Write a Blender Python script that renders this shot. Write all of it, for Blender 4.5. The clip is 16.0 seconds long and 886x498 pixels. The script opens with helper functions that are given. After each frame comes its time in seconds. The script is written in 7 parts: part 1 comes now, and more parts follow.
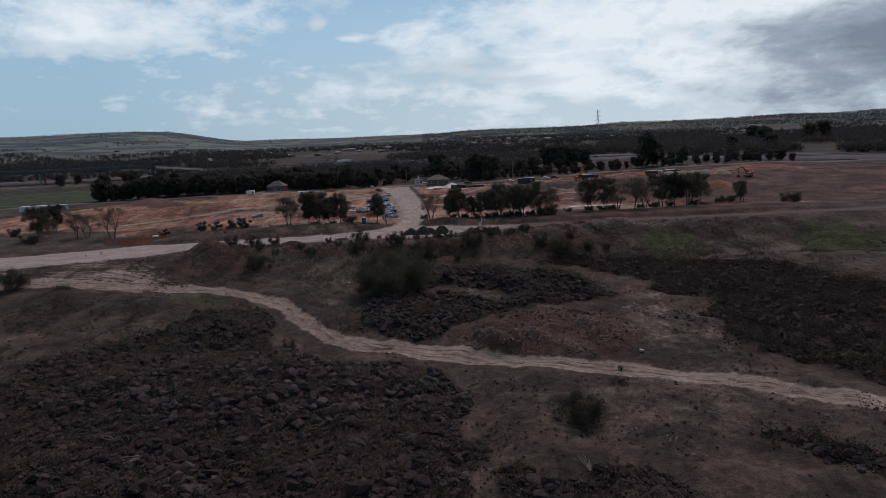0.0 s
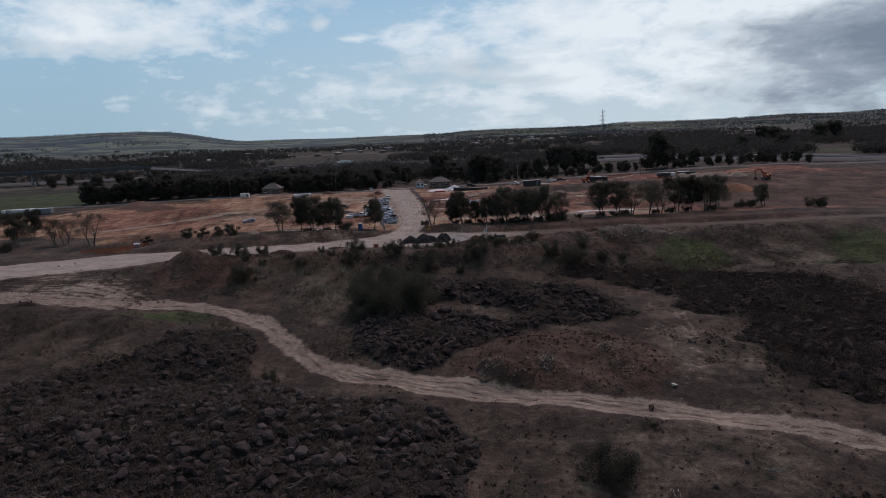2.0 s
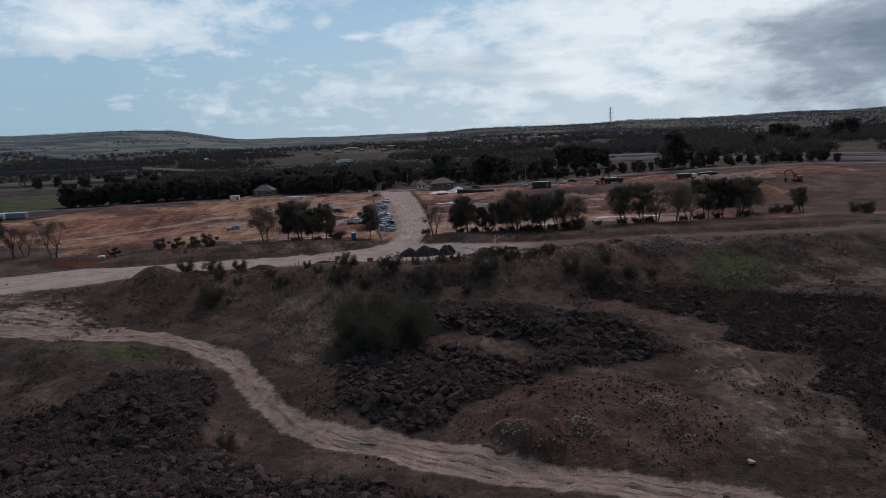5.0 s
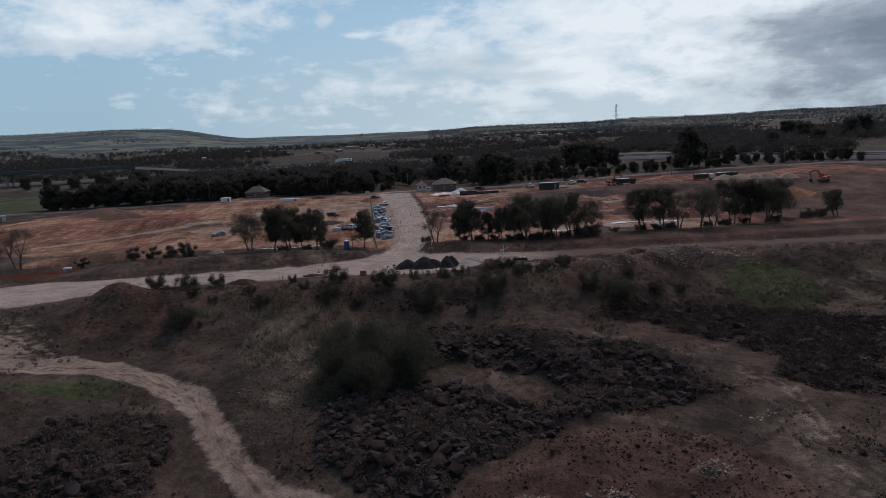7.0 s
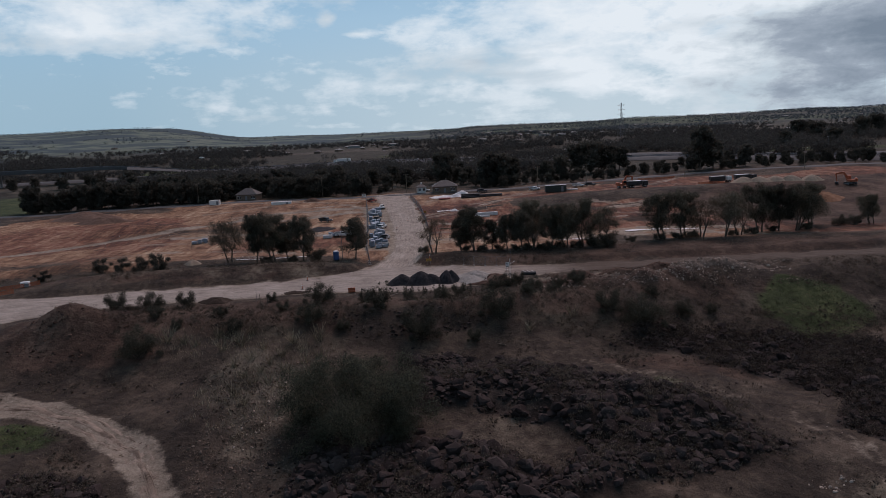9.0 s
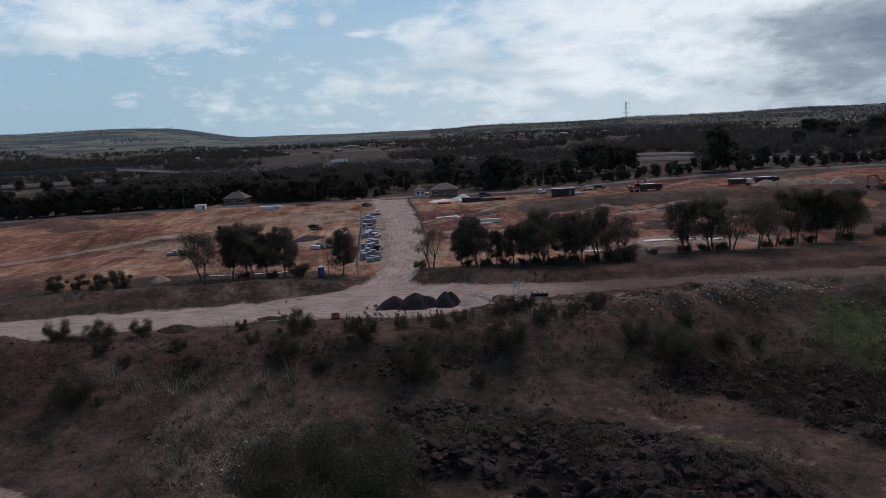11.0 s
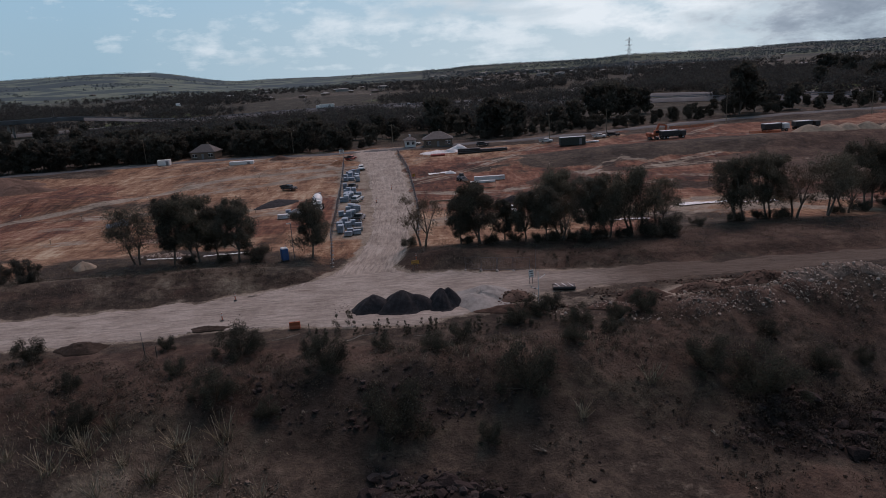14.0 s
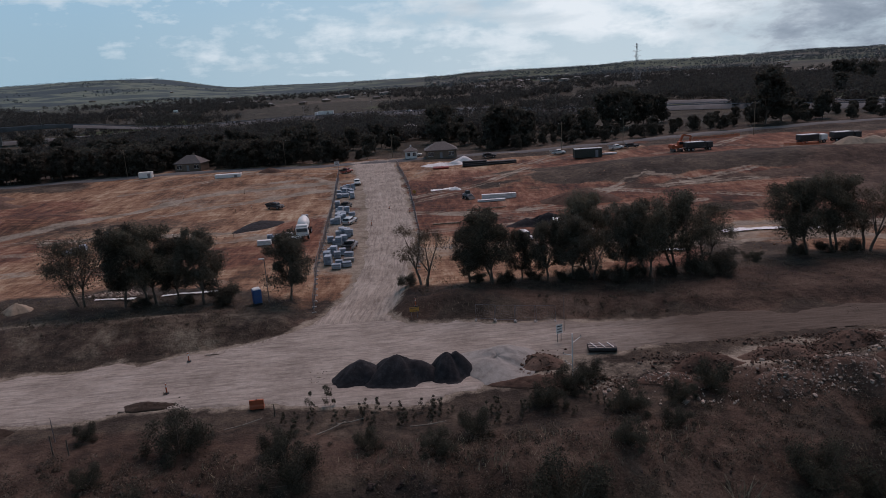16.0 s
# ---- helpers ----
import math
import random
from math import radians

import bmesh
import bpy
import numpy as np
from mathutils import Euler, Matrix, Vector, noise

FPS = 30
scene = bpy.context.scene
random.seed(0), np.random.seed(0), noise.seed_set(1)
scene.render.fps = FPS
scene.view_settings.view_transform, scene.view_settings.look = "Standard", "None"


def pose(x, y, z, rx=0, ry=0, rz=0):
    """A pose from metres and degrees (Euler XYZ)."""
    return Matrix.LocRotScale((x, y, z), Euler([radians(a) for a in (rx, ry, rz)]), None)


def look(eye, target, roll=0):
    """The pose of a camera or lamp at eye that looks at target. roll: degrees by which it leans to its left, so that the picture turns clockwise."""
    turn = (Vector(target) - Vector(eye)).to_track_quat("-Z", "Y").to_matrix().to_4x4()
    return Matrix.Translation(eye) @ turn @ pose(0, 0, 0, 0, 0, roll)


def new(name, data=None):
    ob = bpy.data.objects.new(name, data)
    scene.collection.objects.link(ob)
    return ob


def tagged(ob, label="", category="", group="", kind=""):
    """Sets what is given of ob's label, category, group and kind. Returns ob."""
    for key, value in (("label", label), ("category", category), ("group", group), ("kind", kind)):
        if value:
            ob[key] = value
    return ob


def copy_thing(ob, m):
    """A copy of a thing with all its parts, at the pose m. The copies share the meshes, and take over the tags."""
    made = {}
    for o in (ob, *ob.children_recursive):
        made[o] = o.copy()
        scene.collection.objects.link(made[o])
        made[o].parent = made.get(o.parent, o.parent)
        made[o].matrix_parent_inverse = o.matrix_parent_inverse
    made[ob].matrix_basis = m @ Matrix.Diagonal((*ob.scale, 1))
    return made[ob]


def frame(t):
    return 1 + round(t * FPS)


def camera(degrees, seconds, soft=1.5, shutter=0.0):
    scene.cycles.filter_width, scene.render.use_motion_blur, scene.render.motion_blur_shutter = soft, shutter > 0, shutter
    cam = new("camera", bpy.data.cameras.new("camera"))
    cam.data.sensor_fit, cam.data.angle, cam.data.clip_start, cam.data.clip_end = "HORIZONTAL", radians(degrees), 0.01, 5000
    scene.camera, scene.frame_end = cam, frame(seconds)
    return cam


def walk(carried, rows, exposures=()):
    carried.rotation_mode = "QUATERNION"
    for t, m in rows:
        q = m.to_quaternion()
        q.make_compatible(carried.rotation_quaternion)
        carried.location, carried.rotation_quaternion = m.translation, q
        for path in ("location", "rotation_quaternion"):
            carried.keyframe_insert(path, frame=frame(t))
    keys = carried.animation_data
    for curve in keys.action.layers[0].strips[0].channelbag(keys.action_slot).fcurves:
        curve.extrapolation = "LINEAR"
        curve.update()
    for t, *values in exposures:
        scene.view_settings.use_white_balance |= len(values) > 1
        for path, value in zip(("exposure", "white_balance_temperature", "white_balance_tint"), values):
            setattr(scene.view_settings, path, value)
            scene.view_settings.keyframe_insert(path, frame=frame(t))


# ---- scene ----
cam = camera(66.7, 16.0, soft=0.88)
METRES, EYE, TILT, LEAN, TURN = 140.0, 38.6, 3.6, 1.2, 0.0
ROWS = [
    (0.0, 0.0, 0.0, 0.0, -0.31, -13.25, 1.32),
    (0.5, -0.0001, 0.027, -0.0014, -0.27, -13.24, 1.34),
    (1.0, 0.0002, 0.0538, -0.0032, -0.21, -13.23, 1.34),
    (1.5, 0.0004, 0.0805, -0.0046, -0.15, -13.22, 1.33),
    (2.0, 0.0006, 0.1073, -0.0061, -0.14, -13.23, 1.33),
    (2.5, 0.0005, 0.1339, -0.0078, -0.12, -13.25, 1.31),
    (3.0, 0.0006, 0.1608, -0.0094, -0.08, -13.24, 1.35),
    (3.5, 0.0005, 0.1879, -0.0113, -0.04, -13.25, 1.34),
    (4.0, 0.0002, 0.2153, -0.0128, -0.01, -13.27, 1.37),
    (6.5, -0.0007, 0.3657, -0.0215, 0.2, -13.54, 1.51),
    (7.0, -0.0001, 0.3977, -0.0239, 0.23, -13.53, 1.55),
    (7.5, 0.0007, 0.4277, -0.0253, 0.29, -13.48, 1.55),
    (8.0, 0.0018, 0.4562, -0.0272, 0.29, -13.49, 1.55),
    (8.5, 0.0025, 0.4857, -0.0295, 0.32, -13.56, 1.55),
    (9.0, 0.0034, 0.5161, -0.0314, 0.38, -13.58, 1.53),
    (11.5, 0.0059, 0.6793, -0.041, 0.45, -13.63, 1.65),
    (11.6, 0.0059, 0.6861, -0.0415, 0.44, -13.64, 1.66),
    (11.7, 0.0059, 0.6929, -0.0419, -0.2, -17.0, 2.05),
    (11.8, 0.006, 0.6997, -0.0424, -0.31, -18.6, 2.26),
    (12.0, 0.006, 0.7133, -0.0433, -0.3, -18.7, 2.28),
    (12.5, 0.0055, 0.7495, -0.0461, -0.28, -18.71, 2.29),
    (13.0, 0.0048, 0.7861, -0.0481, -0.36, -18.65, 2.3),
    (13.5, 0.0047, 0.8214, -0.0506, -0.3, -18.55, 2.33),
    (14.0, 0.0043, 0.8562, -0.0522, -0.24, -18.44, 2.3),
    (14.5, 0.0042, 0.8906, -0.0549, -0.22, -18.3, 2.26),
    (15.0, 0.0035, 0.9246, -0.0566, -0.18, -18.16, 2.26),
    (15.5, 0.0023, 0.9605, -0.0586, -0.09, -18.1, 2.25),
    (16.0, 0.0013, 0.9978, -0.0628, -0.05, -17.92, 2.26),
]
walk(cam, [(t, pose(0, 0, EYE, TILT, LEAN, TURN) @ pose(METRES * x, METRES * y, METRES * z, 90 + pitch, roll, yaw)) for t, x, y, z, yaw, pitch, roll in ROWS], [(0.0, 0.0, 6500.0, 24.0), (16.0, 0.0, 6500.0, 24.0)])

# ---- light ----
SUN_TURN, SUN_UP = 24.0, 52.0  # degrees to the right of the way ahead, and above the horizon
world = bpy.data.worlds.new("sky")
scene.world = world
world.use_nodes = True


def node(tree, kind, **values):
    n = tree.nodes.new(kind)
    for key, value in values.items():
        if key in n.inputs:
            n.inputs[key].default_value = value
    return n


def maths(tree, op, a, b=0.0, clamp=False):
    n = tree.nodes.new("ShaderNodeMath")
    n.operation, n.use_clamp = op, clamp
    for i, v in enumerate((a, b)):
        if isinstance(v, (int, float)):
            n.inputs[i].default_value = v
        else:
            tree.links.new(v, n.inputs[i])
    return n.outputs[0]


def ramp(tree, value, stops):
    n = tree.nodes.new("ShaderNodeValToRGB")
    while len(n.color_ramp.elements) < len(stops):
        n.color_ramp.elements.new(0.5)
    for e, (at, c) in zip(n.color_ramp.elements, stops):
        e.position = at
        e.color = (*c, 1) if isinstance(c, tuple) else (c, c, c, 1)
    tree.links.new(value, n.inputs[0])
    return n.outputs[0]


def mix(tree, factor, a, b, blend="MIX"):
    n = tree.nodes.new("ShaderNodeMix")
    n.data_type, n.blend_type = "RGBA", blend
    for i, v in ((0, factor), (6, a), (7, b)):
        if isinstance(v, (int, float)):
            n.inputs[i].default_value = v
        elif isinstance(v, tuple):
            n.inputs[i].default_value = (*v, 1)
        else:
            tree.links.new(v, n.inputs[i])
    return n.outputs[2]


def build_sky():
    """A clear sky under broken cloud: thin white banks, denser and greyer to the right."""
    t = world.node_tree
    t.nodes.clear()
    out, back = t.nodes.new("ShaderNodeOutputWorld"), t.nodes.new("ShaderNodeBackground")
    sky = t.nodes.new("ShaderNodeTexSky")
    sky.sky_type, sky.sun_disc = "NISHITA", False
    sky.sun_elevation, sky.sun_rotation = radians(SUN_UP), radians(SUN_TURN)
    sky.dust_density, sky.air_density = 1.5, 1.0
    co = t.nodes.new("ShaderNodeTexCoord").outputs["Generated"]
    sep = t.nodes.new("ShaderNodeSeparateXYZ")
    t.links.new(co, sep.inputs[0])
    x, y, z = sep.outputs
    up = maths(t, "ADD", maths(t, "MAXIMUM", z, 0.0), 0.085)
    flat = t.nodes.new("ShaderNodeCombineXYZ")
    t.links.new(maths(t, "DIVIDE", x, up), flat.inputs[0])
    t.links.new(maths(t, "DIVIDE", y, up), flat.inputs[1])

    def layer(scale, detail, rough, lift):
        n = node(t, "ShaderNodeTexNoise", Scale=scale, Detail=detail, Roughness=rough, Distortion=0.4)
        shift = t.nodes.new("ShaderNodeVectorMath")
        shift.operation = "ADD"
        shift.inputs[1].default_value = (lift, lift * 0.7, lift * 1.3)
        t.links.new(flat.outputs[0], shift.inputs[0])
        t.links.new(shift.outputs[0], n.inputs["Vector"])
        return n.outputs[0]

    def toward(px, py, pz, wide):
        """1 in that direction, falling to 0 at about wide degrees from it."""
        v = Vector((px, py, pz)).normalized()
        dot = t.nodes.new("ShaderNodeVectorMath")
        dot.operation = "DOT_PRODUCT"
        dot.inputs[1].default_value = v
        t.links.new(co, dot.inputs[0])
        low = math.cos(radians(wide))
        return maths(t, "MULTIPLY", maths(t, "SUBTRACT", dot.outputs["Value"], low), 1 / (1 - low), True)

    front = maths(t, "GREATER_THAN", y, 0.12)
    u = maths(t, "DIVIDE", x, maths(t, "MAXIMUM", y, 0.12))
    wisp = t.nodes.new("ShaderNodeMapping")
    wisp.inputs["Scale"].default_value = (1.0, 1.0, 2.3)
    t.links.new(co, wisp.inputs["Vector"])

    def puff(scale, detail, rough, warp=0.3):
        n = node(t, "ShaderNodeTexNoise", Scale=scale, Detail=detail, Roughness=rough, Distortion=warp)
        t.links.new(wisp.outputs[0], n.inputs["Vector"])
        return n.outputs[0]

    rag = maths(t, "MULTIPLY", maths(t, "SUBTRACT", puff(17.0, 7.0, 0.6, 0.2), 0.5), 0.95)
    streak = t.nodes.new("ShaderNodeMapping")
    streak.inputs["Scale"].default_value = (1.0, 1.0, 5.5)
    t.links.new(co, streak.inputs["Vector"])
    bands = node(t, "ShaderNodeTexNoise", Scale=3.2, Detail=6.0, Roughness=0.52, Distortion=0.2)
    t.links.new(streak.outputs[0], bands.inputs["Vector"])

    def bank(cu, cv, ru, rv):
        """A cloud bank round (cu, cv), as slopes to the right and upwards, fading to 0 at its rim."""
        du = maths(t, "DIVIDE", maths(t, "SUBTRACT", u, cu), ru)
        dv = maths(t, "DIVIDE", maths(t, "SUBTRACT", z, cv), rv)
        d = maths(t, "SQRT", maths(t, "ADD", maths(t, "MULTIPLY", du, du), maths(t, "MULTIPLY", dv, dv)))
        d = maths(t, "ADD", d, rag)
        return maths(t, "MULTIPLY", maths(t, "SUBTRACT", 1.0, d, True), front)

    def total(*parts):
        out = parts[0]
        for p_ in parts[1:]:
            out = maths(t, "ADD", out, p_)
        return out

    big = layer(0.5, 8, 0.56, 3.1)
    p1, p2 = puff(7.5, 9.0, 0.6, 0.1), puff(22.0, 7.0, 0.6, 0.1)
    lump = maths(t, "ADD", maths(t, "MULTIPLY", p1, 0.6), maths(t, "MULTIPLY", p2, 0.4))
    thick = maths(t, "ADD", maths(t, "MULTIPLY", big, 0.3), maths(t, "MULTIPLY", lump, 0.7))
    thick = maths(t, "ADD", maths(t, "MULTIPLY", maths(t, "SUBTRACT", thick, 0.5), 2.1), 0.31)
    over = total(maths(t, "MULTIPLY", bank(-0.50, 0.166, 0.31, 0.085), 0.62), maths(t, "MULTIPLY", bank(0.22, 0.135, 0.30, 0.10), 0.55),
                 maths(t, "MULTIPLY", bank(0.66, 0.13, 0.44, 0.18), 1.15), maths(t, "MULTIPLY", bank(-0.166, 0.160, 0.019, 0.014), 0.42),
                 maths(t, "MULTIPLY", bank(-0.121, 0.139, 0.034, 0.009), 0.42), maths(t, "MULTIPLY", bank(0.15, 0.06, 0.75, 0.08), 0.3))
    cover = ramp(t, maths(t, "ADD", thick, over), [(0.43, 0.0), (0.63, 0.58), (0.9, 1.0)])
    dark = total(maths(t, "MULTIPLY", bank(0.68, 0.075, 0.34, 0.11), 0.85), maths(t, "MULTIPLY", bank(-0.55, 0.12, 0.4, 0.04), 0.12))
    dark = maths(t, "ADD", maths(t, "ADD", maths(t, "MULTIPLY", maths(t, "SUBTRACT", bands.outputs[0], 0.5), 1.15), 0.25), dark)
    shade = ramp(t, dark, [(0.28, (7.2, 8.5, 8.5)), (0.45, (5.4, 6.7, 6.9)), (0.66, (3.1, 4.0, 4.5)), (0.95, (1.8, 2.5, 3.0))])
    haze = ramp(t, z, [(0.0, 0.9), (0.07, 0.68), (0.13, 0.34), (0.21, 0.0)])
    clear = mix(t, 0.85, sky.outputs[0], (2.6, 5.05, 6.5))
    clear = mix(t, haze, clear, mix(t, ramp(t, maths(t, "ADD", u, 0.5), [(0.0, 0.0), (0.7, 1.0)]), (3.0, 4.8, 5.5), (5.1, 6.6, 6.8)))
    seen = mix(t, cover, clear, shade)
    # out-of-view sky overhead and behind, dimmed and tinted to set the fill light
    deep = ramp(t, z, [(0.16, 1.0), (0.42, 0.68), (1.0, 0.6)])
    back_dim = ramp(t, maths(t, "ADD", maths(t, "MULTIPLY", y, 0.5), 0.5), [(0.35, (0.64, 0.59, 0.61)), (0.75, 1.0)])
    seen = mix(t, 1.0, seen, deep, "MULTIPLY")
    t.links.new(mix(t, 1.0, seen, back_dim, "MULTIPLY"), back.inputs[0])
    back.inputs[1].default_value = 0.1
    t.links.new(back.outputs[0], out.inputs[0])


build_sky()
sun = new("sun", bpy.data.lights.new("sun", "SUN"))
sun.data.energy, sun.data.angle, sun.data.color = 1.85, radians(38), (1.0, 0.77, 0.71)
su, sa = radians(SUN_UP), radians(SUN_TURN)
sun.matrix_world = look((0, 0, 90), (-math.sin(sa) * math.cos(su), -math.cos(sa) * math.cos(su), 90 - math.sin(su)))
tagged(sun, kind="structure")

# ---- materials ----


def material(name, colours, size=1.0, rough=0.85, bump=0.3, grain=0.0, metal=0.0, island=0.0, stretch=None, bump_size=None, thin=0.0):
    """A surface whose colour wanders through colours at two scales; size: metres across one patch."""
    m = bpy.data.materials.new(name)
    m.use_nodes = True
    t = m.node_tree
    bs = t.nodes["Principled BSDF"]
    co = t.nodes.new("ShaderNodeTexCoord").outputs["Object"]
    if stretch:
        mp = t.nodes.new("ShaderNodeMapping")
        mp.inputs["Scale"].default_value = stretch
        t.links.new(co, mp.inputs["Vector"])
        co = mp.outputs[0]
    a = node(t, "ShaderNodeTexNoise", Scale=1 / size, Detail=6.0, Roughness=0.62)
    b = node(t, "ShaderNodeTexNoise", Scale=7.3 / size, Detail=5.0, Roughness=0.7)
    for n in (a, b):
        t.links.new(co, n.inputs["Vector"])
    v = maths(t, "ADD", maths(t, "MULTIPLY", a.outputs[0], 0.62), maths(t, "MULTIPLY", b.outputs[0], 0.38))
    if island:
        rnd = t.nodes.new("ShaderNodeNewGeometry").outputs["Random Per Island"]
        info = t.nodes.new("ShaderNodeObjectInfo").outputs["Random"]
        v = maths(t, "ADD", v, maths(t, "MULTIPLY", maths(t, "SUBTRACT", rnd, 0.5), island))
        v = maths(t, "ADD", v, maths(t, "MULTIPLY", maths(t, "SUBTRACT", info, 0.5), island * 0.5))
    k = len(colours)
    col = ramp(t, v, [(0.3 + 0.4 * i / max(1, k - 1), c) for i, c in enumerate(colours)])
    t.links.new(col, bs.inputs["Base Color"])
    bs.inputs["Roughness"].default_value, bs.inputs["Metallic"].default_value = rough, metal
    if rough >= 0.85:
        bs.inputs["Specular IOR Level"].default_value = 0.15
    if bump:
        n = node(t, "ShaderNodeTexNoise", Scale=1 / (bump_size or size / 5), Detail=6.0, Roughness=0.7)
        t.links.new(co, n.inputs["Vector"])
        bp = node(t, "ShaderNodeBump", Strength=bump, Distance=(bump_size or size / 5) * 0.5)
        t.links.new(n.outputs[0], bp.inputs["Height"])
        t.links.new(bp.outputs[0], bs.inputs["Normal"])
    if thin:
        glow = t.nodes.new("ShaderNodeBsdfTranslucent")
        both = t.nodes.new("ShaderNodeMixShader")
        both.inputs[0].default_value = thin
        t.links.new(col, glow.inputs[0])
        t.links.new(bs.outputs[0], both.inputs[1])
        t.links.new(glow.outputs[0], both.inputs[2])
        t.links.new(both.outputs[0], t.nodes["Material Output"].inputs[0])
    return m


def ground_material():
    """Earth, grass and dry litter, spread by the masks that the ground carries."""
    m = bpy.data.materials.new("ground_earth")
    m.use_nodes = True
    t = m.node_tree
    bs = t.nodes["Principled BSDF"]
    co = t.nodes.new("ShaderNodeTexCoord").outputs["Object"]

    def ns(size, detail=6.0, rough=0.62, stretch=None):
        n = node(t, "ShaderNodeTexNoise", Scale=1 / size, Detail=detail, Roughness=rough)
        c = co
        if stretch:
            mp = t.nodes.new("ShaderNodeMapping")
            mp.inputs["Scale"].default_value = stretch[0]
            mp.inputs["Rotation"].default_value = (0, 0, radians(stretch[1]))
            t.links.new(co, mp.inputs["Vector"])
            c = mp.outputs[0]
        t.links.new(c, n.inputs["Vector"])
        return n.outputs[0]

    patch, clod, crumb = ns(9.0), ns(1.3, 7.0, 0.68), ns(0.25, 4.0)
    two = maths(t, "ADD", maths(t, "MULTIPLY", patch, 0.5), maths(t, "ADD", maths(t, "MULTIPLY", clod, 0.35), maths(t, "MULTIPLY", crumb, 0.15)))
    two = maths(t, "ADD", maths(t, "MULTIPLY", maths(t, "SUBTRACT", two, 0.5), 1.6), 0.49)
    wild = ramp(t, two, [(0.34, (0.022, 0.017, 0.014)), (0.48, (0.052, 0.040, 0.031)), (0.58, (0.086, 0.066, 0.050)), (0.72, (0.15, 0.118, 0.09))])
    streak = ns(4.0, 7.0, 0.66, ((1.0, 0.3, 1.0), 66))
    fine = ns(0.9, 6.0, 0.7, ((1.0, 0.22, 1.0), 20))
    cross = ns(1.4, 6.0, 0.7, ((0.2, 1.0, 1.0), 12))
    blot = ns(22.0, 6.0, 0.6)
    sv = maths(t, "ADD", maths(t, "ADD", maths(t, "MULTIPLY", streak, 0.3), maths(t, "MULTIPLY", blot, 0.25)), maths(t, "ADD", maths(t, "MULTIPLY", fine, 0.22), maths(t, "MULTIPLY", cross, 0.23)))
    sv = maths(t, "ADD", maths(t, "MULTIPLY", maths(t, "SUBTRACT", sv, 0.5), 1.75), 0.49)
    orange = ramp(t, sv, [(0.36, (0.075, 0.045, 0.030)), (0.45, (0.175, 0.095, 0.058)), (0.52, (0.265, 0.155, 0.095)), (0.58, (0.34, 0.23, 0.15)), (0.66, (0.46, 0.36, 0.25))])
    red = ramp(t, sv, [(0.36, (0.045, 0.025, 0.020)), (0.46, (0.118, 0.052, 0.035)), (0.54, (0.195, 0.09, 0.057)), (0.64, (0.31, 0.188, 0.13))])
    pale = ramp(t, two, [(0.34, (0.14, 0.115, 0.09)), (0.52, (0.25, 0.21, 0.165)), (0.7, (0.36, 0.31, 0.25))])
    green = ramp(t, two, [(0.34, (0.020, 0.028, 0.012)), (0.5, (0.040, 0.054, 0.021)), (0.66, (0.085, 0.096, 0.043))])
    rock = ramp(t, two, [(0.36, (0.014, 0.011, 0.0095)), (0.5, (0.031, 0.024, 0.021)), (0.66, (0.070, 0.055, 0.046))])
    straw = ramp(t, two, [(0.36, (0.038, 0.032, 0.025)), (0.5, (0.095, 0.080, 0.061)), (0.66, (0.18, 0.153, 0.115))])
    heath = ramp(t, two, [(0.36, (0.020, 0.018, 0.014)), (0.5, (0.040, 0.035, 0.026)), (0.68, (0.085, 0.074, 0.052))])
    ca, cb, cc = (t.nodes.new("ShaderNodeVertexColor") for _ in range(3))
    ca.layer_name, cb.layer_name, cc.layer_name = "cover_a", "cover_b", "cover_c"
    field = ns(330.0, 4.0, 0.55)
    # distance haze is painted into these field and wood colours as blue-grey
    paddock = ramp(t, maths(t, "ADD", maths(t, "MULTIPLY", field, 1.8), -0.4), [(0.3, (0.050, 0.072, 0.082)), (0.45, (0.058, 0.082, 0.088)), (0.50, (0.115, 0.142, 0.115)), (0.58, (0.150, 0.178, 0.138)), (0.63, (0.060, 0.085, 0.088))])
    brown = ramp(t, two, [(0.34, (0.030, 0.020, 0.0155)), (0.5, (0.068, 0.044, 0.033)), (0.66, (0.125, 0.087, 0.066))])
    sa_, sb_ = t.nodes.new("ShaderNodeSeparateColor"), t.nodes.new("ShaderNodeSeparateColor")
    t.links.new(ca.outputs[0], sa_.inputs[0])
    t.links.new(cb.outputs[0], sb_.inputs[0])
    fray = maths(t, "MULTIPLY", maths(t, "SUBTRACT", two, 0.5), 1.6)

    def where(mask):
        return ramp(t, maths(t, "ADD", mask, maths(t, "MULTIPLY", fray, maths(t, "MULTIPLY", mask, maths(t, "SUBTRACT", 2.0, mask)))), [(0.3, 0.0), (0.62, 1.0)])

    col = mix(t, where(sb_.outputs[2]), wild, heath)
    col = mix(t, where(cb.outputs["Alpha"]), col, brown)
    col = mix(t, where(sb_.outputs[0]), col, rock)
    col = mix(t, where(sb_.outputs[1]), col, straw)
    col = mix(t, where(sa_.outputs[1]), col, green)
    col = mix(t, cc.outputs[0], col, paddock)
    col = mix(t, where(sa_.outputs[0]), col, orange)
    col = mix(t, where(ca.outputs["Alpha"]), col, red)
    col = mix(t, where(sa_.outputs[2]), col, pale)
    t.links.new(col, bs.inputs["Base Color"])
    bs.inputs["Roughness"].default_value = 0.95
    bs.inputs["Specular IOR Level"].default_value = 0.15
    bp = node(t, "ShaderNodeBump", Strength=0.9, Distance=0.45)
    t.links.new(maths(t, "ADD", clod, maths(t, "MULTIPLY", crumb, 0.3)), bp.inputs["Height"])
    t.links.new(bp.outputs[0], bs.inputs["Normal"])
    return m


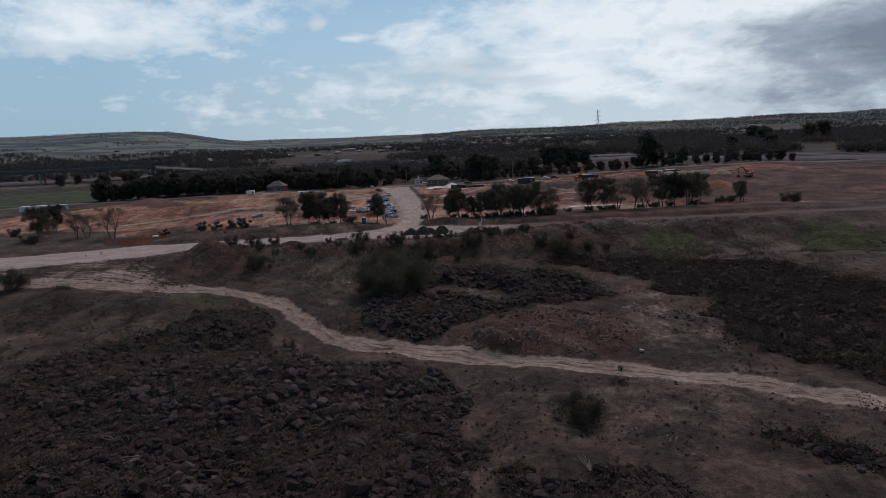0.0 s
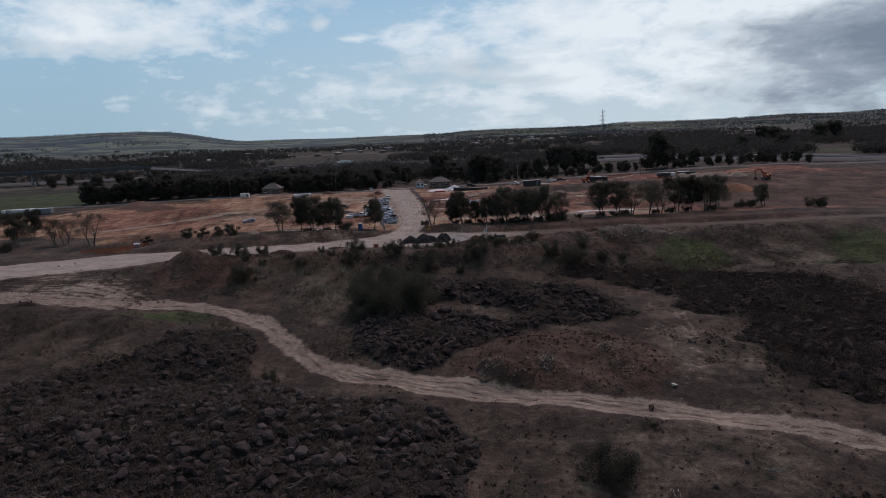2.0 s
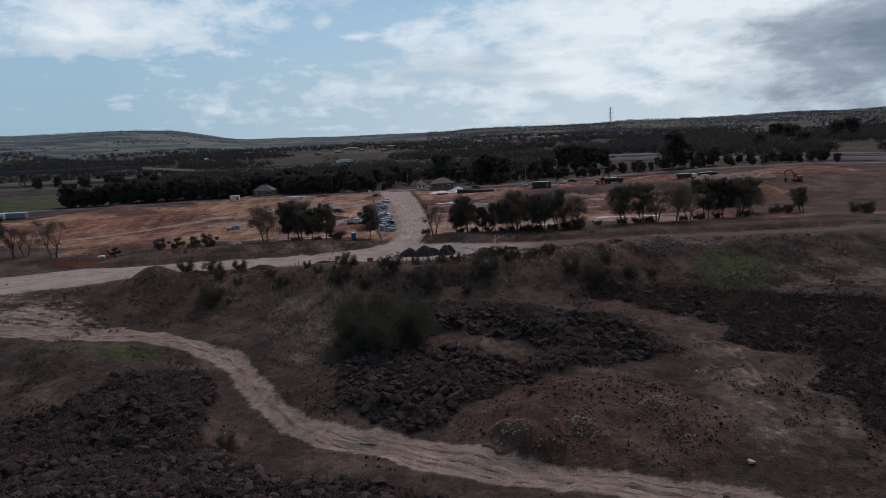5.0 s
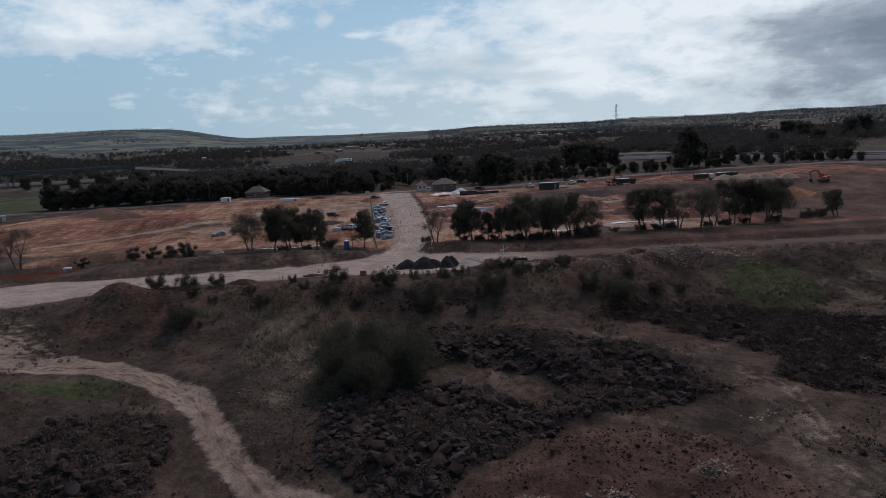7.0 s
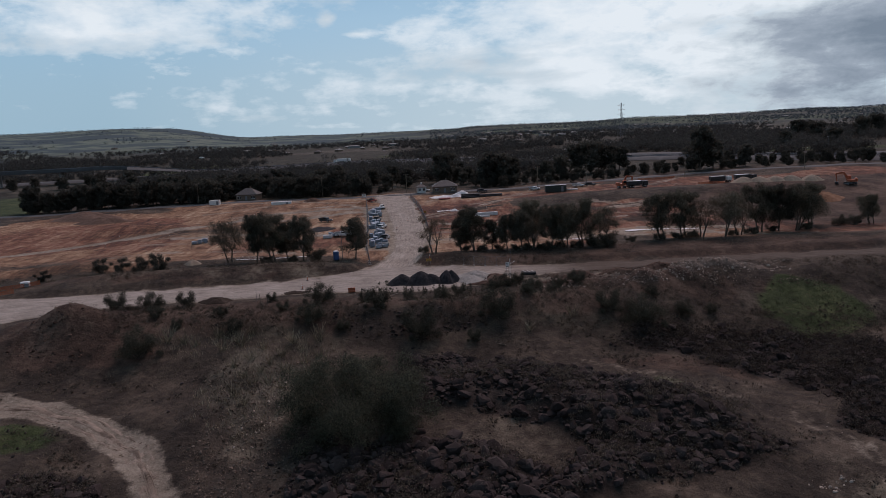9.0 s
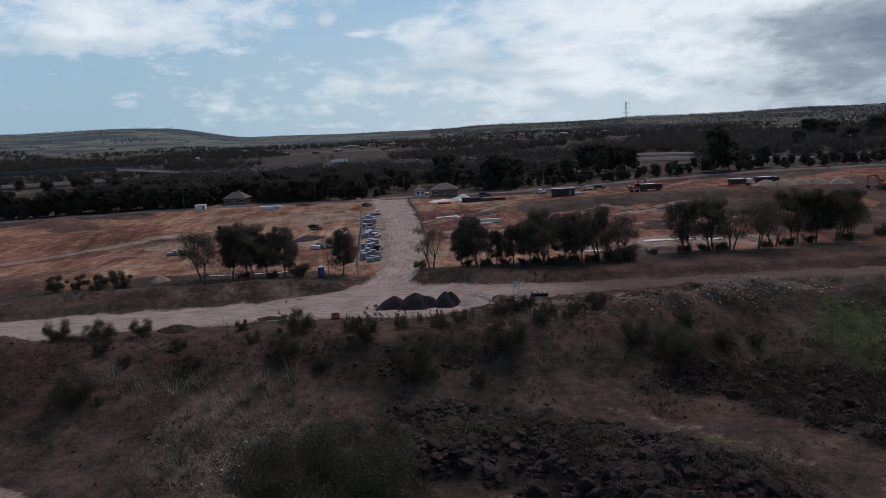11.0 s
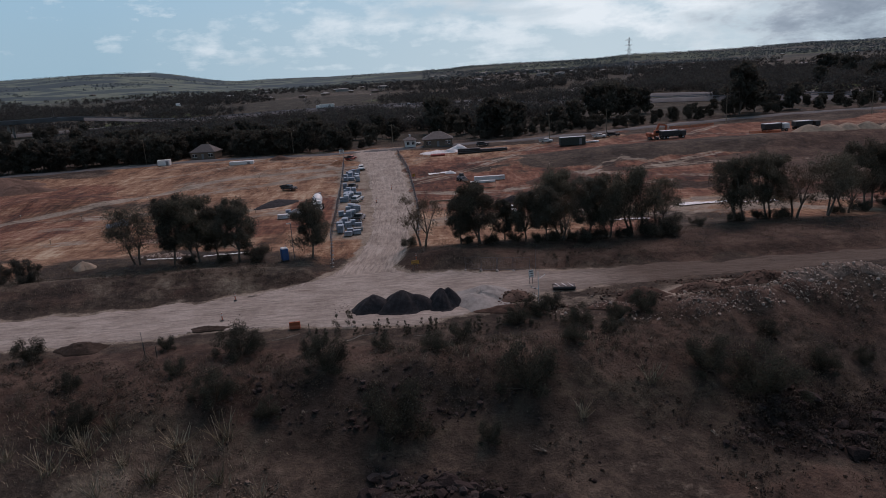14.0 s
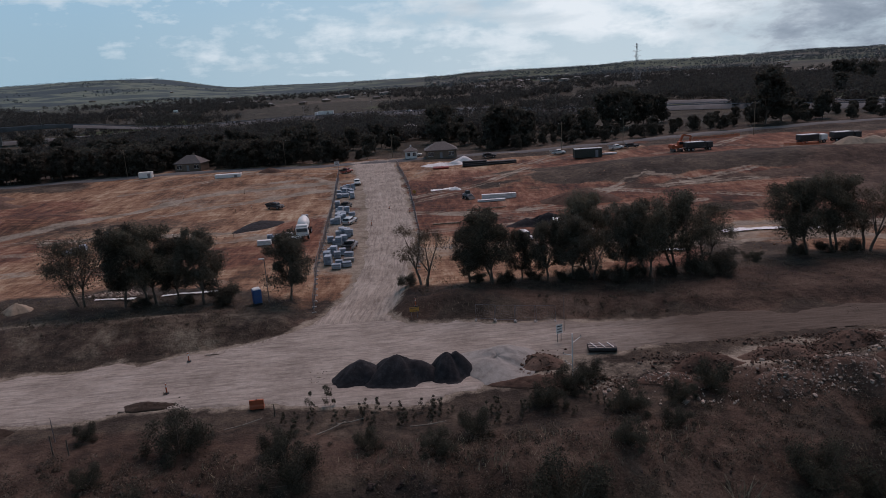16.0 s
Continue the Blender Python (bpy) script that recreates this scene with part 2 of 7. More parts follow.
def worn_way(name, colours, east_brown=0.0, strong=1.0):
    """Trafficked gravel or dirt: streaks that follow the wheels, over patches and grit; the third argument sets how far
    it darkens to brown eastwards.
    """
    m = material(name, colours, 5.0, 0.95, 0.6, bump_size=0.4)
    t = m.node_tree
    bs = t.nodes["Principled BSDF"]
    base = bs.inputs["Base Color"].links[0].from_socket
    at = t.nodes.new("ShaderNodeVertexColor")
    at.layer_name = "way"
    n = node(t, "ShaderNodeTexNoise", Scale=2.6, Detail=6.0, Roughness=0.65, Distortion=0.5)
    t.links.new(at.outputs[0], n.inputs["Vector"])
    if east_brown:
        co = t.nodes.new("ShaderNodeTexCoord").outputs["Object"]
        sx = t.nodes.new("ShaderNodeSeparateXYZ")
        t.links.new(co, sx.inputs[0])
        soft = node(t, "ShaderNodeTexNoise", Scale=0.12, Detail=5.0)
        t.links.new(co, soft.inputs["Vector"])
        far = maths(t, "ADD", maths(t, "DIVIDE", maths(t, "SUBTRACT", sx.outputs[0], 3.0), 30.0), maths(t, "SUBTRACT", soft.outputs[0], 0.5))
        base = mix(t, ramp(t, far, [(0.1, 0.0), (0.85, east_brown)]), base, (0.092, 0.071, 0.057))
        # loose brown dirt and mud thrown up along the edges
        mud = node(t, "ShaderNodeTexNoise", Scale=0.45, Detail=7.0, Roughness=0.68)
        t.links.new(co, mud.inputs["Vector"])
        out = maths(t, "ADD", maths(t, "MULTIPLY", maths(t, "SUBTRACT", 1.0, at.outputs["Alpha"]), 0.62), maths(t, "MULTIPLY", maths(t, "SUBTRACT", mud.outputs[0], 0.5), 1.5))
        base = mix(t, ramp(t, out, [(0.52, 0.0), (0.78, 0.75)]), base, (0.12, 0.088, 0.068))
    dark = ramp(t, n.outputs[0], [(0.36, (1 - 0.48 * strong, 1 - 0.5 * strong, 1 - 0.52 * strong)), (0.5, (0.96, 0.95, 0.94)), (0.62, (1 + 0.25 * strong, 1 + 0.24 * strong, 1 + 0.22 * strong))])
    t.links.new(mix(t, 1.0, base, dark, "MULTIPLY"), bs.inputs["Base Color"])
    return m


def glass_material():
    m = bpy.data.materials.new("window_glass")
    m.use_nodes = True
    bs = m.node_tree.nodes["Principled BSDF"]
    bs.inputs["Base Color"].default_value = (0.02, 0.025, 0.03, 1)
    bs.inputs["Roughness"].default_value = 0.08
    return m


M_GROUND = ground_material()
M_ROAD = worn_way("crushed_rock_road", [(0.20, 0.172, 0.148), (0.305, 0.268, 0.234), (0.40, 0.36, 0.32)], 0.95, 0.6)
M_SIDE = worn_way("wheel_worn_road", [(0.195, 0.165, 0.14), (0.315, 0.275, 0.237), (0.42, 0.375, 0.33)], 0.0, 0.7)
M_TRACK = worn_way("dirt_track", [(0.14, 0.108, 0.085), (0.22, 0.175, 0.14), (0.30, 0.245, 0.20)], 0.0, 1.35)
M_ROCK = material("dark_rock", [(0.031, 0.0225, 0.021), (0.049, 0.037, 0.0345), (0.076, 0.0595, 0.056)], 1.6, 1.0, 0.8, island=0.4, bump_size=0.25)
M_RUBBLE = material("pale_rubble", [(0.20, 0.15, 0.122), (0.37, 0.29, 0.24), (0.54, 0.45, 0.38)], 1.2, 0.9, 0.7, island=0.5, bump_size=0.2)
M_TAN = material("tan_rubble", [(0.13, 0.096, 0.076), (0.25, 0.193, 0.157), (0.40, 0.32, 0.265)], 1.2, 0.9, 0.7, island=0.5, bump_size=0.2)
M_BROWN = material("red_brown_clods", [(0.05, 0.030, 0.023), (0.092, 0.056, 0.042), (0.15, 0.098, 0.075)], 1.0, 0.95, 0.8, island=0.5, bump_size=0.2)
M_SAND = material("beige_sand", [(0.20, 0.155, 0.115), (0.30, 0.24, 0.18), (0.38, 0.315, 0.245)], 1.0, 0.95, 0.5, bump_size=0.2)
M_LUMP = material("earthy_rubble", [(0.07, 0.05, 0.04), (0.16, 0.12, 0.096), (0.30, 0.238, 0.195)], 0.5, 0.95, 0.9, bump_size=0.2)
M_SOIL = material("orange_soil_clods", [(0.11, 0.065, 0.042), (0.20, 0.115, 0.07), (0.30, 0.19, 0.12)], 1.0, 0.95, 0.5, island=0.5, bump_size=0.2)
M_BLACK = material("black_gravel", [(0.010, 0.010, 0.012), (0.022, 0.022, 0.025), (0.05, 0.05, 0.054)], 0.6, 0.85, 0.8, bump_size=0.12)
M_GREY = material("grey_gravel", [(0.16, 0.15, 0.135), (0.27, 0.255, 0.235), (0.36, 0.345, 0.32)], 0.8, 0.95, 0.8, bump_size=0.12)
M_LEAF = material("gum_leaves", [(0.048, 0.046, 0.036), (0.088, 0.085, 0.064), (0.15, 0.143, 0.105)], 2.5, 0.95, 0.0, island=0.5, thin=0.4)
M_GUM = material("olive_gum_leaves", [(0.045, 0.043, 0.035), (0.082, 0.078, 0.061), (0.138, 0.13, 0.10)], 2.5, 0.95, 0.0, island=0.5, thin=0.4)
M_DARKLEAF = material("dark_leaves", [(0.042, 0.040, 0.034), (0.068, 0.065, 0.053), (0.105, 0.100, 0.080)], 2.5, 0.95, 0.0, island=0.5, thin=0.4)
M_FARLEAF = material("far_leaves", [(0.034, 0.034, 0.033), (0.050, 0.050, 0.047), (0.080, 0.079, 0.070)], 6.0, 1.0, 0.0, island=0.35, thin=0.4)
# hill foliage carries aerial haze in its base colour: paler, bluer leaves
M_HAZELEAF = material("hazy_hill_leaves", [(0.062, 0.080, 0.090), (0.078, 0.098, 0.108), (0.095, 0.115, 0.124)], 9.0, 1.0, 0.0, island=0.3, thin=0.4)
M_BUSH = material("wattle_leaves", [(0.036, 0.036, 0.028), (0.058, 0.058, 0.044), (0.092, 0.092, 0.068)], 1.4, 1.0, 0.0, island=0.4, thin=0.4)
M_DRYLEAF = material("sparse_brown_leaves", [(0.05, 0.04, 0.026), (0.10, 0.08, 0.055), (0.17, 0.14, 0.10)], 1.5, 0.8, 0.0, island=0.5, thin=0.4)
M_BARK = material("gum_bark", [(0.06, 0.048, 0.038), (0.13, 0.11, 0.09), (0.24, 0.21, 0.175)], 0.8, 0.9, 0.5, stretch=(1, 1, 0.25))
M_STRAW = material("dry_straw", [(0.12, 0.098, 0.064), (0.24, 0.20, 0.135), (0.38, 0.325, 0.23)], 0.8, 0.9, 0.0, island=0.6)
M_GRASS = material("rough_grass", [(0.066, 0.051, 0.036), (0.118, 0.094, 0.065), (0.20, 0.165, 0.118)], 2.0, 0.9, 0.0, island=0.6)
M_GREENG = material("green_grass", [(0.026, 0.036, 0.016), (0.044, 0.060, 0.025), (0.075, 0.09, 0.042)], 2.0, 0.9, 0.0, island=0.6)
M_GLASS = glass_material()

# ---- ground ----
def sst(a, b, v):
    """Smooth step from a to b."""
    u = np.clip((np.asarray(v, float) - a) / (b - a), 0, 1)
    return u * u * (3 - 2 * u)


def lattice(ix, iy, seed):
    h = (ix.astype(np.int64) * 374761393 + iy.astype(np.int64) * 668265263 + seed * 974634541) & 0x7FFFFFFF
    h = ((h ^ (h >> 13)) * 1274126177) & 0x7FFFFFFF
    h = ((h ^ (h >> 16)) * 2246822519) & 0x7FFFFFFF
    return (h & 0xFFFFF) / float(0xFFFFF)


def vnoise(x, y, size, seed=1):
    """Smooth noise in -1..1 with features about size metres across."""
    x, y = np.asarray(x, float) / size, np.asarray(y, float) / size
    ix, iy = np.floor(x), np.floor(y)
    u, v = x - ix, y - iy
    u, v = u * u * (3 - 2 * u), v * v * (3 - 2 * v)
    a, b = lattice(ix, iy, seed), lattice(ix + 1, iy, seed)
    c, d = lattice(ix, iy + 1, seed), lattice(ix + 1, iy + 1, seed)
    return 2 * ((a * (1 - u) + b * u) * (1 - v) + (c * (1 - u) + d * u) * v) - 1


def fractal(x, y, size, seed=1, octaves=3):
    return sum(vnoise(x, y, size / 2 ** k, seed + 7 * k) / 2 ** k for k in range(octaves))


def hump(x, y, cx, cy, h, sx, sy, turn=0.0):
    c, s = math.cos(math.radians(turn)), math.sin(math.radians(turn))
    u, v = (x - cx) * c + (y - cy) * s, (y - cy) * c - (x - cx) * s
    return h * np.exp(-0.5 * ((u / sx) ** 2 + (v / sy) ** 2))


NORTH = ((-330, -200, -122, -93, -75, -60, -45, -31, -25, -22, -19, -7.7, -6, 8.5, 25, 41, 64, 97, 145, 260), (165, 182, 194.5, 206, 206.8, 209.2, 210.5, 213.2, 215.8, 218, 222, 221.6, 219.6, 218.2, 217.6, 217.6, 219, 219.5, 222, 230))
SOUTH = ((-330, -200, -122, -100, -85, -65, -54, -42.5, -30.5, -21, -10.7, -4, 1.3, 6.9, 10, 22, 38, 59, 97, 145, 260), (148, 162, 172, 178, 184, 193.5, 196.6, 197, 199.6, 198.6, 198.2, 197.4, 199.6, 203, 206.8, 208, 210, 212, 213, 215, 222))
WEST_SIDE = ((205, 213, 216, 219, 222, 227, 235, 246, 258, 285, 324, 374, 390), (-34, -31, -24.5, -21, -18.8, -17.2, -16, -15.5, -16.2, -18.6, -23.8, -33.5, -37))
EAST_SIDE = ((205, 213, 220, 223.3, 238, 256, 282, 311, 353, 390), (-4, -5, -7.2, -8.2, -6.8, -6.6, -8.3, -11.2, -16, -21))


def brow(x):
    """Where the embankment's upper edge runs: y for each x."""
    return 189 + 2 * sst(4, 16, x) + 18 * sst(14, 55, x) + 3 * sst(60, 130, x) - 11 * sst(-58, -92, x)


HUMPS = (  # x, y, height, half widths, turn
    (-30, 100, 2.0, 15, 8, -12), (-46, 100, 1.4, 12, 8, 0), (-42, 125, 2.2, 6, 5, 0),
    (17, 117.5, 1.5, 11, 6.5, -8), (5, 112, 1.3, 4, 3, 0), (28, 111, 0.3, 4, 4, 0), (10, 121, 0.9, 5, 4, 0), (24, 119, 0.2, 4, 3.5, 0),
    (1, 133, 1.3, 11, 6, -10), (20, 151, 2.2, 9, 4.5, -20), (6, 147, -0.5, 8, 5, 0),
    (-27, 160, 1.4, 7, 8, 0), (-63, 179, 3.2, 7.5, 6.5, 10), (-63.5, 180, 2.6, 3.0, 3.0, 0), (-42, 182, 0.8, 10, 5, 0),
    (2, 186, 1.5, 22, 3, 4), (64, 150, 1.2, 20, 8, 14), (92, 168, 3.2, 18, 9, 8), (48, 207, 0.6, 8, 3, 8), (-40, 172, 2.0, 8, 5, 0),
    (90, 128, 2.0, 30, 10, 15), (30, 200, 0.9, 4, 2, 0), (37, 199, 1.2, 4, 2.4, 10), (46, 202, 1.3, 4, 2.4, 10), (55, 204, 1.1, 4, 2.2, 0), (7, 160, 0.8, 10, 5, -8), (-60, 140, 1.2, 12, 6, -20), (-85, 150, 1.5, 14, 6, -10),
    (-95, 232, 1.5, 18, 4, 0), (62, 324, 2.2, 34, 9, -3), (110, 318, 1.8, 24, 7, 4), (-56, 219, 1.3, 13, 3, 2), (-36, 220.5, 1.2, 8, 3, 6), (-76, 216, 1.1, 9, 3, 4), (0.5, 224, 1.5, 4.5, 3.5, 0), (-108, 300, 3.0, 14, 7, 0),
)


def height(x, y):
    """The ground's height."""
    x, y = np.asarray(x, float), np.asarray(y, float)
    low = 1.2 * sst(40, 110, y) + 2.4 * sst(108, 158, y) * (1 - 0.85 * sst(22, 48, x)) + 0.8 * sst(-35, -70, x) * sst(100, 150, y)
    low = low - 2.0 * sst(70, 20, y)
    d = y - brow(x)
    top = 8.8 + 0.0105 * np.clip(y - 230, 0, 210)
    top = top + np.clip(0.034 * (x - 8), 0, 4.6) * sst(255, 345, y) * (1 - 0.6 * sst(160, 400, x))
    top = top + 1.1 * sst(0.8, 4.2, y - np.interp(x, *NORTH)) * sst(246, 232, y) * sst(-9, -6.5, x) * sst(150, 110, x)
    top = top + 0.9 * sst(0.4, 3.6, y - np.interp(x, *NORTH)) * sst(246, 232, y) * sst(-20, -23, x) * sst(-110, -80, x)
    width = 24 + 14 * sst(-60, -90, x) + 6 * sst(20, 60, x)
    z = low + (top - low) * sst(-1, 0, d / width) ** 1.15
    for h in HUMPS:
        z = z + hump(x, y, *h)
    wild = sst(3, -3, d)
    z = z + wild * (0.45 * fractal(x, y, 9, 3) + 0.26 * fractal(x, y, 2.6, 11, 2))
    z = z + (1 - wild) * 0.12 * fractal(x, y, 14, 5) * sst(205, 240, y)
    if np.min(y) < 200 and np.max(y) > 40:
        z = z + 0.5 * rocky(x, y) * fractal(x, y, 4.2, 13, 2)
        rim = within(x, y, EARTH_HEAP) + 0.8 * fractal(x, y, 4, 56)
        z = z + 1.1 * sst(0, 3.5, np.minimum(within(x, y, ROCK_MIDDLE), -within(x, y, GRASS_POCKET)))
        z = z + sst(-0.3, 2.2, rim) * (1.0 + 0.75 * fractal(x, y, 3.2, 57, 3))
    site = sst(236, 262, y) * sst(420, 380, y)
    z = z + site * (0.45 * fractal(x, y, 30, 21) + 0.12 * vnoise(x, y, 3, 25))
    far = np.hypot(x, y)
    z = z + sst(520, 1000, far) * 2.0
    az = np.degrees(np.arctan2(x, np.maximum(y, 1)))
    ridge = 50 + 10 * sst(5, 25, az) + 66 * sst(-15.5, -22, az) + 10 * np.exp(-0.5 * ((az + 25) / 3) ** 2) + 4 * vnoise(az, az * 0, 3, 9)
    z = z + (ridge - 14) * sst(1500, 4000, far) * (y > 0)
    return z


class Geo:
    """Points and faces of one mesh."""

    def __init__(self):
        self.v, self.f, self.m = [], [], []

    def add(self, points, faces, slot=0):
        k = len(self.v)
        self.v += [tuple(p) for p in points]
        self.f += [tuple(i + k for i in f) for f in faces]
        self.m += [slot] * len(faces)
        return self

    def box(self, c, s, turn=0.0, bevel=0.0, slot=0, tilt=0.0, top=1.0):
        """A box round the centre c with sides s and chamfered edges; top: how much its upper face is narrowed."""
        hx, hy, hz = (d / 2 for d in s)
        b = min(bevel, hx * 0.9, hy * 0.9, hz * 0.9)
        m = Matrix.Translation(c) @ Matrix.Rotation(radians(turn), 4, "Z") @ Matrix.Rotation(radians(tilt), 4, "X")
        bm = bmesh.new()
        bmesh.ops.create_cube(bm, size=1.0)
        for v in bm.verts:
            k = top if v.co.z > 0 else 1.0
            v.co = Vector((v.co.x * 2 * hx * k, v.co.y * 2 * hy * k, v.co.z * 2 * hz))
        if b > 0:
            bmesh.ops.bevel(bm, geom=bm.edges[:], offset=b, segments=1, affect="EDGES")
        bm.verts.index_update()
        self.add([m @ v.co for v in bm.verts], [[v.index for v in f.verts] for f in bm.faces], slot)
        bm.free()
        return self

    def tube(self, a, b, ra, rb=None, sides=8, slot=0, caps=True):
        """A round bar from a to b."""
        a, b, rb = Vector(a), Vector(b), ra if rb is None else rb
        w = (b - a).normalized()
        u = w.orthogonal().normalized()
        v = w.cross(u)
        pts = []
        for c, r in ((a, ra), (b, rb)):
            pts += [c + r * (math.cos(2 * math.pi * i / sides) * u + math.sin(2 * math.pi * i / sides) * v) for i in range(sides)]
        fs = [(i, (i + 1) % sides, sides + (i + 1) % sides, sides + i) for i in range(sides)]
        if caps:
            fs += [tuple(reversed(range(sides))), tuple(range(sides, 2 * sides))]
        return self.add(pts, fs, slot)

    def prism(self, outline, depth, m=None, slot=0):
        """An outline in x and z, drawn out along y by depth."""
        m = m or Matrix()
        n = len(outline)
        pts = [m @ Vector((x, -depth / 2, z)) for x, z in outline] + [m @ Vector((x, depth / 2, z)) for x, z in outline]
        fs = [(i, (i + 1) % n, n + (i + 1) % n, n + i) for i in range(n)]
        return self.add(pts, fs + [tuple(reversed(range(n))), tuple(range(n, 2 * n))], slot)

    def mesh(self, name, *mats, smooth=False):
        me = bpy.data.meshes.new(name)
        me.from_pydata(self.v, [], self.f)
        for m in mats:
            me.materials.append(m)
        if len(mats) > 1:
            me.polygons.foreach_set("material_index", self.m)
        if smooth:
            me.polygons.foreach_set("use_smooth", [True] * len(self.f))
        bm = bmesh.new()
        bm.from_mesh(me)
        bmesh.ops.recalc_face_normals(bm, faces=bm.faces)
        bm.to_mesh(me)
        bm.free()
        return me


def quick(name, v, f, mat, smooth=False, masks=None):
    """A mesh from arrays of points and of faces with equal corners."""
    v, f = np.asarray(v, np.float32), np.asarray(f, np.int32)
    me = bpy.data.meshes.new(name)
    me.vertices.add(len(v))
    me.vertices.foreach_set("co", v.ravel())
    k = f.shape[1]
    me.loops.add(f.size)
    me.loops.foreach_set("vertex_index", f.ravel())
    me.polygons.add(len(f))
    me.polygons.foreach_set("loop_start", np.arange(len(f), dtype=np.int32) * k)
    me.polygons.foreach_set("loop_total", np.full(len(f), k, np.int32))
    me.polygons.foreach_set("use_smooth", np.full(len(f), smooth))
    me.materials.append(mat)
    me.update(calc_edges=True)
    for key, values in (masks or {}).items():
        at = me.color_attributes.new(key, "FLOAT_COLOR", "POINT")
        at.data.foreach_set("color", np.asarray(values, np.float32).ravel())
    return me


def part(name, geo, mat, parent, label="", smooth=False):
    """One mesh under a thing or under a part."""
    me = geo.mesh(name, *(mat if isinstance(mat, (list, tuple)) else (mat,)), smooth=smooth) if isinstance(geo, Geo) else geo
    ob = new(name, me)
    ob.parent = parent
    return tagged(ob, label=label)


def thing(name, at=None, turn=0.0, label="", category="", group="", kind=""):
    """An empty at a thing's base."""
    ob = new(name)
    ob.matrix_basis = pose(*(at or (0, 0, 0)), 0, 0, turn)
    return tagged(ob, label, category, group, kind)


def on(x, y, lift=0.0):
    """The point of the ground at x, y."""
    return (x, y, float(height(x, y)) + lift)


def polyline(x, y, pts):
    """Distance from x, y to a bent line of points, and how far along it the nearest place lies."""
    best, along, run = np.full(np.shape(x), 1e9), np.zeros(np.shape(x)), 0.0
    for (ax, ay), (bx, by) in zip(pts, pts[1:]):
        dx, dy = bx - ax, by - ay
        n = math.hypot(dx, dy)
        u = np.clip(((x - ax) * dx + (y - ay) * dy) / n ** 2, 0, 1)
        d = np.hypot(x - ax - u * dx, y - ay - u * dy)
        along = np.where(d < best, run + u * n, along)
        best, run = np.minimum(best, d), run + n
    return best, along


TRACK = [(-135, 166), (-108, 162), (-84, 158), (-65, 158), (-55.3, 157), (-46, 152), (-38.3, 146.3), (-32.8, 138.3), (-27, 128.6), (-21.5, 121.8), (-15.4, 118), (-8.5, 115), (-1.5, 111.3), (6.3, 107), (12.9, 105), (19.5, 102.3), (28.5, 99.8), (36, 97.2), (42.5, 94), (51, 88.8), (58, 84.8), (90, 68), (140, 46), (230, 10)]
TRACK_B = [(16, 172), (24, 166), (33, 160), (41, 152), (44.5, 142), (43, 130), (38, 115), (33, 104)]
ROAD = [(-330, 160), (-200, 176), (-122, 188), (-87, 202), (-50, 205), (-28, 207), (-8, 208.5), (12, 210.5), (34, 212), (60, 213), (97, 214), (145, 217), (260, 226)]
SIDE = [(-13, 206), (-13.2, 222), (-12, 238.7), (-12.3, 257), (-14.2, 283.5), (-18.1, 322), (-23.9, 372), (-25, 386)]
BACK = [(-420, 318), (-250, 352), (-190, 367), (-146, 378), (-112, 384), (-46, 382), (-20, 384), (40, 383), (110, 385), (250, 372), (420, 360)]


def spread(x, y):
    """Signed reach of roads and tracks: below 0 is on them."""
    a = np.maximum(y - np.interp(x, *NORTH), np.interp(x, *SOUTH) - y) + 0.9 * vnoise(x, y, 4, 31) + 0.4 * vnoise(x, y, 1.3, 33)
    b = np.maximum(np.interp(y, *WEST_SIDE) - x, x - np.interp(y, *EAST_SIDE)) + 0.6 * vnoise(x, y, 4, 35) + 0.4 * vnoise(x, y, 1.3, 36)
    d, _ = polyline(x, y, TRACK)
    c = d - (2.1 + 0.6 * sst(-50, -70, x) + 0.9 * np.exp(-0.5 * ((x + 6) / 8) ** 2)) + 0.35 * vnoise(x, y, 5, 37) + 0.15 * vnoise(x, y, 1.1, 38)
    d, _ = polyline(x, y, TRACK_B)
    e = d - 1.7 + 0.8 * vnoise(x, y, 3, 39)
    b = np.maximum(b, y - 386)
    b = np.where(y < 213, np.maximum(b, 213 - y), np.maximum(b, -1.3 - a))
    return a, b, c, e


def axis(lo, hi, step, grow, reach_lo, reach_hi, stops=()):
    out, s, at = list(np.arange(lo, hi, step)), step, hi
    while at < reach_hi:
        out.append(at)
        s = s * grow if at > (stops[0] if stops else hi) else stops[1]
        at += s
    out.append(reach_hi)
    s, at, left = step, lo, []
    while at > reach_lo:
        s *= grow
        at -= s
        left.append(max(at, reach_lo))
    return np.array(left[::-1] + out)


def blob(x, y, cx, cy, rx, ry, soft=0.35, seed=50):
    d = np.hypot((x - cx) / rx, (y - cy) / ry) + 0.3 * fractal(x, y, 0.5 * min(rx, ry) + 2, seed)
    return sst(1 + soft, 1 - soft, d)


ROCK_FIELD = [(-110, 60), (-95, 92), (-74, 105), (-74, 116), (-66, 124.5), (-57, 128.5), (-52, 138), (-46, 141.5), (-39, 138.5), (-35, 130), (-32.3, 119), (-27, 112.5), (-21.8, 108.5), (-16.5, 105.8), (-11.7, 106.5), (-7.5, 103.5), (-1.6, 102), (2, 95), (3.9, 88.6), (1.5, 83), (3.8, 76), (0, 66), (0, 52), (-110, 40)]
ROCK_FOOT = [(4.4, 66), (6.1, 71.5), (12.2, 70), (22.5, 72.5), (27, 66), (28, 50), (4, 50)]
ROCK_STREAK = [(37, 78.5), (44.4, 77), (49, 71.5), (60, 64), (70, 50), (45, 55), (45, 66), (41, 74)]
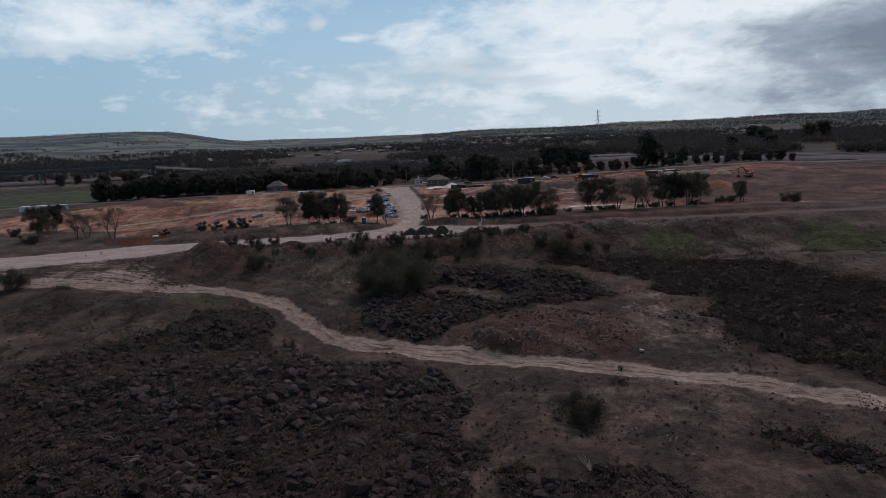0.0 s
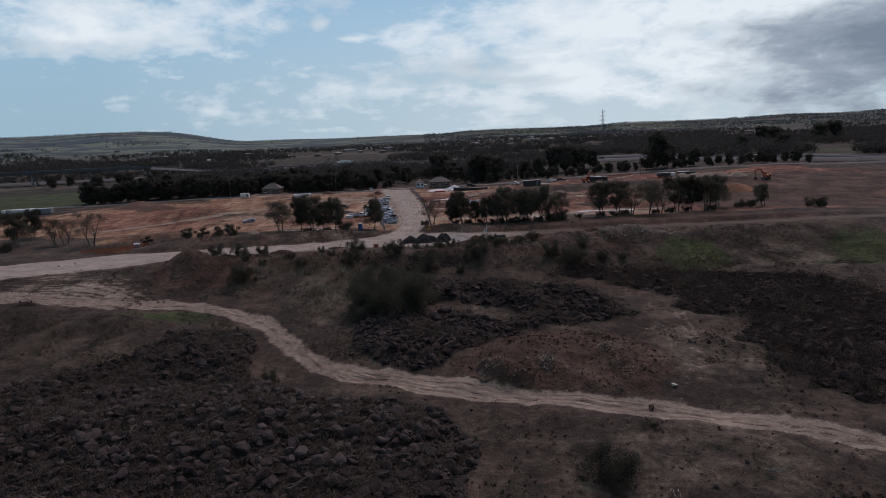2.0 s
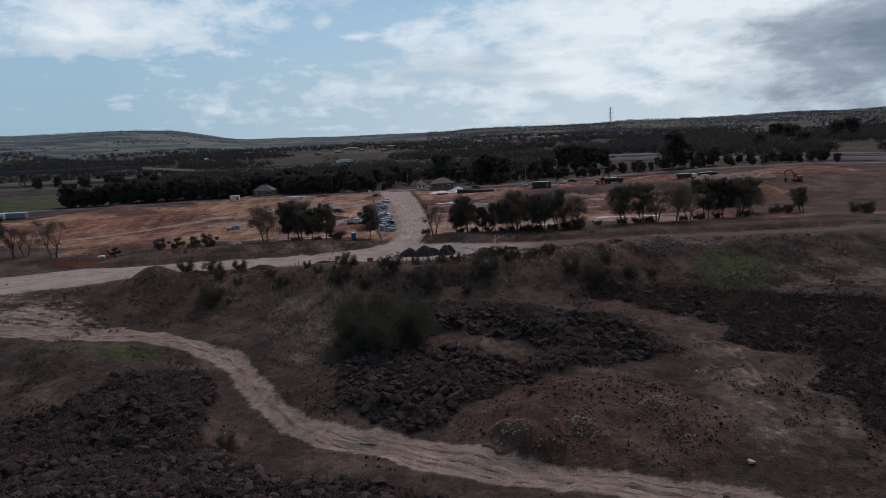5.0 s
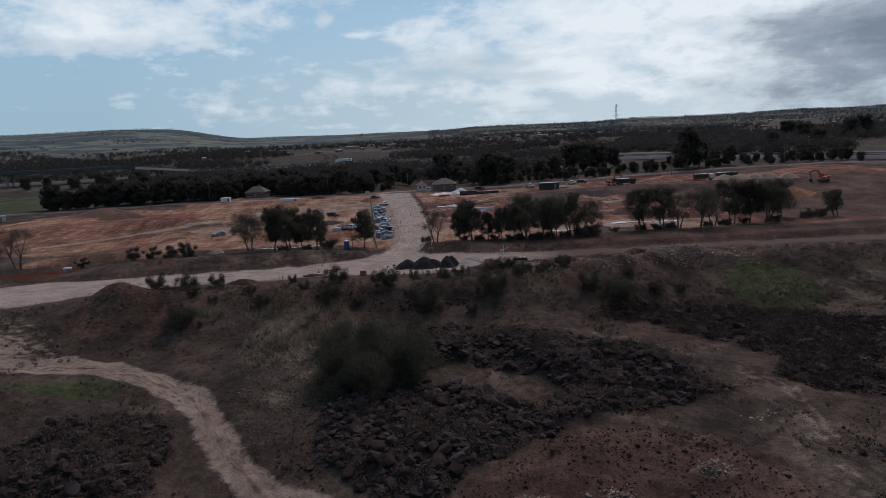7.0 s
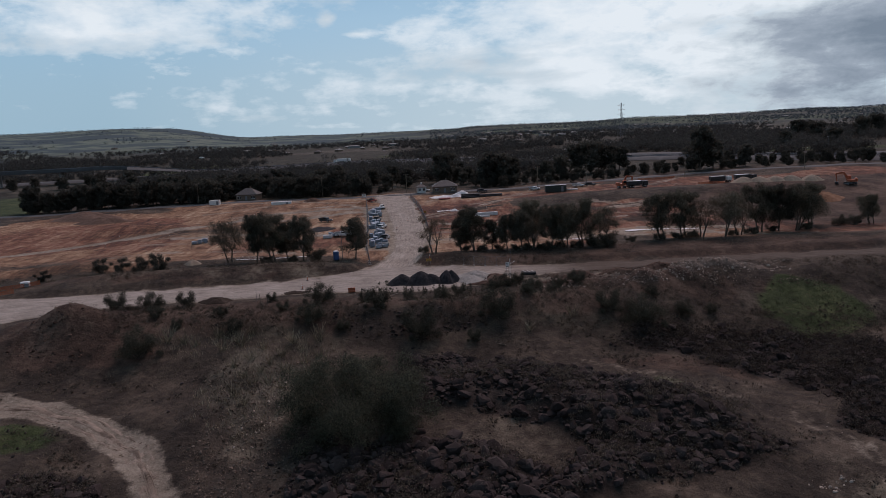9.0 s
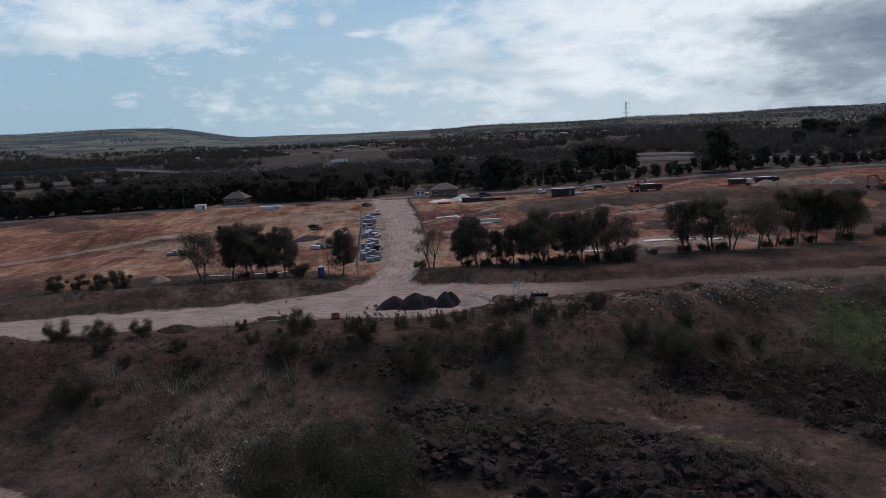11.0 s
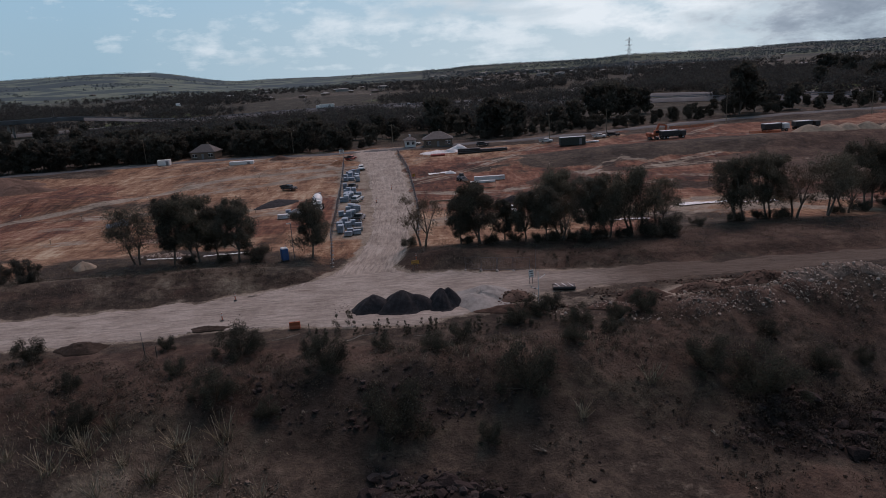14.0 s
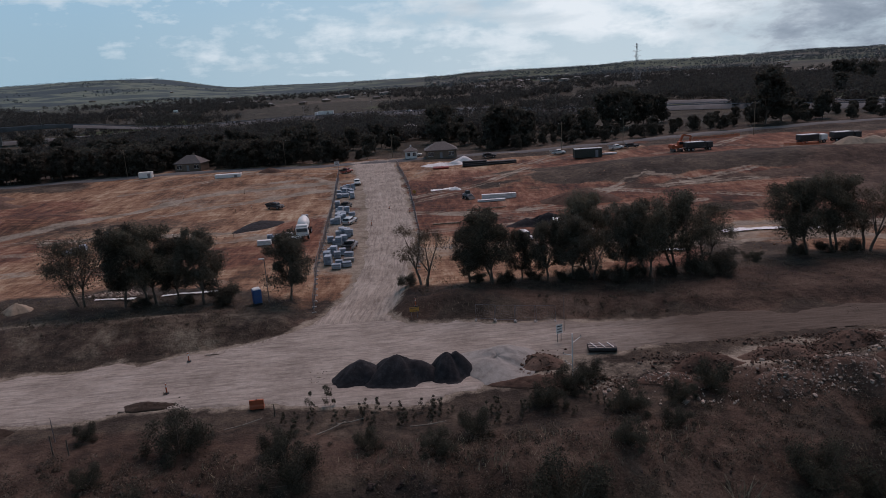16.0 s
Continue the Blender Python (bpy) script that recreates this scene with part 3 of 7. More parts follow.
ROCK_MIDDLE = [(-7.6, 173), (2, 171.5), (12, 167.5), (20, 165), (27, 158), (31, 154), (34, 147.5), (36, 142.5), (30, 138.5), (25.5, 135.5), (20, 134), (13.5, 131.5), (5.6, 126), (-0.5, 121.5), (-1.9, 117), (-8.4, 120), (-17.5, 126), (-19, 135), (-18.5, 145), (-15, 153), (-9, 160), (-10, 167)]
GRASS_POCKET = [(-5, 152.8), (5, 152), (12.6, 147.3), (15.5, 142.5), (10.5, 137), (4.3, 142.8), (-4.7, 146)]
SCRUB_EAST = [(26, 176), (29, 184), (38, 183.5), (50, 186.5), (58, 185.5), (69, 177), (72, 169), (85, 158), (96, 143), (130, 120), (130, 75), (85, 80), (62, 91), (53.5, 101), (50, 110), (49, 118), (49.5, 126), (56, 138), (47.5, 141), (45, 148), (49, 159.5), (46, 162), (41.5, 168.5), (35, 174.5)]
EARTH_HEAP = [(0.3, 116), (3.1, 112.4), (6.5, 110), (13.2, 108), (19.4, 105.9), (25.5, 104.2), (29.8, 105.5), (30.8, 108.5), (33, 112.3), (33.6, 117.4), (33, 124), (30, 129.5), (24.8, 131), (17.7, 131.5), (12.9, 129.5), (5.4, 124), (0.3, 119.5)]
GREY_BAND = [(-90, 112), (-82, 119), (-75, 125), (-68, 133), (-59, 142), (-51.6, 149), (-47, 146), (-52, 139.5), (-58, 130), (-66, 125.5), (-74, 116.5), (-86, 104)]
DRY_SLOPE = [(73, 192), (79, 183), (87, 163), (104, 180), (110, 190), (86, 196)]


def within(x, y, poly):
    """Metres inside a closed outline; below 0 is outside, -9 and less far outside."""
    x, y = np.asarray(x, float), np.asarray(y, float)
    px, py = np.array([q[0] for q in poly], float), np.array([q[1] for q in poly], float)
    out = np.full(np.shape(x), -9.0)
    near = (x > px.min() - 9) & (x < px.max() + 9) & (y > py.min() - 9) & (y < py.max() + 9)
    if not near.any():
        return out
    u, v = x[near], y[near]
    best, odd = np.full(u.shape, 1e9), np.zeros(u.shape, bool)
    for ax, ay, bx, by in zip(px, py, np.roll(px, -1), np.roll(py, -1)):
        dx, dy = bx - ax, by - ay
        k = np.clip(((u - ax) * dx + (v - ay) * dy) / (dx * dx + dy * dy), 0, 1)
        best = np.minimum(best, np.hypot(u - ax - k * dx, v - ay - k * dy))
        if ay != by:
            odd ^= ((ay > v) != (by > v)) & (u < ax + (v - ay) * dx / dy)
    out[near] = np.where(odd, best, -best)
    return out


def region(x, y, poly, soft=1.2, ragged=1.6, seed=50):
    """1 inside an outline, with a ragged rim."""
    return sst(-soft, soft, within(x, y, poly) + ragged * fractal(x, y, 7, seed))


def rocky(x, y):
    """Where heaped dark rock lies."""
    a = region(x, y, ROCK_FIELD) + region(x, y, ROCK_FOOT, seed=51) + 0.7 * region(x, y, ROCK_STREAK, seed=52)
    b = region(x, y, ROCK_MIDDLE, seed=53) * (1 - region(x, y, GRASS_POCKET, seed=54))
    return np.clip(a + b + region(x, y, SCRUB_EAST, seed=55) + 0.5 * blob(x, y, -8, 181, 14, 4), 0, 1) * (1 - region(x, y, EARTH_HEAP, 0.6, 0.5, 56))


def build_ground():
    xs = axis(-76, 76, 0.9, 1.045, -4600, 4600, (76, 0.9))
    ys = axis(58, 236, 0.85, 1.09, -1500, 4700, (395, 1.0))
    gx, gy = np.meshgrid(xs, ys)
    gz = height(gx, gy)
    a, b, c, e = spread(gx, gy)
    # wheel-worn hollows of the tracks
    gz = gz - 0.18 * sst(0.5, -0.6, c) - 0.05 * sst(0.5, -0.5, e)
    site = blob(gx, gy, -75, 305, 120, 80, 0.12, 61) * sst(219, 230, gy) + blob(gx, gy, 10, 305, 80, 78, 0.1, 62) * sst(229, 237, gy)
    east = blob(gx, gy, 120, 300, 130, 62, 0.12, 63) * sst(222, 240, gy - 0.0 * gx)
    site = np.clip(site, 0, 1) * sst(398, 384, gy)
    east = np.clip(east + 0.75 * blob(gx, gy, 14, 300, 40, 42, 0.3, 64) + 0.62 * blob(gx, gy, -118, 292, 46, 40, 0.3, 65) + 0.6 * blob(gx, gy, -40, 258, 30, 9, 0.3, 69), 0, 1) * sst(398, 380, gy) * sst(230, 240, gy)
    dull = blob(gx, gy, 56, 322, 46, 17, 0.2, 66) + 0.7 * blob(gx, gy, -75, 290, 28, 10, 0.4, 67) + 0.7 * blob(gx, gy, 120, 290, 40, 5, 0.3, 68)
    dull = dull + 0.9 * blob(gx, gy, 76, 302, 42, 4.0, 0.15, 81) + 0.6 * blob(gx, gy, 66, 277, 14, 4, 0.25, 82) + 0.9 * blob(gx, gy, 140, 292, 72, 46, 0.3, 83)
    site, east = site * (1 - 0.8 * np.clip(dull, 0, 1)), east * (1 - 0.85 * np.clip(dull, 0, 1))
    green = blob(gx, gy, 66, 193, 12, 9) + blob(gx, gy, 116, 184, 18, 16) + blob(gx, gy, 100, 176, 12, 5) + blob(gx, gy, -238, 415, 48, 72)
    green = green + 0.75 * blob(gx, gy, -58, 148.5, 10, 3.5) + 0.22 * region(gx, gy, GRASS_POCKET) + 0.5 * blob(gx, gy, 21, 161, 12, 2.2) + 0.5 * blob(gx, gy, 85, 100, 30, 8)
    green = green + sst(0.45, 0.7, fractal(gx, gy, 260, 71)) * sst(480, 560, gy) * 0.8 + sst(1700, 2600, gy) * sst(-0.1, 0.4, fractal(gx, gy, 420, 72)) + blob(gx, gy, 230, 540, 110, 22)
    pale = sst(1.2, -0.8, c) * 0.9 + sst(1.8, -0.6, e) * 0.22 + sst(1.4, -0.5, a) * 0.75 * (1 - 0.75 * sst(6, 36, gx)) + sst(1.6, -0.5, b) * 0.75
    pale = pale + 0.1 * blob(gx, gy, -92, 160, 34, 9) + 0.16 * blob(gx, gy, -92, 171, 24, 11) + 0.6 * blob(gx, gy, 8, 203, 10, 4) + 0.55 * blob(gx, gy, 36, 204, 12, 5)
    d, _ = polyline(gx, gy, BACK)
    pale = pale + 0.8 * sst(4.5, 2.5, d)
    pale = pale + 0.62 * sst(-1.0, 1.0, gx + 23.2 + 0.119 * (gy - 244)) * sst(-9, -11, gx + 0.1 * (gy - 260)) * sst(238, 248, gy) * sst(345, 330, gy)
    d, _ = polyline(gx, gy, [(-130, 262), (-95, 290), (-70, 330), (-30, 345)])
    pale = pale + 0.7 * sst(3.5, 1.5, d) + 0.36 * blob(gx, gy, -50, 221.5, 32, 2.2, 0.5) + 0.45 * blob(gx, gy, 30, 255, 40, 9) + 0.4 * blob(gx, gy, -60, 330, 30, 18)
    for pts in (((-125, 178), (-92, 174), (-68, 163), (-52, 156)), ((-120, 170), (-84, 167), (-58, 158)), ((-112, 183), (-88, 178), (-72, 168), (-62, 160)), ((-100, 165), (-76, 163), (-60, 158), (-46, 153))):
        d, _ = polyline(gx, gy, list(pts))
        pale = pale + 0.34 * sst(0.7, 0.2, np.abs(d - 0.9))
    d, _ = polyline(gx, gy, TRACK_B)
    pale = pale + 0.15 * sst(0.6, 0.2, np.abs(d - 0.8))
    # wheel marks across the worked soil
    r = np.random.default_rng(6)
    for k in range(34):
        ax, ay, turn = r.uniform(-115, 80), r.uniform(244, 375), r.uniform(-0.5, 0.6)
        pts = [(ax + 11 * j * math.cos(turn + 0.12 * j * (k % 3 - 1)), ay + 11 * j * math.sin(turn + 0.12 * j * (k % 3 - 1))) for j in range(6)]
        d, _ = polyline(gx, gy, pts)
        pale = pale + 0.5 * sst(1.3, 0.4, np.abs(d - 1.0)) * (site + east > 0.4)
    rock = rocky(gx, gy)
    straw = 0.8 * blob(gx, gy, -28, 163, 10, 9) + 0.55 * blob(gx, gy, -24, 152, 4, 11) + 0.3 * region(gx, gy, GREY_BAND, 2.0) + 0.6 * region(gx, gy, DRY_SLOPE, 3.0) + 0.45 * blob(gx, gy, 41, 118, 9, 20) + 0.25 * blob(gx, gy, -35, 175, 20, 5) + 0.45 * blob(gx, gy, -45, 219, 40, 7) + 0.35 * region(gx, gy, GRASS_POCKET)
    straw = straw + 0.4 * blob(gx, gy, 30, 88, 22, 10) + 0.5 * sst(0.2, 0.6, fractal(gx, gy, 180, 73)) * sst(450, 560, gy)
    heath = sst(392, 410, gy) + 0.4 * blob(gx, gy, 0, 181, 50, 7)
    brown = 1.0 * region(gx, gy, EARTH_HEAP, 0.5, 0.5, 56) + 0.8 * blob(gx, gy, -62, 178, 14, 11) + 0.9 * blob(gx, gy, -40, 187, 30, 8) + 0.6 * blob(gx, gy, 36, 198, 22, 6) + 0.6 * blob(gx, gy, 12, 188, 25, 5)
    brown = brown + 0.6 * blob(gx, gy, 35, 168, 14, 5) + 0.6 * blob(gx, gy, -60, 217, 50, 5) + 0.7 * blob(gx, gy, 50, 225, 62, 8, 0.15)
    brown = brown + 1.0 * blob(gx, gy, 76, 302, 42, 4.0, 0.15, 81) + 0.9 * blob(gx, gy, 66, 277, 14, 4, 0.25, 82) + 0.8 * blob(gx, gy, 140, 292, 72, 46, 0.3, 83)
    one = [np.clip(m, 0, 1).ravel() for m in (site, green, pale, east, rock, straw, heath, brown)]
    ca, cb = np.stack([one[0], one[1], one[2], one[3]], 1), np.stack([one[4], one[5], one[6], one[7]], 1)
    # painted haze sets in with distance, weaker to the right
    far_haze = (sst(1500, 2300, np.hypot(gx, gy)) * (1 - 0.65 * sst(-12, 4, np.degrees(np.arctan2(gx, np.maximum(gy, 1)))))).ravel()
    cc = np.stack([far_haze, far_haze, far_haze, far_haze], 1)
    w, h = len(xs), len(ys)
    i = (np.arange(h - 1)[:, None] * w + np.arange(w - 1)).ravel()
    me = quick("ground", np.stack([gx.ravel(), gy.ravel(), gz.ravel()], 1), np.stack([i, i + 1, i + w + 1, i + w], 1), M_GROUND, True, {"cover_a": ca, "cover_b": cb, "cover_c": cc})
    tagged(new("ground", me), "rough brown earth with worked orange soil, grass and far paddocks", "ground", kind="structure")


def draped(name, which, x0, x1, y0, y1, step, mat, lift, label, ruts):
    """A worn surface laid over the ground where spread() is below 0, with wheel ruts along its line."""
    xs, ys = np.arange(x0, x1, step), np.arange(y0, y1, step)
    gx, gy = np.meshgrid(xs, ys)
    s = spread(gx, gy)[which]
    gz = height(gx, gy) + lift - (0.18 * sst(0.5, -0.6, s) if which == 2 else 0.0)
    line, deep, lanes, thin = ruts
    d, along = polyline(gx, gy, line)
    sway = 0.35 * vnoise(along, along * 0, 11, 3)
    gz = gz - deep * sum(np.exp(-0.5 * ((d - o + sway * (k % 2 - 0.5) * 2) / thin) ** 2) for k, o in enumerate(lanes)) + 0.05 * vnoise(gx, gy, 0.9, 91)
    gz = gz - (lift + 0.06) * sst(-0.9, -0.1, s)
    w = len(xs)
    ok = (s[:-1, :-1] < 0) & (s[1:, 1:] < 0) & (s[1:, :-1] < 0) & (s[:-1, 1:] < 0)
    r, c = np.nonzero(ok)
    i = r * w + c
    f = np.stack([i, i + 1, i + w + 1, i + w], 1)
    used, inv = np.unique(f, return_inverse=True)
    v = np.stack([gx.ravel(), gy.ravel(), gz.ravel()], 1)[used]
    way = np.stack([d.ravel()[used], along.ravel()[used] * 0.11, gx.ravel()[used] * 0.01, np.clip(-s.ravel()[used] / 3.5, 0, 1)], 1)
    return tagged(new(name, quick(name, v, inv.reshape(f.shape), mat, True, {"way": way})), label, "road", kind="structure")


build_ground()
draped("road", 0, -200, 180, 165, 228, 0.45, M_ROAD, 0.10, "pale crushed-rock haul road across the slope", (ROAD, 0.06, (1.2, 2.9, 4.2), 0.3))
draped("side_road", 1, -36, 4, 205, 386, 0.4, M_SIDE, 0.14, "pale wheel-worn gravel road into the building site", (SIDE, 0.07, (0.8, 2.1, 3.4), 0.28))
draped("dirt_track", 2, -125, 130, 48, 172, 0.3, M_TRACK, 0.09, "pale bending dirt track with wheel ruts", (TRACK, 0.15, (0.5, 1.0, 1.6), 0.15))

# ---- rocks ----


def rock_mesh(rng, mat, name, flat=0.75, rough=0.28, fine=True):
    """A weathered stone: lumpy, with a few flattened sides."""
    bm = bmesh.new()
    bmesh.ops.create_icosphere(bm, subdivisions=2 if fine else 1, radius=0.5)
    sx, sy, sz = rng.uniform(0.8, 1.25), rng.uniform(0.7, 1.1), flat * rng.uniform(0.8, 1.2)
    off = Vector(rng.uniform(-50, 50, 3))
    cuts = [(Vector(rng.normal(size=3)).normalized(), rng.uniform(0.24, 0.40)) for _ in range(11)]
    for v in bm.verts:
        k = 1 + rough * 1.1 * noise.noise(v.co * 3.2 + off) + rough * 0.4 * noise.noise(v.co * 8 + off)
        c = v.co * k
        for n, d in cuts:
            c = c - n * max(0.0, c.dot(n) - d) * 0.97
        v.co = Vector((c.x * sx, c.y * sy, c.z * sz))
    me = bpy.data.meshes.new(name)
    bm.to_mesh(me)
    bm.free()
    me.materials.append(mat)
    return me


def arrays(me):
    v = np.empty(len(me.vertices) * 3, np.float32)
    me.vertices.foreach_get("co", v)
    f = np.array([p.vertices[:] for p in me.polygons], np.int32)
    return v.reshape(-1, 3), f


def strewn(name, meshes, places, sizes, mat, rng, label, category, sink=0.3, kind="stuff", lift=0.0):
    """Many stones in one mesh; lift: height of what they lie on above the ground."""
    vs, fs, k = [], [], 0
    data = [arrays(m) for m in meshes]
    zs = height(places[:, 0], places[:, 1]) + lift
    for (x, y), z, s in zip(places, zs, sizes):
        v, f = data[rng.integers(len(data))]
        a, b = rng.uniform(0, 6.283), rng.uniform(-0.4, 0.4)
        c, d = math.cos(a), math.sin(a)
        w = v * s
        w = np.stack([w[:, 0] * c - w[:, 1] * d, w[:, 0] * d + w[:, 1] * c, w[:, 2] + b * w[:, 0]], 1) + (x, y, z + s * (0.38 - sink))
        vs.append(w)
        fs.append(f + k)
        k += len(v)
    me = quick(name, np.concatenate(vs), np.concatenate(fs), mat)
    return tagged(new(name, me), label, category, kind=kind)


def frayed(x, y):
    """Rock cover that thins out towards the rims and is broken by bare patches."""
    return rocky(x, y) * (1.0 - 0.28 * sst(0.3, 0.8, fractal(x, y, 7, 93))) + 0.30 * (rocky(x + 2.5, y) > 0.05) * (vnoise(x, y, 1.7, 94) > 0.1)


def scatter(rng, n, x0, x1, y0, y1, mask, level=0.5):
    """Random places where the mask holds."""
    p = np.stack([rng.uniform(x0, x1, n), rng.uniform(y0, y1, n)], 1)
    return p[mask(p[:, 0], p[:, 1]) > level + 0.35 * vnoise(p[:, 0], p[:, 1], 5, 77) + rng.uniform(-0.22, 0.22, len(p))]


rng = np.random.default_rng(4)
DARK = [rock_mesh(rng, M_ROCK, "boulder") for _ in range(9)]
SMALL = [rock_mesh(rng, M_ROCK, "stone", fine=False) for _ in range(12)]
PALE = [rock_mesh(rng, M_RUBBLE, "rubble_block", 0.8, 0.35, False) for _ in range(5)]
CLOD = [rock_mesh(rng, M_BROWN, "clod", 0.7, 0.35, False) for _ in range(5)]


def off_track(x, y):
    a, b, c, e = spread(x, y)
    return (np.minimum(np.minimum(a, b), np.minimum(c, e)) > 0.6) * 1.0


p = scatter(rng, 112000, -110, 120, 56, 190, lambda x, y: frayed(x, y) * off_track(x, y))
size = rng.gamma(2.2, 0.35, len(p)).clip(0.3, 2.3) * np.where(p[:, 1] > 118, 0.95, 1.0) * np.where(rocky(p[:, 0], p[:, 1]) < 0.7, 0.5, 1.0)
east = region(p[:, 0], p[:, 1], SCRUB_EAST, seed=55)
keep = ((size > 0.42) | (p[:, 1] < 112)) & (rng.uniform(size=len(p)) < 0.72 - 0.6 * east + 0.25 * (p[:, 1] > 118))
p, size = p[keep], size[keep]
heap = thing("rock_heap", on(-25, 95), label="heaped dark basalt boulders on the slope", category="rock heap")
near = np.nonzero((size > 1.0) & (np.abs(p[:, 0] + 22) < 26) & (np.abs(p[:, 1] - 101) < 13))[0][:300]
inside = np.zeros(len(p), bool)
inside[near] = True
for chosen, shapes in ((size > 1.5, DARK), (size <= 1.5, SMALL)):
    sel = chosen & ~inside
    rest = strewn("rock_rest", shapes, p[sel], size[sel], M_ROCK, rng, "", "")
    rest.parent, rest.matrix_parent_inverse = heap, heap.matrix_basis.inverted()
for k in near:
    ob = new("boulder", DARK[int(rng.integers(len(DARK)))])
    ob.parent, ob.matrix_parent_inverse = heap, heap.matrix_basis.inverted()
    ob.matrix_basis = pose(*on(p[k, 0], p[k, 1], 0.2 * size[k]), rng.uniform(-25, 25), rng.uniform(-25, 25), rng.uniform(0, 360)) @ Matrix.Scale(float(size[k]), 4)
p = scatter(rng, 6500, -110, 120, 56, 200, lambda x, y: 0.6 * off_track(x, y) * (y < brow(x)))
strewn("loose_stones", SMALL, p, rng.gamma(2.2, 0.11, len(p)).clip(0.1, 0.8), M_ROCK, rng, "loose dark stones lying on rough earth", "stones")
red = lambda x, y: np.clip(0.9 * region(x, y, EARTH_HEAP, 0.5, 0.5, 56) + blob(x, y, -62, 178, 11, 9) * 0.7, 0, 1)
p = scatter(rng, 42000, -80, 45, 104, 192, lambda x, y: red(x, y) * off_track(x, y))
strewn("clod_heap", CLOD, p, rng.gamma(2.0, 0.11, len(p)).clip(0.08, 0.9), M_BROWN, rng, "red-brown earth clods on a dumped heap", "earth heap")
pale = lambda x, y: np.clip(blob(x, y, 50, 203, 11, 3.2) + blob(x, y, 35, 199, 8, 3.4) + blob(x, y, 62, 206, 6, 2) + blob(x, y, 25.2, 118.5, 2.4, 2.2) + blob(x, y, 5.5, 113, 2.6, 2.4) + blob(x, y, 14, 114, 2.6, 1.6) + 1.2 * blob(x, y, 37.3, 135.2, 3.2, 1.7) + 0.62 * blob(x, y, 24, 199, 10, 5) + 0.5 * blob(x, y, -24, 156, 4, 9), 0, 1)
p = scatter(rng, 26000, -40, 75, 105, 215, lambda x, y: pale(x, y) * off_track(x, y))
strewn("rubble_heap", PALE, p, rng.gamma(2.4, 0.10, len(p)).clip(0.1, 0.8), M_RUBBLE, rng, "pale broken stone rubble dumped along the edge", "rubble heap")
# tipped rubble: x, y, half width, height, depth over width
LUMPS = ((25, 118.2, 2.3, 0.6, 0.8), (5.5, 112.8, 2.7, 0.32, 0.9), (14.4, 113.2, 2.3, 0.35, 0.8))
EDGES = ((46, 204.2, 3.6, 0.9, 0.62), (50.6, 205.3, 3.2, 1.1, 0.62), (55, 205.8, 3.4, 0.9, 0.62), (60.5, 206.6, 3.2, 0.6, 0.62), (37.3, 197.8, 3.2, 0.8, 0.62), (30.3, 197.4, 2.8, 0.6, 0.62), (44, 201.0, 2.8, 0.6, 0.62), (20, 200.3, 2.6, 0.4, 0.62))


def tops(x, y, piles):
    """How far the piles rise above the ground at x, y."""
    z = np.zeros(len(x))
    for cx, cy, r, h, q in piles:
        d = np.hypot((x - cx) / r, (y - cy) / (r * q))
        k = np.clip(1 - d ** 1.1, 0, 1)
        z = np.maximum(z, h * k * (1 - 0.22 * k) / 0.78)
    return z


lumps = lambda x, y: np.clip(1.2 * tops(x, y, LUMPS) + 0.3 * sum(blob(x, y, c[0], c[1], c[2] * 1.1, c[2] * 0.9) for c in LUMPS), 0, 1)
p = scatter(rng, 22000, 0, 30, 106, 121, lumps, 0.4)
strewn("rubble_heap", PALE, p, rng.gamma(2.2, 0.075, len(p)).clip(0.08, 0.5), M_TAN, rng, "tan stone rubble tipped on the red-brown earth heap", "rubble heap", 0.0, lift=tops(p[:, 0], p[:, 1], LUMPS) + 0.05)
edge = lambda x, y: np.clip(1.1 * tops(x, y, EDGES) + 0.35 * sum(blob(x, y, c[0], c[1], c[2] * 1.15, c[2] * 0.8) for c in EDGES), 0, 1)
p = scatter(rng, 34000, 16, 72, 195, 211, edge, 0.4)
strewn("rubble_heap", PALE, p, rng.gamma(1.6, 0.085, len(p)).clip(0.07, 0.8), M_RUBBLE, rng, "pale broken stone heaped along the embankment edge", "rubble heap", 0.05, lift=tops(p[:, 0], p[:, 1], EDGES) + 0.05)
p = scatter(rng, 22000, -45, -8, 128, 180, lambda x, y: np.clip(blob(x, y, -24, 149, 6, 16) + 0.8 * blob(x, y, -28, 166, 9, 7) + blob(x, y, -18.5, 170.5, 3, 2) + 0.7 * blob(x, y, -57, 166, 7, 2.5), 0, 1) * off_track(x, y))
strewn("scree", PALE, p, rng.gamma(2.0, 0.085, len(p)).clip(0.08, 0.6), M_LUMP, rng, "loose grey-brown scree on the shoulder beside the track", "stones")
tipped = lambda x, y: np.clip(1.1 * blob(x, y, -51.5, 236.5, 4.5, 1.6), 0, 1)
p = scatter(rng, 2600, -58, -45, 233, 240, tipped, 0.35)
strewn("rubble_heap", PALE, p, rng.gamma(2.0, 0.12, len(p)).clip(0.12, 0.8), M_RUBBLE, rng, "pale broken stone tipped behind the open-crowned gum tree", "rubble heap", 0.0)
BANKED = ((24.6, 202.6, 3.4, 1.4, 0.59), (33, 203.6, 4.2, 1.3, 0.48), (41, 205.4, 4.0, 1.3, 0.5), (8.6, 205.6, 2.4, 1.0, 0.83))
p = scatter(rng, 14000, 5, 46, 199, 209, lambda x, y: tops(x, y, BANKED) + 0.3, 0.45)
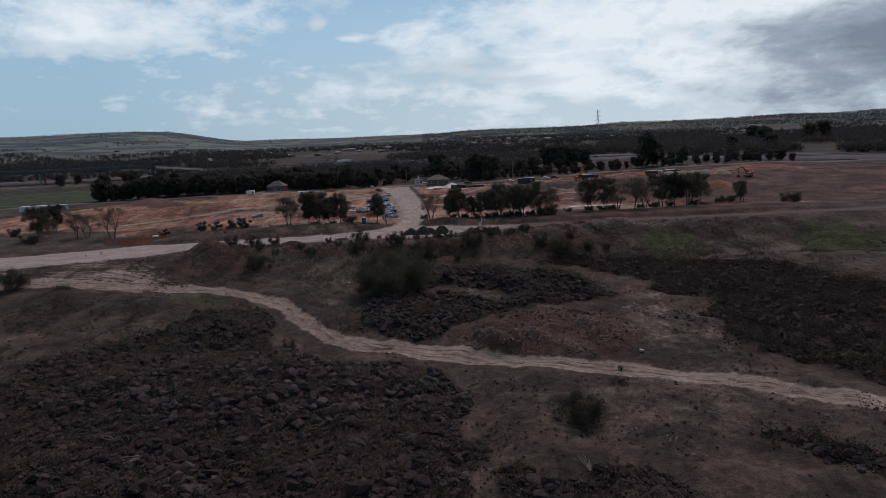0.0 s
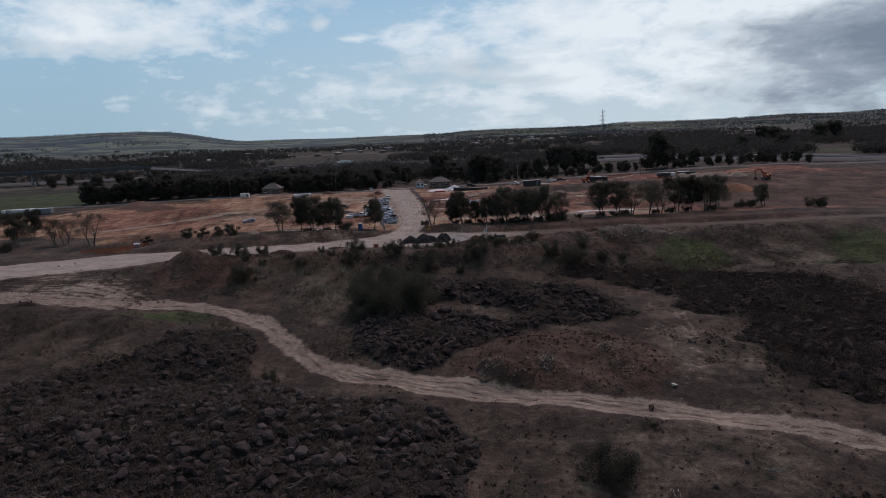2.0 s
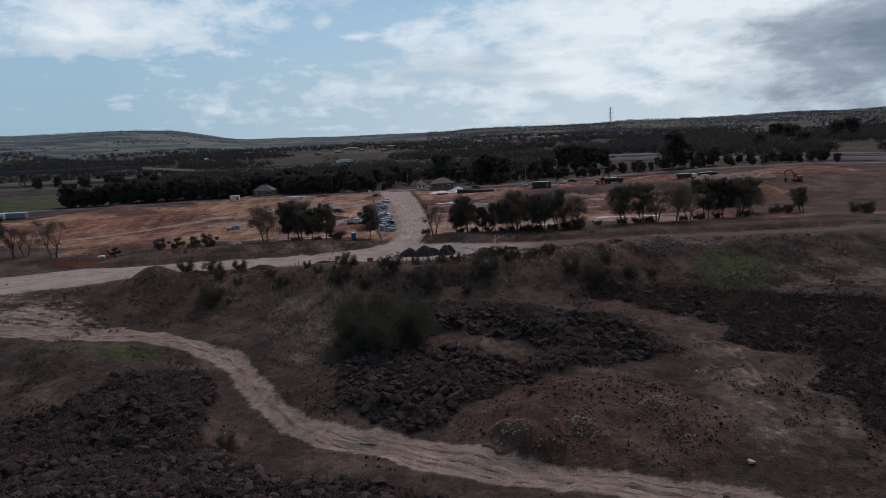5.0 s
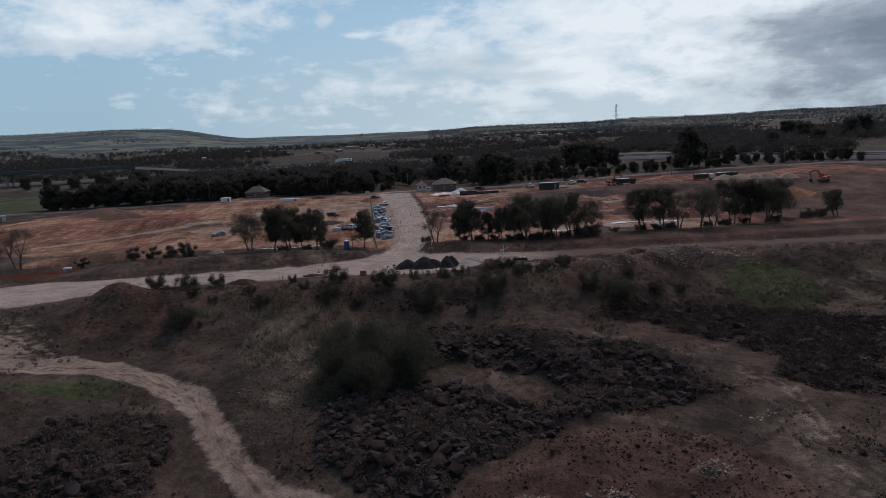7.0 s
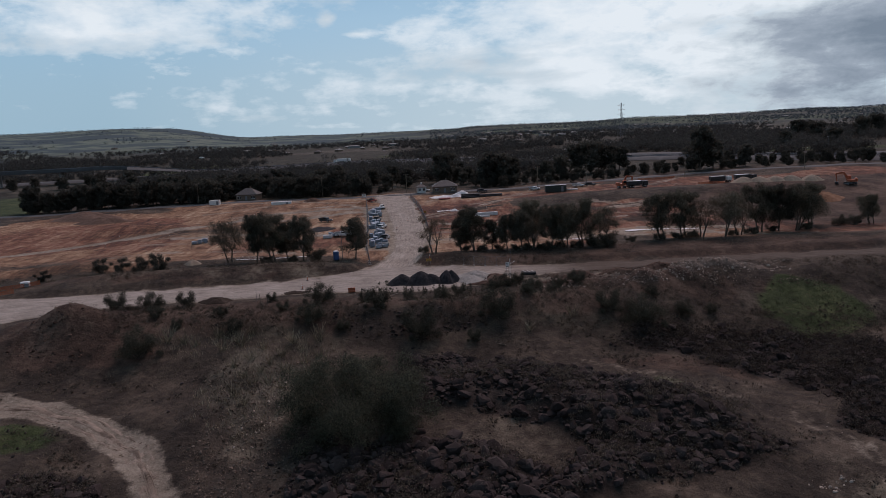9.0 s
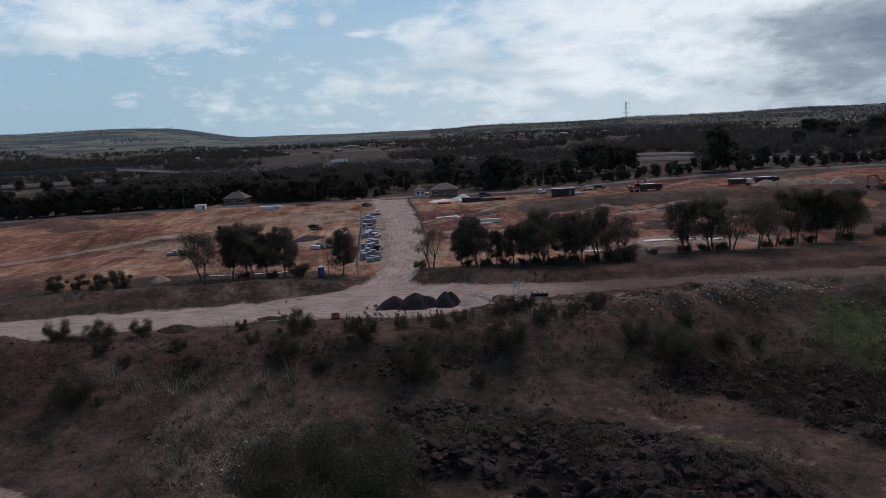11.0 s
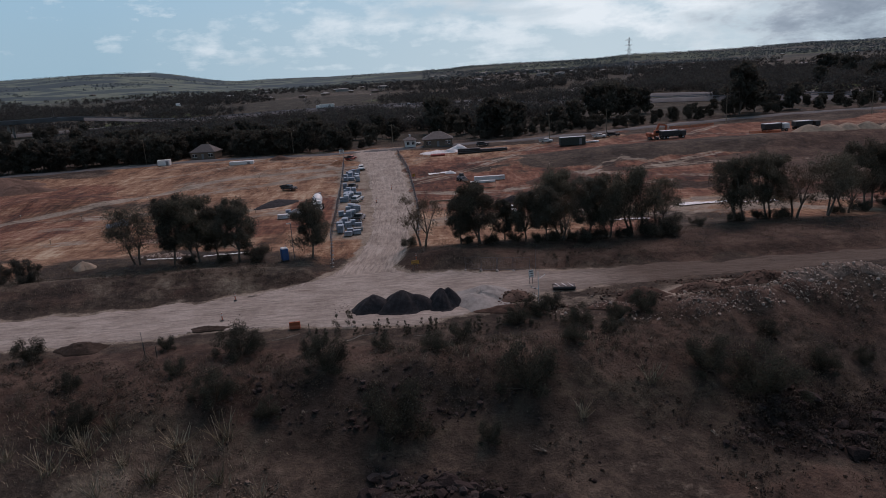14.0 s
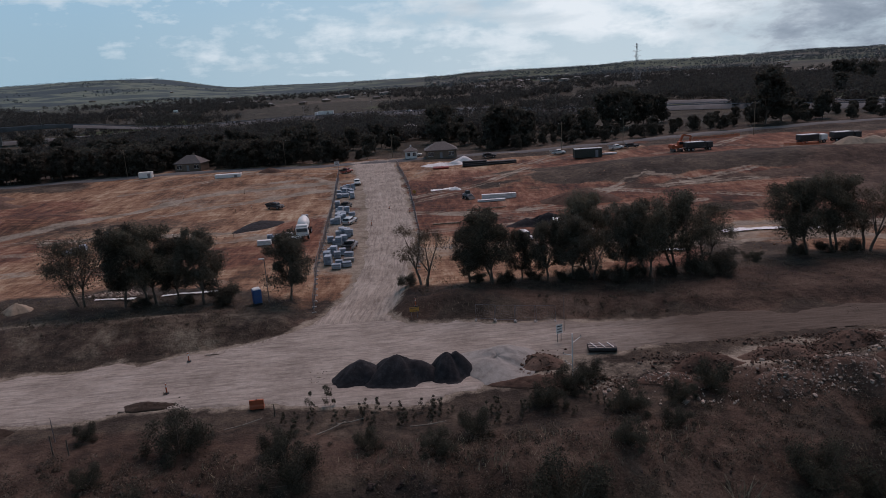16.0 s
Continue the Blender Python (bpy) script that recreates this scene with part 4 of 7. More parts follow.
strewn("edge_clods", CLOD, p, rng.gamma(2.0, 0.09, len(p)).clip(0.08, 0.6), M_BROWN, rng, "broken brown earth clods tipped beside the road", "clods", 0.1, lift=tops(p[:, 0], p[:, 1], BANKED))
p = scatter(rng, 5000, -76, 76, 60, 200, lambda x, y: 0.6 * (1 - off_track(x, y)))
strewn("track_stones", PALE, p, rng.gamma(2.0, 0.05, len(p)).clip(0.05, 0.35), M_RUBBLE, rng, "small pale stones along the dirt tracks", "stones")

p = scatter(rng, 4200, -140, 130, 238, 392, lambda x, y: 0.62 * off_track(x, y) * (1 + 0.5 * vnoise(x, y, 12, 88)))
strewn("site_clods", CLOD, p, rng.gamma(2.0, 0.08, len(p)).clip(0.08, 0.5), M_SOIL, rng, "loose earth clods strewn over the worked soil", "clods")

# ---- plants ----


def leaves(rng, centres, radii, each, size, squash=0.75, fill=0.45):
    """Leaf sprays: quads scattered through balls round the centres."""
    c = np.repeat(np.asarray(centres, float), each, 0)
    r = np.repeat(np.asarray(radii, float), each)[:, None]
    n = len(c)
    d = rng.normal(size=(n, 3))
    d /= np.linalg.norm(d, axis=1)[:, None]
    d[:, 2] *= squash
    p = c + d * r * (rng.uniform(0.05, 1, (n, 1)) ** fill + 0.09 * np.abs(rng.normal(size=(n, 1))) ** 2)
    face = d + 0.45 * rng.normal(size=(n, 3))
    u = np.cross(face, rng.normal(size=(n, 3)))
    u /= np.linalg.norm(u, axis=1)[:, None]
    w = np.cross(face, u)
    w /= np.linalg.norm(w, axis=1)[:, None]
    s = size * rng.uniform(0.55, 1.35, (n, 1))
    u, w = u * s, w * s * 0.5
    v = np.stack([p - u, p + u, p + 1.7 * w], 1).reshape(-1, 3)
    return v, np.arange(3 * n).reshape(-1, 3)


def tree(name, seed, tall, wide, mat, label, category="tree", trunks=1, base=0.35, clumps=26, each=90, size=0.2, group="", limb=0.2, flat=0.95, sides=7):
    """A trunk with limbs and a crown of leaf sprays at their ends."""
    rng = np.random.default_rng(seed)
    root = thing(name, label=label, category=category, group=group)
    g, ends, radii = Geo(), [], []
    for k in range(trunks):
        a0 = rng.uniform(0, 6.28)
        foot = Vector((0.35 * trunks * math.cos(a0) * (trunks > 1), 0.35 * trunks * math.sin(a0) * (trunks > 1), -0.3))
        fork = Vector((foot.x * 2 + rng.uniform(-0.3, 0.3), foot.y * 2 + rng.uniform(-0.3, 0.3), tall * base))
        mid = (foot + fork) / 2 + Vector((rng.uniform(-0.15, 0.15), rng.uniform(-0.15, 0.15), 0))
        g.tube(foot, mid, limb, limb * 0.85, sides).tube(mid, fork, limb * 0.85, limb * 0.68, sides)
        # limbs, each ending in a rounded lobe of several leaf sprays
        n = max(3, round(clumps / 9 / trunks))
        skew = rng.uniform(0, 6.28)
        for j in range(n):
            a = skew + j * 2.4 + rng.uniform(-0.4, 0.4)
            q = (j + rng.uniform(0.2, 0.8)) / n
            out = wide * 0.5 * math.sqrt(max(0.1, 1 - ((q - 0.35) / 0.75) ** 2)) * rng.uniform(0.3, 0.68)
            lobe = wide * rng.uniform(0.19, 0.28) * (1.1 - 0.25 * q)
            up = max(tall * (base + 0.08 + (0.9 - base) * q), base * tall + lobe * 0.4)
            tip = Vector((fork.x + out * math.cos(a), fork.y + out * math.sin(a), min(up, tall - lobe * 0.8)))
            knee = fork.lerp(tip, 0.5) + Vector((0, 0, 0.08 * tall * rng.uniform(-0.5, 1)))
            g.tube(fork, knee, limb * 0.55, limb * 0.36, min(5, sides), caps=False).tube(knee, tip, limb * 0.36, limb * 0.12, min(5, sides), caps=False)
            for _ in range(9):
                d = Vector(rng.normal(size=3)).normalized()
                e = tip + Vector((d.x, d.y, 0.8 * d.z + 0.12)) * lobe * rng.uniform(0.45, 0.8)
                g.tube(tip, e, limb * 0.12, limb * 0.04, 3, caps=False)
                ends.append(e)
                radii.append(lobe * rng.uniform(0.36, 0.62))
    part("trunk", g, M_BARK, root)
    v, f = leaves(rng, np.array([tuple(e) for e in ends]), radii, each, size, flat)
    part("crown", quick("crown", v, f, mat), mat, root)
    return root


def bush(name, seed, tall, wide, mat, label, each=110, size=0.16, group="", clumps=24, category="bush"):
    rng = np.random.default_rng(seed)
    root = thing(name, label=label, category=category, group=group)
    g, ends, radii = Geo(), [], []
    several = 5 if wide < 8 else 11
    lobes = [(0.0, 0.0, 0.95)] + [(wide * rng.uniform(0.16, 0.34) * math.cos(2.4 * j + seed), wide * rng.uniform(0.16, 0.34) * math.sin(2.4 * j + seed), rng.uniform(0.5, 0.95)) for j in range(several)]
    each_r = 0.11 * wide if several == 5 else 0.06 * wide
    for k in range(clumps):
        lx, ly, lh = lobes[k % len(lobes)]
        e = Vector((lx + each_r * rng.normal(), ly + each_r * rng.normal(), tall * lh * rng.uniform(0.12, 0.86)))
        g.tube((0.1 * e.x, 0.1 * e.y, -0.2), e, 0.05, 0.02, 4)
        ends.append(tuple(e))
        radii.append(wide * (rng.uniform(0.10, 0.18) if several == 5 else rng.uniform(0.05, 0.10)))
    part("stem", g, M_BARK, root)
    v, f = leaves(rng, ends, radii, each, size, 0.85)
    v[:, 2] = np.maximum(v[:, 2], 0.02)
    part("foliage", quick("foliage", v, f, mat), mat, root)
    return root


def place(ob, x, y, turn=0.0, scale=1.0, lift=0.0):
    m = pose(*on(x, y, lift), 0, 0, turn)
    ob.matrix_basis = m
    ob.scale = (scale,) * 3
    return ob


def again(ob, x, y, turn=0.0, scale=1.0, label=""):
    c = copy_thing(ob, pose(*on(x, y), 0, 0, turn))
    c.scale = (scale,) * 3
    if label:
        tagged(c, label)
    return c


GUM = "dark green gum tree with a forked trunk beside the haul road"
gums = [
    tree("gum_tree", 11, 10.6, 9.0, M_LEAF, GUM, trunks=2, base=0.20, clumps=126, each=215, size=0.125, group="gum trees by the road"),
    tree("gum_tree", 12, 10.4, 7.6, M_GUM, GUM, trunks=1, base=0.20, clumps=108, each=215, size=0.125, group="gum trees by the road"),
    tree("gum_tree", 19, 10.2, 9.0, M_LEAF, GUM, trunks=3, base=0.24, clumps=108, each=205, size=0.125, group="gum trees by the road"),
    tree("gum_tree", 14, 9.4, 6.8, M_GUM, GUM, trunks=1, base=0.18, clumps=90, each=225, size=0.125, group="gum trees by the road"),
]
thin = tree("sparse_gum_tree", 15, 8.0, 6.4, M_DRYLEAF, "sparse brown gum tree with thin see-through foliage", trunks=2, base=0.25, clumps=72, each=60, size=0.11, group="gum trees by the road")
open_gum = tree("sparse_gum_tree", 16, 10.0, 10.5, M_LEAF, "open-crowned gum tree with pale limbs showing", trunks=2, base=0.28, clumps=108, each=120, size=0.12, group="gum trees by the road")
shrub = bush("round_shrub", 17, 3.6, 6.0, M_GUM, "dense dark round shrub under the gum trees", 460, 0.09, "round shrubs")
# x, y, kind, turn, scale
ROADSIDE = [
    (-53.4, 232, 5, 10, 0.92), (-46.8, 230.5, 1, 40, 1.02), (-42.2, 230.5, 0, 80, 1.0), (-40, 232.5, 3, 20, 0.9), (-35.6, 230.5, 3, 200, 1.02), (-23, 229.5, 1, 75, 0.86),
    (-4.0, 232.5, 4, 30, 1.0), (2.2, 232, 3, 50, 0.8), (6.0, 231.5, 0, 120, 0.92), (9.6, 232, 3, 310, 0.7), (13.2, 231.5, 3, 10, 0.82), (16.8, 231, 1, 260, 0.82), (21.0, 236, 0, 95, 0.98), (19.5, 231, 4, 20, 0.9),
    (24, 231, 1, 330, 0.92), (27.6, 231.5, 0, 150, 0.86), (33.0, 234.5, 2, 60, 1.0), (36.5, 235, 5, 160, 0.8), (53.4, 238.5, 2, 15, 1.0), (58.6, 239, 0, 45, 1.0), (61.5, 238, 4, 170, 1.1),
    (67, 237.5, 5, 90, 1.0), (72.5, 240, 4, 10, 1.0), (79.5, 244, 0, 12, 1.05), (84.5, 245.5, 1, 72, 1.05), (89, 246.5, 2, 133, 1.05), (97, 252, 0, 40, 0.95),
    (113, 252, 2, 15, 0.7), (-139, 232, 0, 100, 1.0), (-126, 230, 4, 30, 1.05), (-123.5, 231, 4, 90, 0.9), (-112, 226, 4, 60, 1.25), (-145, 250, 1, 200, 0.9),
]
KINDS = gums + [thin, open_gum]
first = set()
for x, y, k, turn, s in ROADSIDE:
    ob = KINDS[k]
    if k in first:
        again(ob, x, y, turn, 1.1 * s)
    else:
        first.add(k)
        place(ob, x, y, turn, 1.1 * s)
place(shrub, -32, 229.5, 0, 1.0)
for x, y, turn, s in ((36.8, 230.3, 40, 1.2), (33.5, 230, 210, 0.9), (30, 230.5, 60, 0.6), (15, 230.5, 160, 0.5), (-6.6, 233, 80, 0.55), (23, 229.5, 120, 0.7), (44, 235, 10, 0.5), (52, 238, 50, 0.6), (60, 238, 80, 0.65), (76, 241, 20, 0.7), (92, 246, 30, 0.7), (108, 252, 0, 0.95), (104, 252, 70, 0.7),
                      (-156, 243, 10, 1.0), (3.5, 232, 15, 0.5), (7.5, 231.5, 95, 0.55), (11, 232, 200, 0.5), (18, 231, 130, 0.55), (25.5, 231, 270, 0.6), (21, 230.5, 310, 0.5), (-44, 230, 60, 0.55), (-38, 230.5, 110, 0.5), (56, 239, 190, 0.6), (70, 239, 250, 0.55), (83, 245, 330, 0.6), (125.5, 240.5, 30, 1.3), (-137, 222, 50, 1.1)):
    again(shrub, x, y, turn, s)

upright = bush("upright_shrub", 18, 4.6, 4.2, M_DARKLEAF, "dense dark upright shrub on the road verge", 460, 0.09, "upright shrubs")
place(upright, -81, 224)
for x, y, turn, s_ in ((-76.8, 225, 60, 0.9), (-70.5, 221, 140, 0.95), (-66.5, 221, 200, 1.1), (-92, 219.5, 70, 0.7)):
    again(upright, x, y, turn, s_)

wattle = bush("wattle_bush", 21, 4.3, 5.1, M_BUSH, "grey-green wattle bush on the embankment", 450, 0.075, "embankment bushes")
M_OLIVE = material("olive_bush_leaves", [(0.040, 0.042, 0.031), (0.078, 0.081, 0.058), (0.13, 0.134, 0.094)], 2.2, 1.0, 0.0, island=0.5, thin=0.4)
big = bush("wattle_bush", 22, 8.2, 16.0, M_OLIVE, "large spreading grey-green bush among dark rocks", 1000, 0.075, "", 110)
place(big, -11.5, 147.5, 0, 1.42)
place(wattle, -24.3, 191.5, 0, 1.15)
for x, y, turn, s in ((-13.2, 185.5, 30, 1.0), (-5.8, 177.5, 70, 1.45), (7.3, 181.5, 20, 1.35), (-24, 181.5, 0, 0.95), (23.5, 198, 10, 0.8), (26.5, 185, 50, 1.1), (32, 183, 140, 1.5), (40.4, 188, 90, 0.8),
                      (-54.9, 190.5, 10, 1.0), (-49.6, 193, 60, 0.85), (-60.5, 189, 90, 1.0), (-49, 172, 170, 1.35), (16.8, 83.5, 0, 1.3), (-104, 158, 10, 1.5), (-36.4, 178.5, 20, 0.75), (-28.5, 115.5, 90, 0.6),
                      (-8, 190, 90, 0.55), (10.5, 199.5, 10, 0.75), (13, 201.5, 70, 0.6), (8, 196.5, 150, 0.7), (-40, 184, 20, 0.55), (-30, 187, 80, 0.6), (-18.5, 180, 140, 0.6), (-15.5, 190.5, 200, 0.7), (-46, 180, 260, 0.5), (-2, 187.5, 310, 0.65), (3, 175.5, 40, 0.55), (13, 187, 100, 0.6), (18, 191, 160, 0.55), (-51, 184, 220, 0.6), (36, 192, 280, 0.55), (46, 190, 340, 0.5), (1, 191.5, 60, 0.7), (15, 194.5, 120, 0.75), (20, 196, 180, 0.6), (-34, 194.5, 75, 0.5)):
    again(wattle, x, y, turn, s)

# belts of trees beyond the site
belt = [
    tree("belt_tree", 31, 9, 9, M_DARKLEAF, "dark dense tree in the belt behind the building site", trunks=1, base=0.08, clumps=81, each=30, size=0.44, group="tree belt", flat=0.8, sides=4),
    tree("belt_tree", 32, 8, 8, M_DARKLEAF, "dark dense tree in the belt behind the building site", trunks=1, base=0.12, clumps=81, each=30, size=0.44, group="tree belt", flat=0.8, sides=4),
    tree("belt_tree", 33, 10, 8, M_DARKLEAF, "dark dense tree in the belt behind the building site", trunks=1, base=0.16, clumps=81, each=30, size=0.44, group="tree belt", flat=0.8, sides=4),
]
for k, b in enumerate(belt):
    place(b, -60 - 30 * k, 400 + 3 * k)
brng = np.random.default_rng(8)
for k in range(190):
    x = brng.uniform(-330, 190)
    y = 396 + abs(brng.normal()) * 36 + 0.10 * max(0, -x - 120) + (8 if -22 < x < 12 else 0)
    if x < -196:
        if k % 3:
            continue
        y += 112
    if x > 20:
        y = 394 + abs(brng.normal()) * 24
    again(belt[k % 3], x, y, brng.uniform(0, 360), brng.uniform(0.65, 1.2) * (0.5 if x > 20 else 1))
bx, by = [q[0] for q in BACK], [q[1] for q in BACK]
for k in range(170):
    x = brng.uniform(-194, -30) if k < 110 else brng.uniform(14, 200)
    y = float(np.interp(x, bx, by)) + (6 + brng.uniform(0, 9) if k < 110 else 6 + abs(brng.normal()) * 14)
    if abs(x + 96) < 10 and y < 398:
        y += 12
    again(belt[k % 3], x, y, brng.uniform(0, 360), brng.uniform(0.75, 1.25) if k < 110 else brng.uniform(0.4, 0.75))
for k in range(44):
    x = -194 + 4.0 * k + brng.uniform(-2, 2)
    if abs(x + 96) > 9 and abs(x + 22) > 5:
        again(belt[k % 3], x, float(np.interp(x, bx, by)) + 7 + brng.uniform(0, 4), brng.uniform(0, 360), brng.uniform(0.45, 0.7))
for x, y, s in ((-3, 436, 1.9), (19, 402, 2.0), (25, 404, 1.9), (31, 408, 1.6), (66, 425, 1.6), (74, 428, 1.9), (84, 432, 1.7), (119, 396, 2.1), (127, 400, 1.7), (142, 399, 1.3), (258, 531, 1.6), (302, 636, 2.0), (329, 720, 2.3), (345, 735, 2.0), (387, 714, 2.2), (410, 730, 2.4), (240, 560, 1.5), (48, 410, 1.2), (56, 414, 1.3), (92, 440, 1.5)):
    again(belt[brng.integers(3)], x, y, brng.uniform(0, 360), s, "tall dark spreading tree beside the far road")


def woods(name, n, x0, x1, y0, y1, seed, size, density, mat, label, each=22, grain=0.18):
    """Far woodland in one mesh."""
    r = np.random.default_rng(seed)
    y = y0 + (y1 - y0) * r.uniform(0, 1, n) ** 1.3
    x = r.uniform(x0, x1, n) * y / y1
    keep = fractal(x, y, 170, seed) > density
    keep &= (np.abs(x * 0.76 + (y - 600) * 0.65) > 22) & ((y > 620) | (x > -205))
    x, y = x[keep], y[keep]
    s = size * r.uniform(0.5, 1.3, len(x))
    z = height(x, y)
    c = np.stack([x, y, z + 0.5 * s], 1)
    v, f = leaves(r, c, 0.5 * s, each, size * grain, 0.85, 0.45)
    tagged(new(name, quick(name, v, f, mat)), label, "woods", kind="stuff")


woods("woodland", 5600, -430, 600, 450, 800, 41, 8.5, -0.05, M_FARLEAF, "dark scattered trees beyond the building site", 72, 0.09)
woods("woodland", 1500, -640, -190, 440, 760, 45, 6.0, -0.45, M_FARLEAF, "low dark trees filling the plain beside the freeway", 64, 0.105)
woods("far_woodland", 11000, -1300, 1300, 800, 1900, 42, 8.0, -0.15, M_FARLEAF, "far dark woodland across the plain")
woods("hill_woodland", 9000, -2600, 2600, 1900, 3700, 43, 6.0, 0.16, M_HAZELEAF, "far woods on the low hills", 26, 0.17)
woods("hill_woodland", 6500, -100, 2600, 1800, 3700, 47, 7.0, -0.05, M_HAZELEAF, "far scattered woods along the horizon", 24, 0.17)

# ---- things ----


def paint(name, c, rough=0.5, metal=0.0, dirt=0.35):
    """A painted or plastic surface, a little dusty."""
    d = tuple(v * (1 - dirt) + dirt * w for v, w in zip(c, (0.16, 0.13, 0.10)))
    return material(name, [d, c, tuple(min(1, v * 1.08) for v in c)], 0.9, rough, 0.08, metal=metal)


P_WHITE, P_BLUE, P_RED = paint("white_paint", (0.72, 0.72, 0.70), 0.4, dirt=0.2), paint("blue_plastic", (0.03, 0.09, 0.24), 0.45), paint("red_paint", (0.30, 0.05, 0.035), 0.4)
P_ORANGE, P_YELLOW, P_DARK = paint("orange_paint", (0.42, 0.095, 0.035), 0.6), paint("yellow_paint", (0.42, 0.22, 0.035), 0.5), paint("dark_paint", (0.025, 0.026, 0.028), 0.5, dirt=0.2)
P_GREY, P_SILVER, P_GREEN = paint("grey_paint", (0.20, 0.20, 0.21), 0.5), paint("silver_paint", (0.42, 0.43, 0.44), 0.35, 0.5), paint("dark_green_paint", (0.022, 0.035, 0.03), 0.5, dirt=0.2)
M_TYRE = material("tyre_rubber", [(0.012, 0.012, 0.012), (0.03, 0.028, 0.026)], 0.5, 0.9, 0.2)
M_STEEL = material("galvanised_steel", [(0.12, 0.12, 0.135), (0.22, 0.225, 0.24)], 0.6, 0.45, 0.0, metal=0.6)
M_WRAP = material("blue_grey_wrapped_blocks", [(0.12, 0.15, 0.19), (0.22, 0.265, 0.32), (0.38, 0.42, 0.46)], 0.7, 0.5, 0.3, island=0.5, bump_size=0.2)
M_TIMBER = material("weathered_timber", [(0.10, 0.08, 0.06), (0.21, 0.17, 0.125), (0.34, 0.29, 0.22)], 0.6, 0.9, 0.2)
M_SHEET = material("white_plastic_sheet", [(0.45, 0.45, 0.44), (0.66, 0.66, 0.65), (0.78, 0.78, 0.77)], 1.5, 0.5, 0.5, bump_size=0.6)
M_MESH = material("orange_safety_mesh", [(0.40, 0.09, 0.035), (0.60, 0.16, 0.06)], 0.7, 0.7, 0.2)
M_TILE = material("roof_tiles", [(0.045, 0.042, 0.042), (0.085, 0.078, 0.075), (0.13, 0.12, 0.115)], 0.5, 0.8, 0.5, stretch=(1, 0.3, 1), bump_size=0.25)
M_BRICK = material("cream_brick", [(0.10, 0.075, 0.06), (0.17, 0.13, 0.10), (0.24, 0.19, 0.155)], 0.4, 0.9, 0.3)
M_CONC = material("concrete", [(0.20, 0.195, 0.185), (0.30, 0.29, 0.275), (0.38, 0.37, 0.355)], 2.0, 0.9, 0.3)
M_ASPHALT = material("grey_asphalt", [(0.07, 0.07, 0.072), (0.105, 0.105, 0.107), (0.15, 0.15, 0.15)], 6.0, 0.85, 0.1)
M_PIPE = material("black_pipe", [(0.010, 0.010, 0.011), (0.024, 0.024, 0.026)], 0.6, 0.5, 0.0)
M_TWIG = material("bleached_twigs", [(0.10, 0.086, 0.07), (0.18, 0.158, 0.13), (0.27, 0.24, 0.20)], 0.4, 0.9, 0.0, island=0.4)


def water_material():
    m = bpy.data.materials.new("standing_water")
    m.use_nodes = True
    t = m.node_tree
    bs = t.nodes["Principled BSDF"]
    bs.inputs["Base Color"].default_value = (0.09, 0.08, 0.065, 1)
    bs.inputs["Roughness"].default_value = 0.06
    bs.inputs["IOR"].default_value = 1.333
    n = node(t, "ShaderNodeTexNoise", Scale=1.5, Detail=3.0)
    bp = node(t, "ShaderNodeBump", Strength=0.04, Distance=0.05)
    t.links.new(n.outputs[0], bp.inputs["Height"])
    t.links.new(bp.outputs[0], bs.inputs["Normal"])
    return m


M_WATER = water_material()


def heap_of(name, x, y, rx, ry, tall, mat, label, seed, turn=0.0, category="stockpile", peaks=((0, 0, 1),), group="", rough=0.12):
    """A dumped pile: steep flanks at the angle of rest, an uneven foot and a blunt crest."""
    n, rings = 48, 18
    r = np.random.default_rng(seed)
    a = np.linspace(0, 2 * math.pi, n, endpoint=False)
    foot = 1 + 0.10 * np.sin(3 * a + r.uniform(0, 6)) + 0.07 * np.sin(5 * a + r.uniform(0, 6)) + 0.03 * r.normal(size=n)
    c, s = math.cos(radians(turn)), math.sin(radians(turn))
    v = []
    for k in range(rings + 1):
        q = k / rings
        px, py = q * rx * foot * np.cos(a), q * ry * foot * np.sin(a)
        h = np.zeros(n)
        for ox, oy, w in peaks:
            d = np.hypot((px - ox * rx) / (rx * foot), (py - oy * ry) / (ry * foot))
            h = np.maximum(h, w * np.clip(1.0 - d ** 1.1 / (1 - 0.8 * min(0.9, math.hypot(ox, oy))), 0, 1))
        h = tall * h * (1 - 0.22 * h) / 0.78 * (1 - q ** 6) + rough * tall * 0.5 * vnoise(px + x, py + y, 0.8, seed) * (1 - q) + rough * vnoise(px, py, 0.35, seed + 1) * 0.4 * (1 - q ** 4)
        gx, gy = x + px * c - py * s, y + px * s + py * c
        g = height(gx, gy)
        v.append(np.stack([gx - x, gy - y, g + np.maximum(h, 0) - (0.12 if k == rings else 0) + 0.12], 1))
    v = np.concatenate(v)
    i = (np.arange(rings)[:, None] * n + np.arange(n)).ravel()
    j = (np.arange(rings)[:, None] * n + (np.arange(n) + 1) % n).ravel()
    ob = new(name, quick(name, v, np.stack([i, j, j + n, i + n], 1), mat, True))
    ob.location = (x, y, 0)
    return tagged(ob, label, category, group)


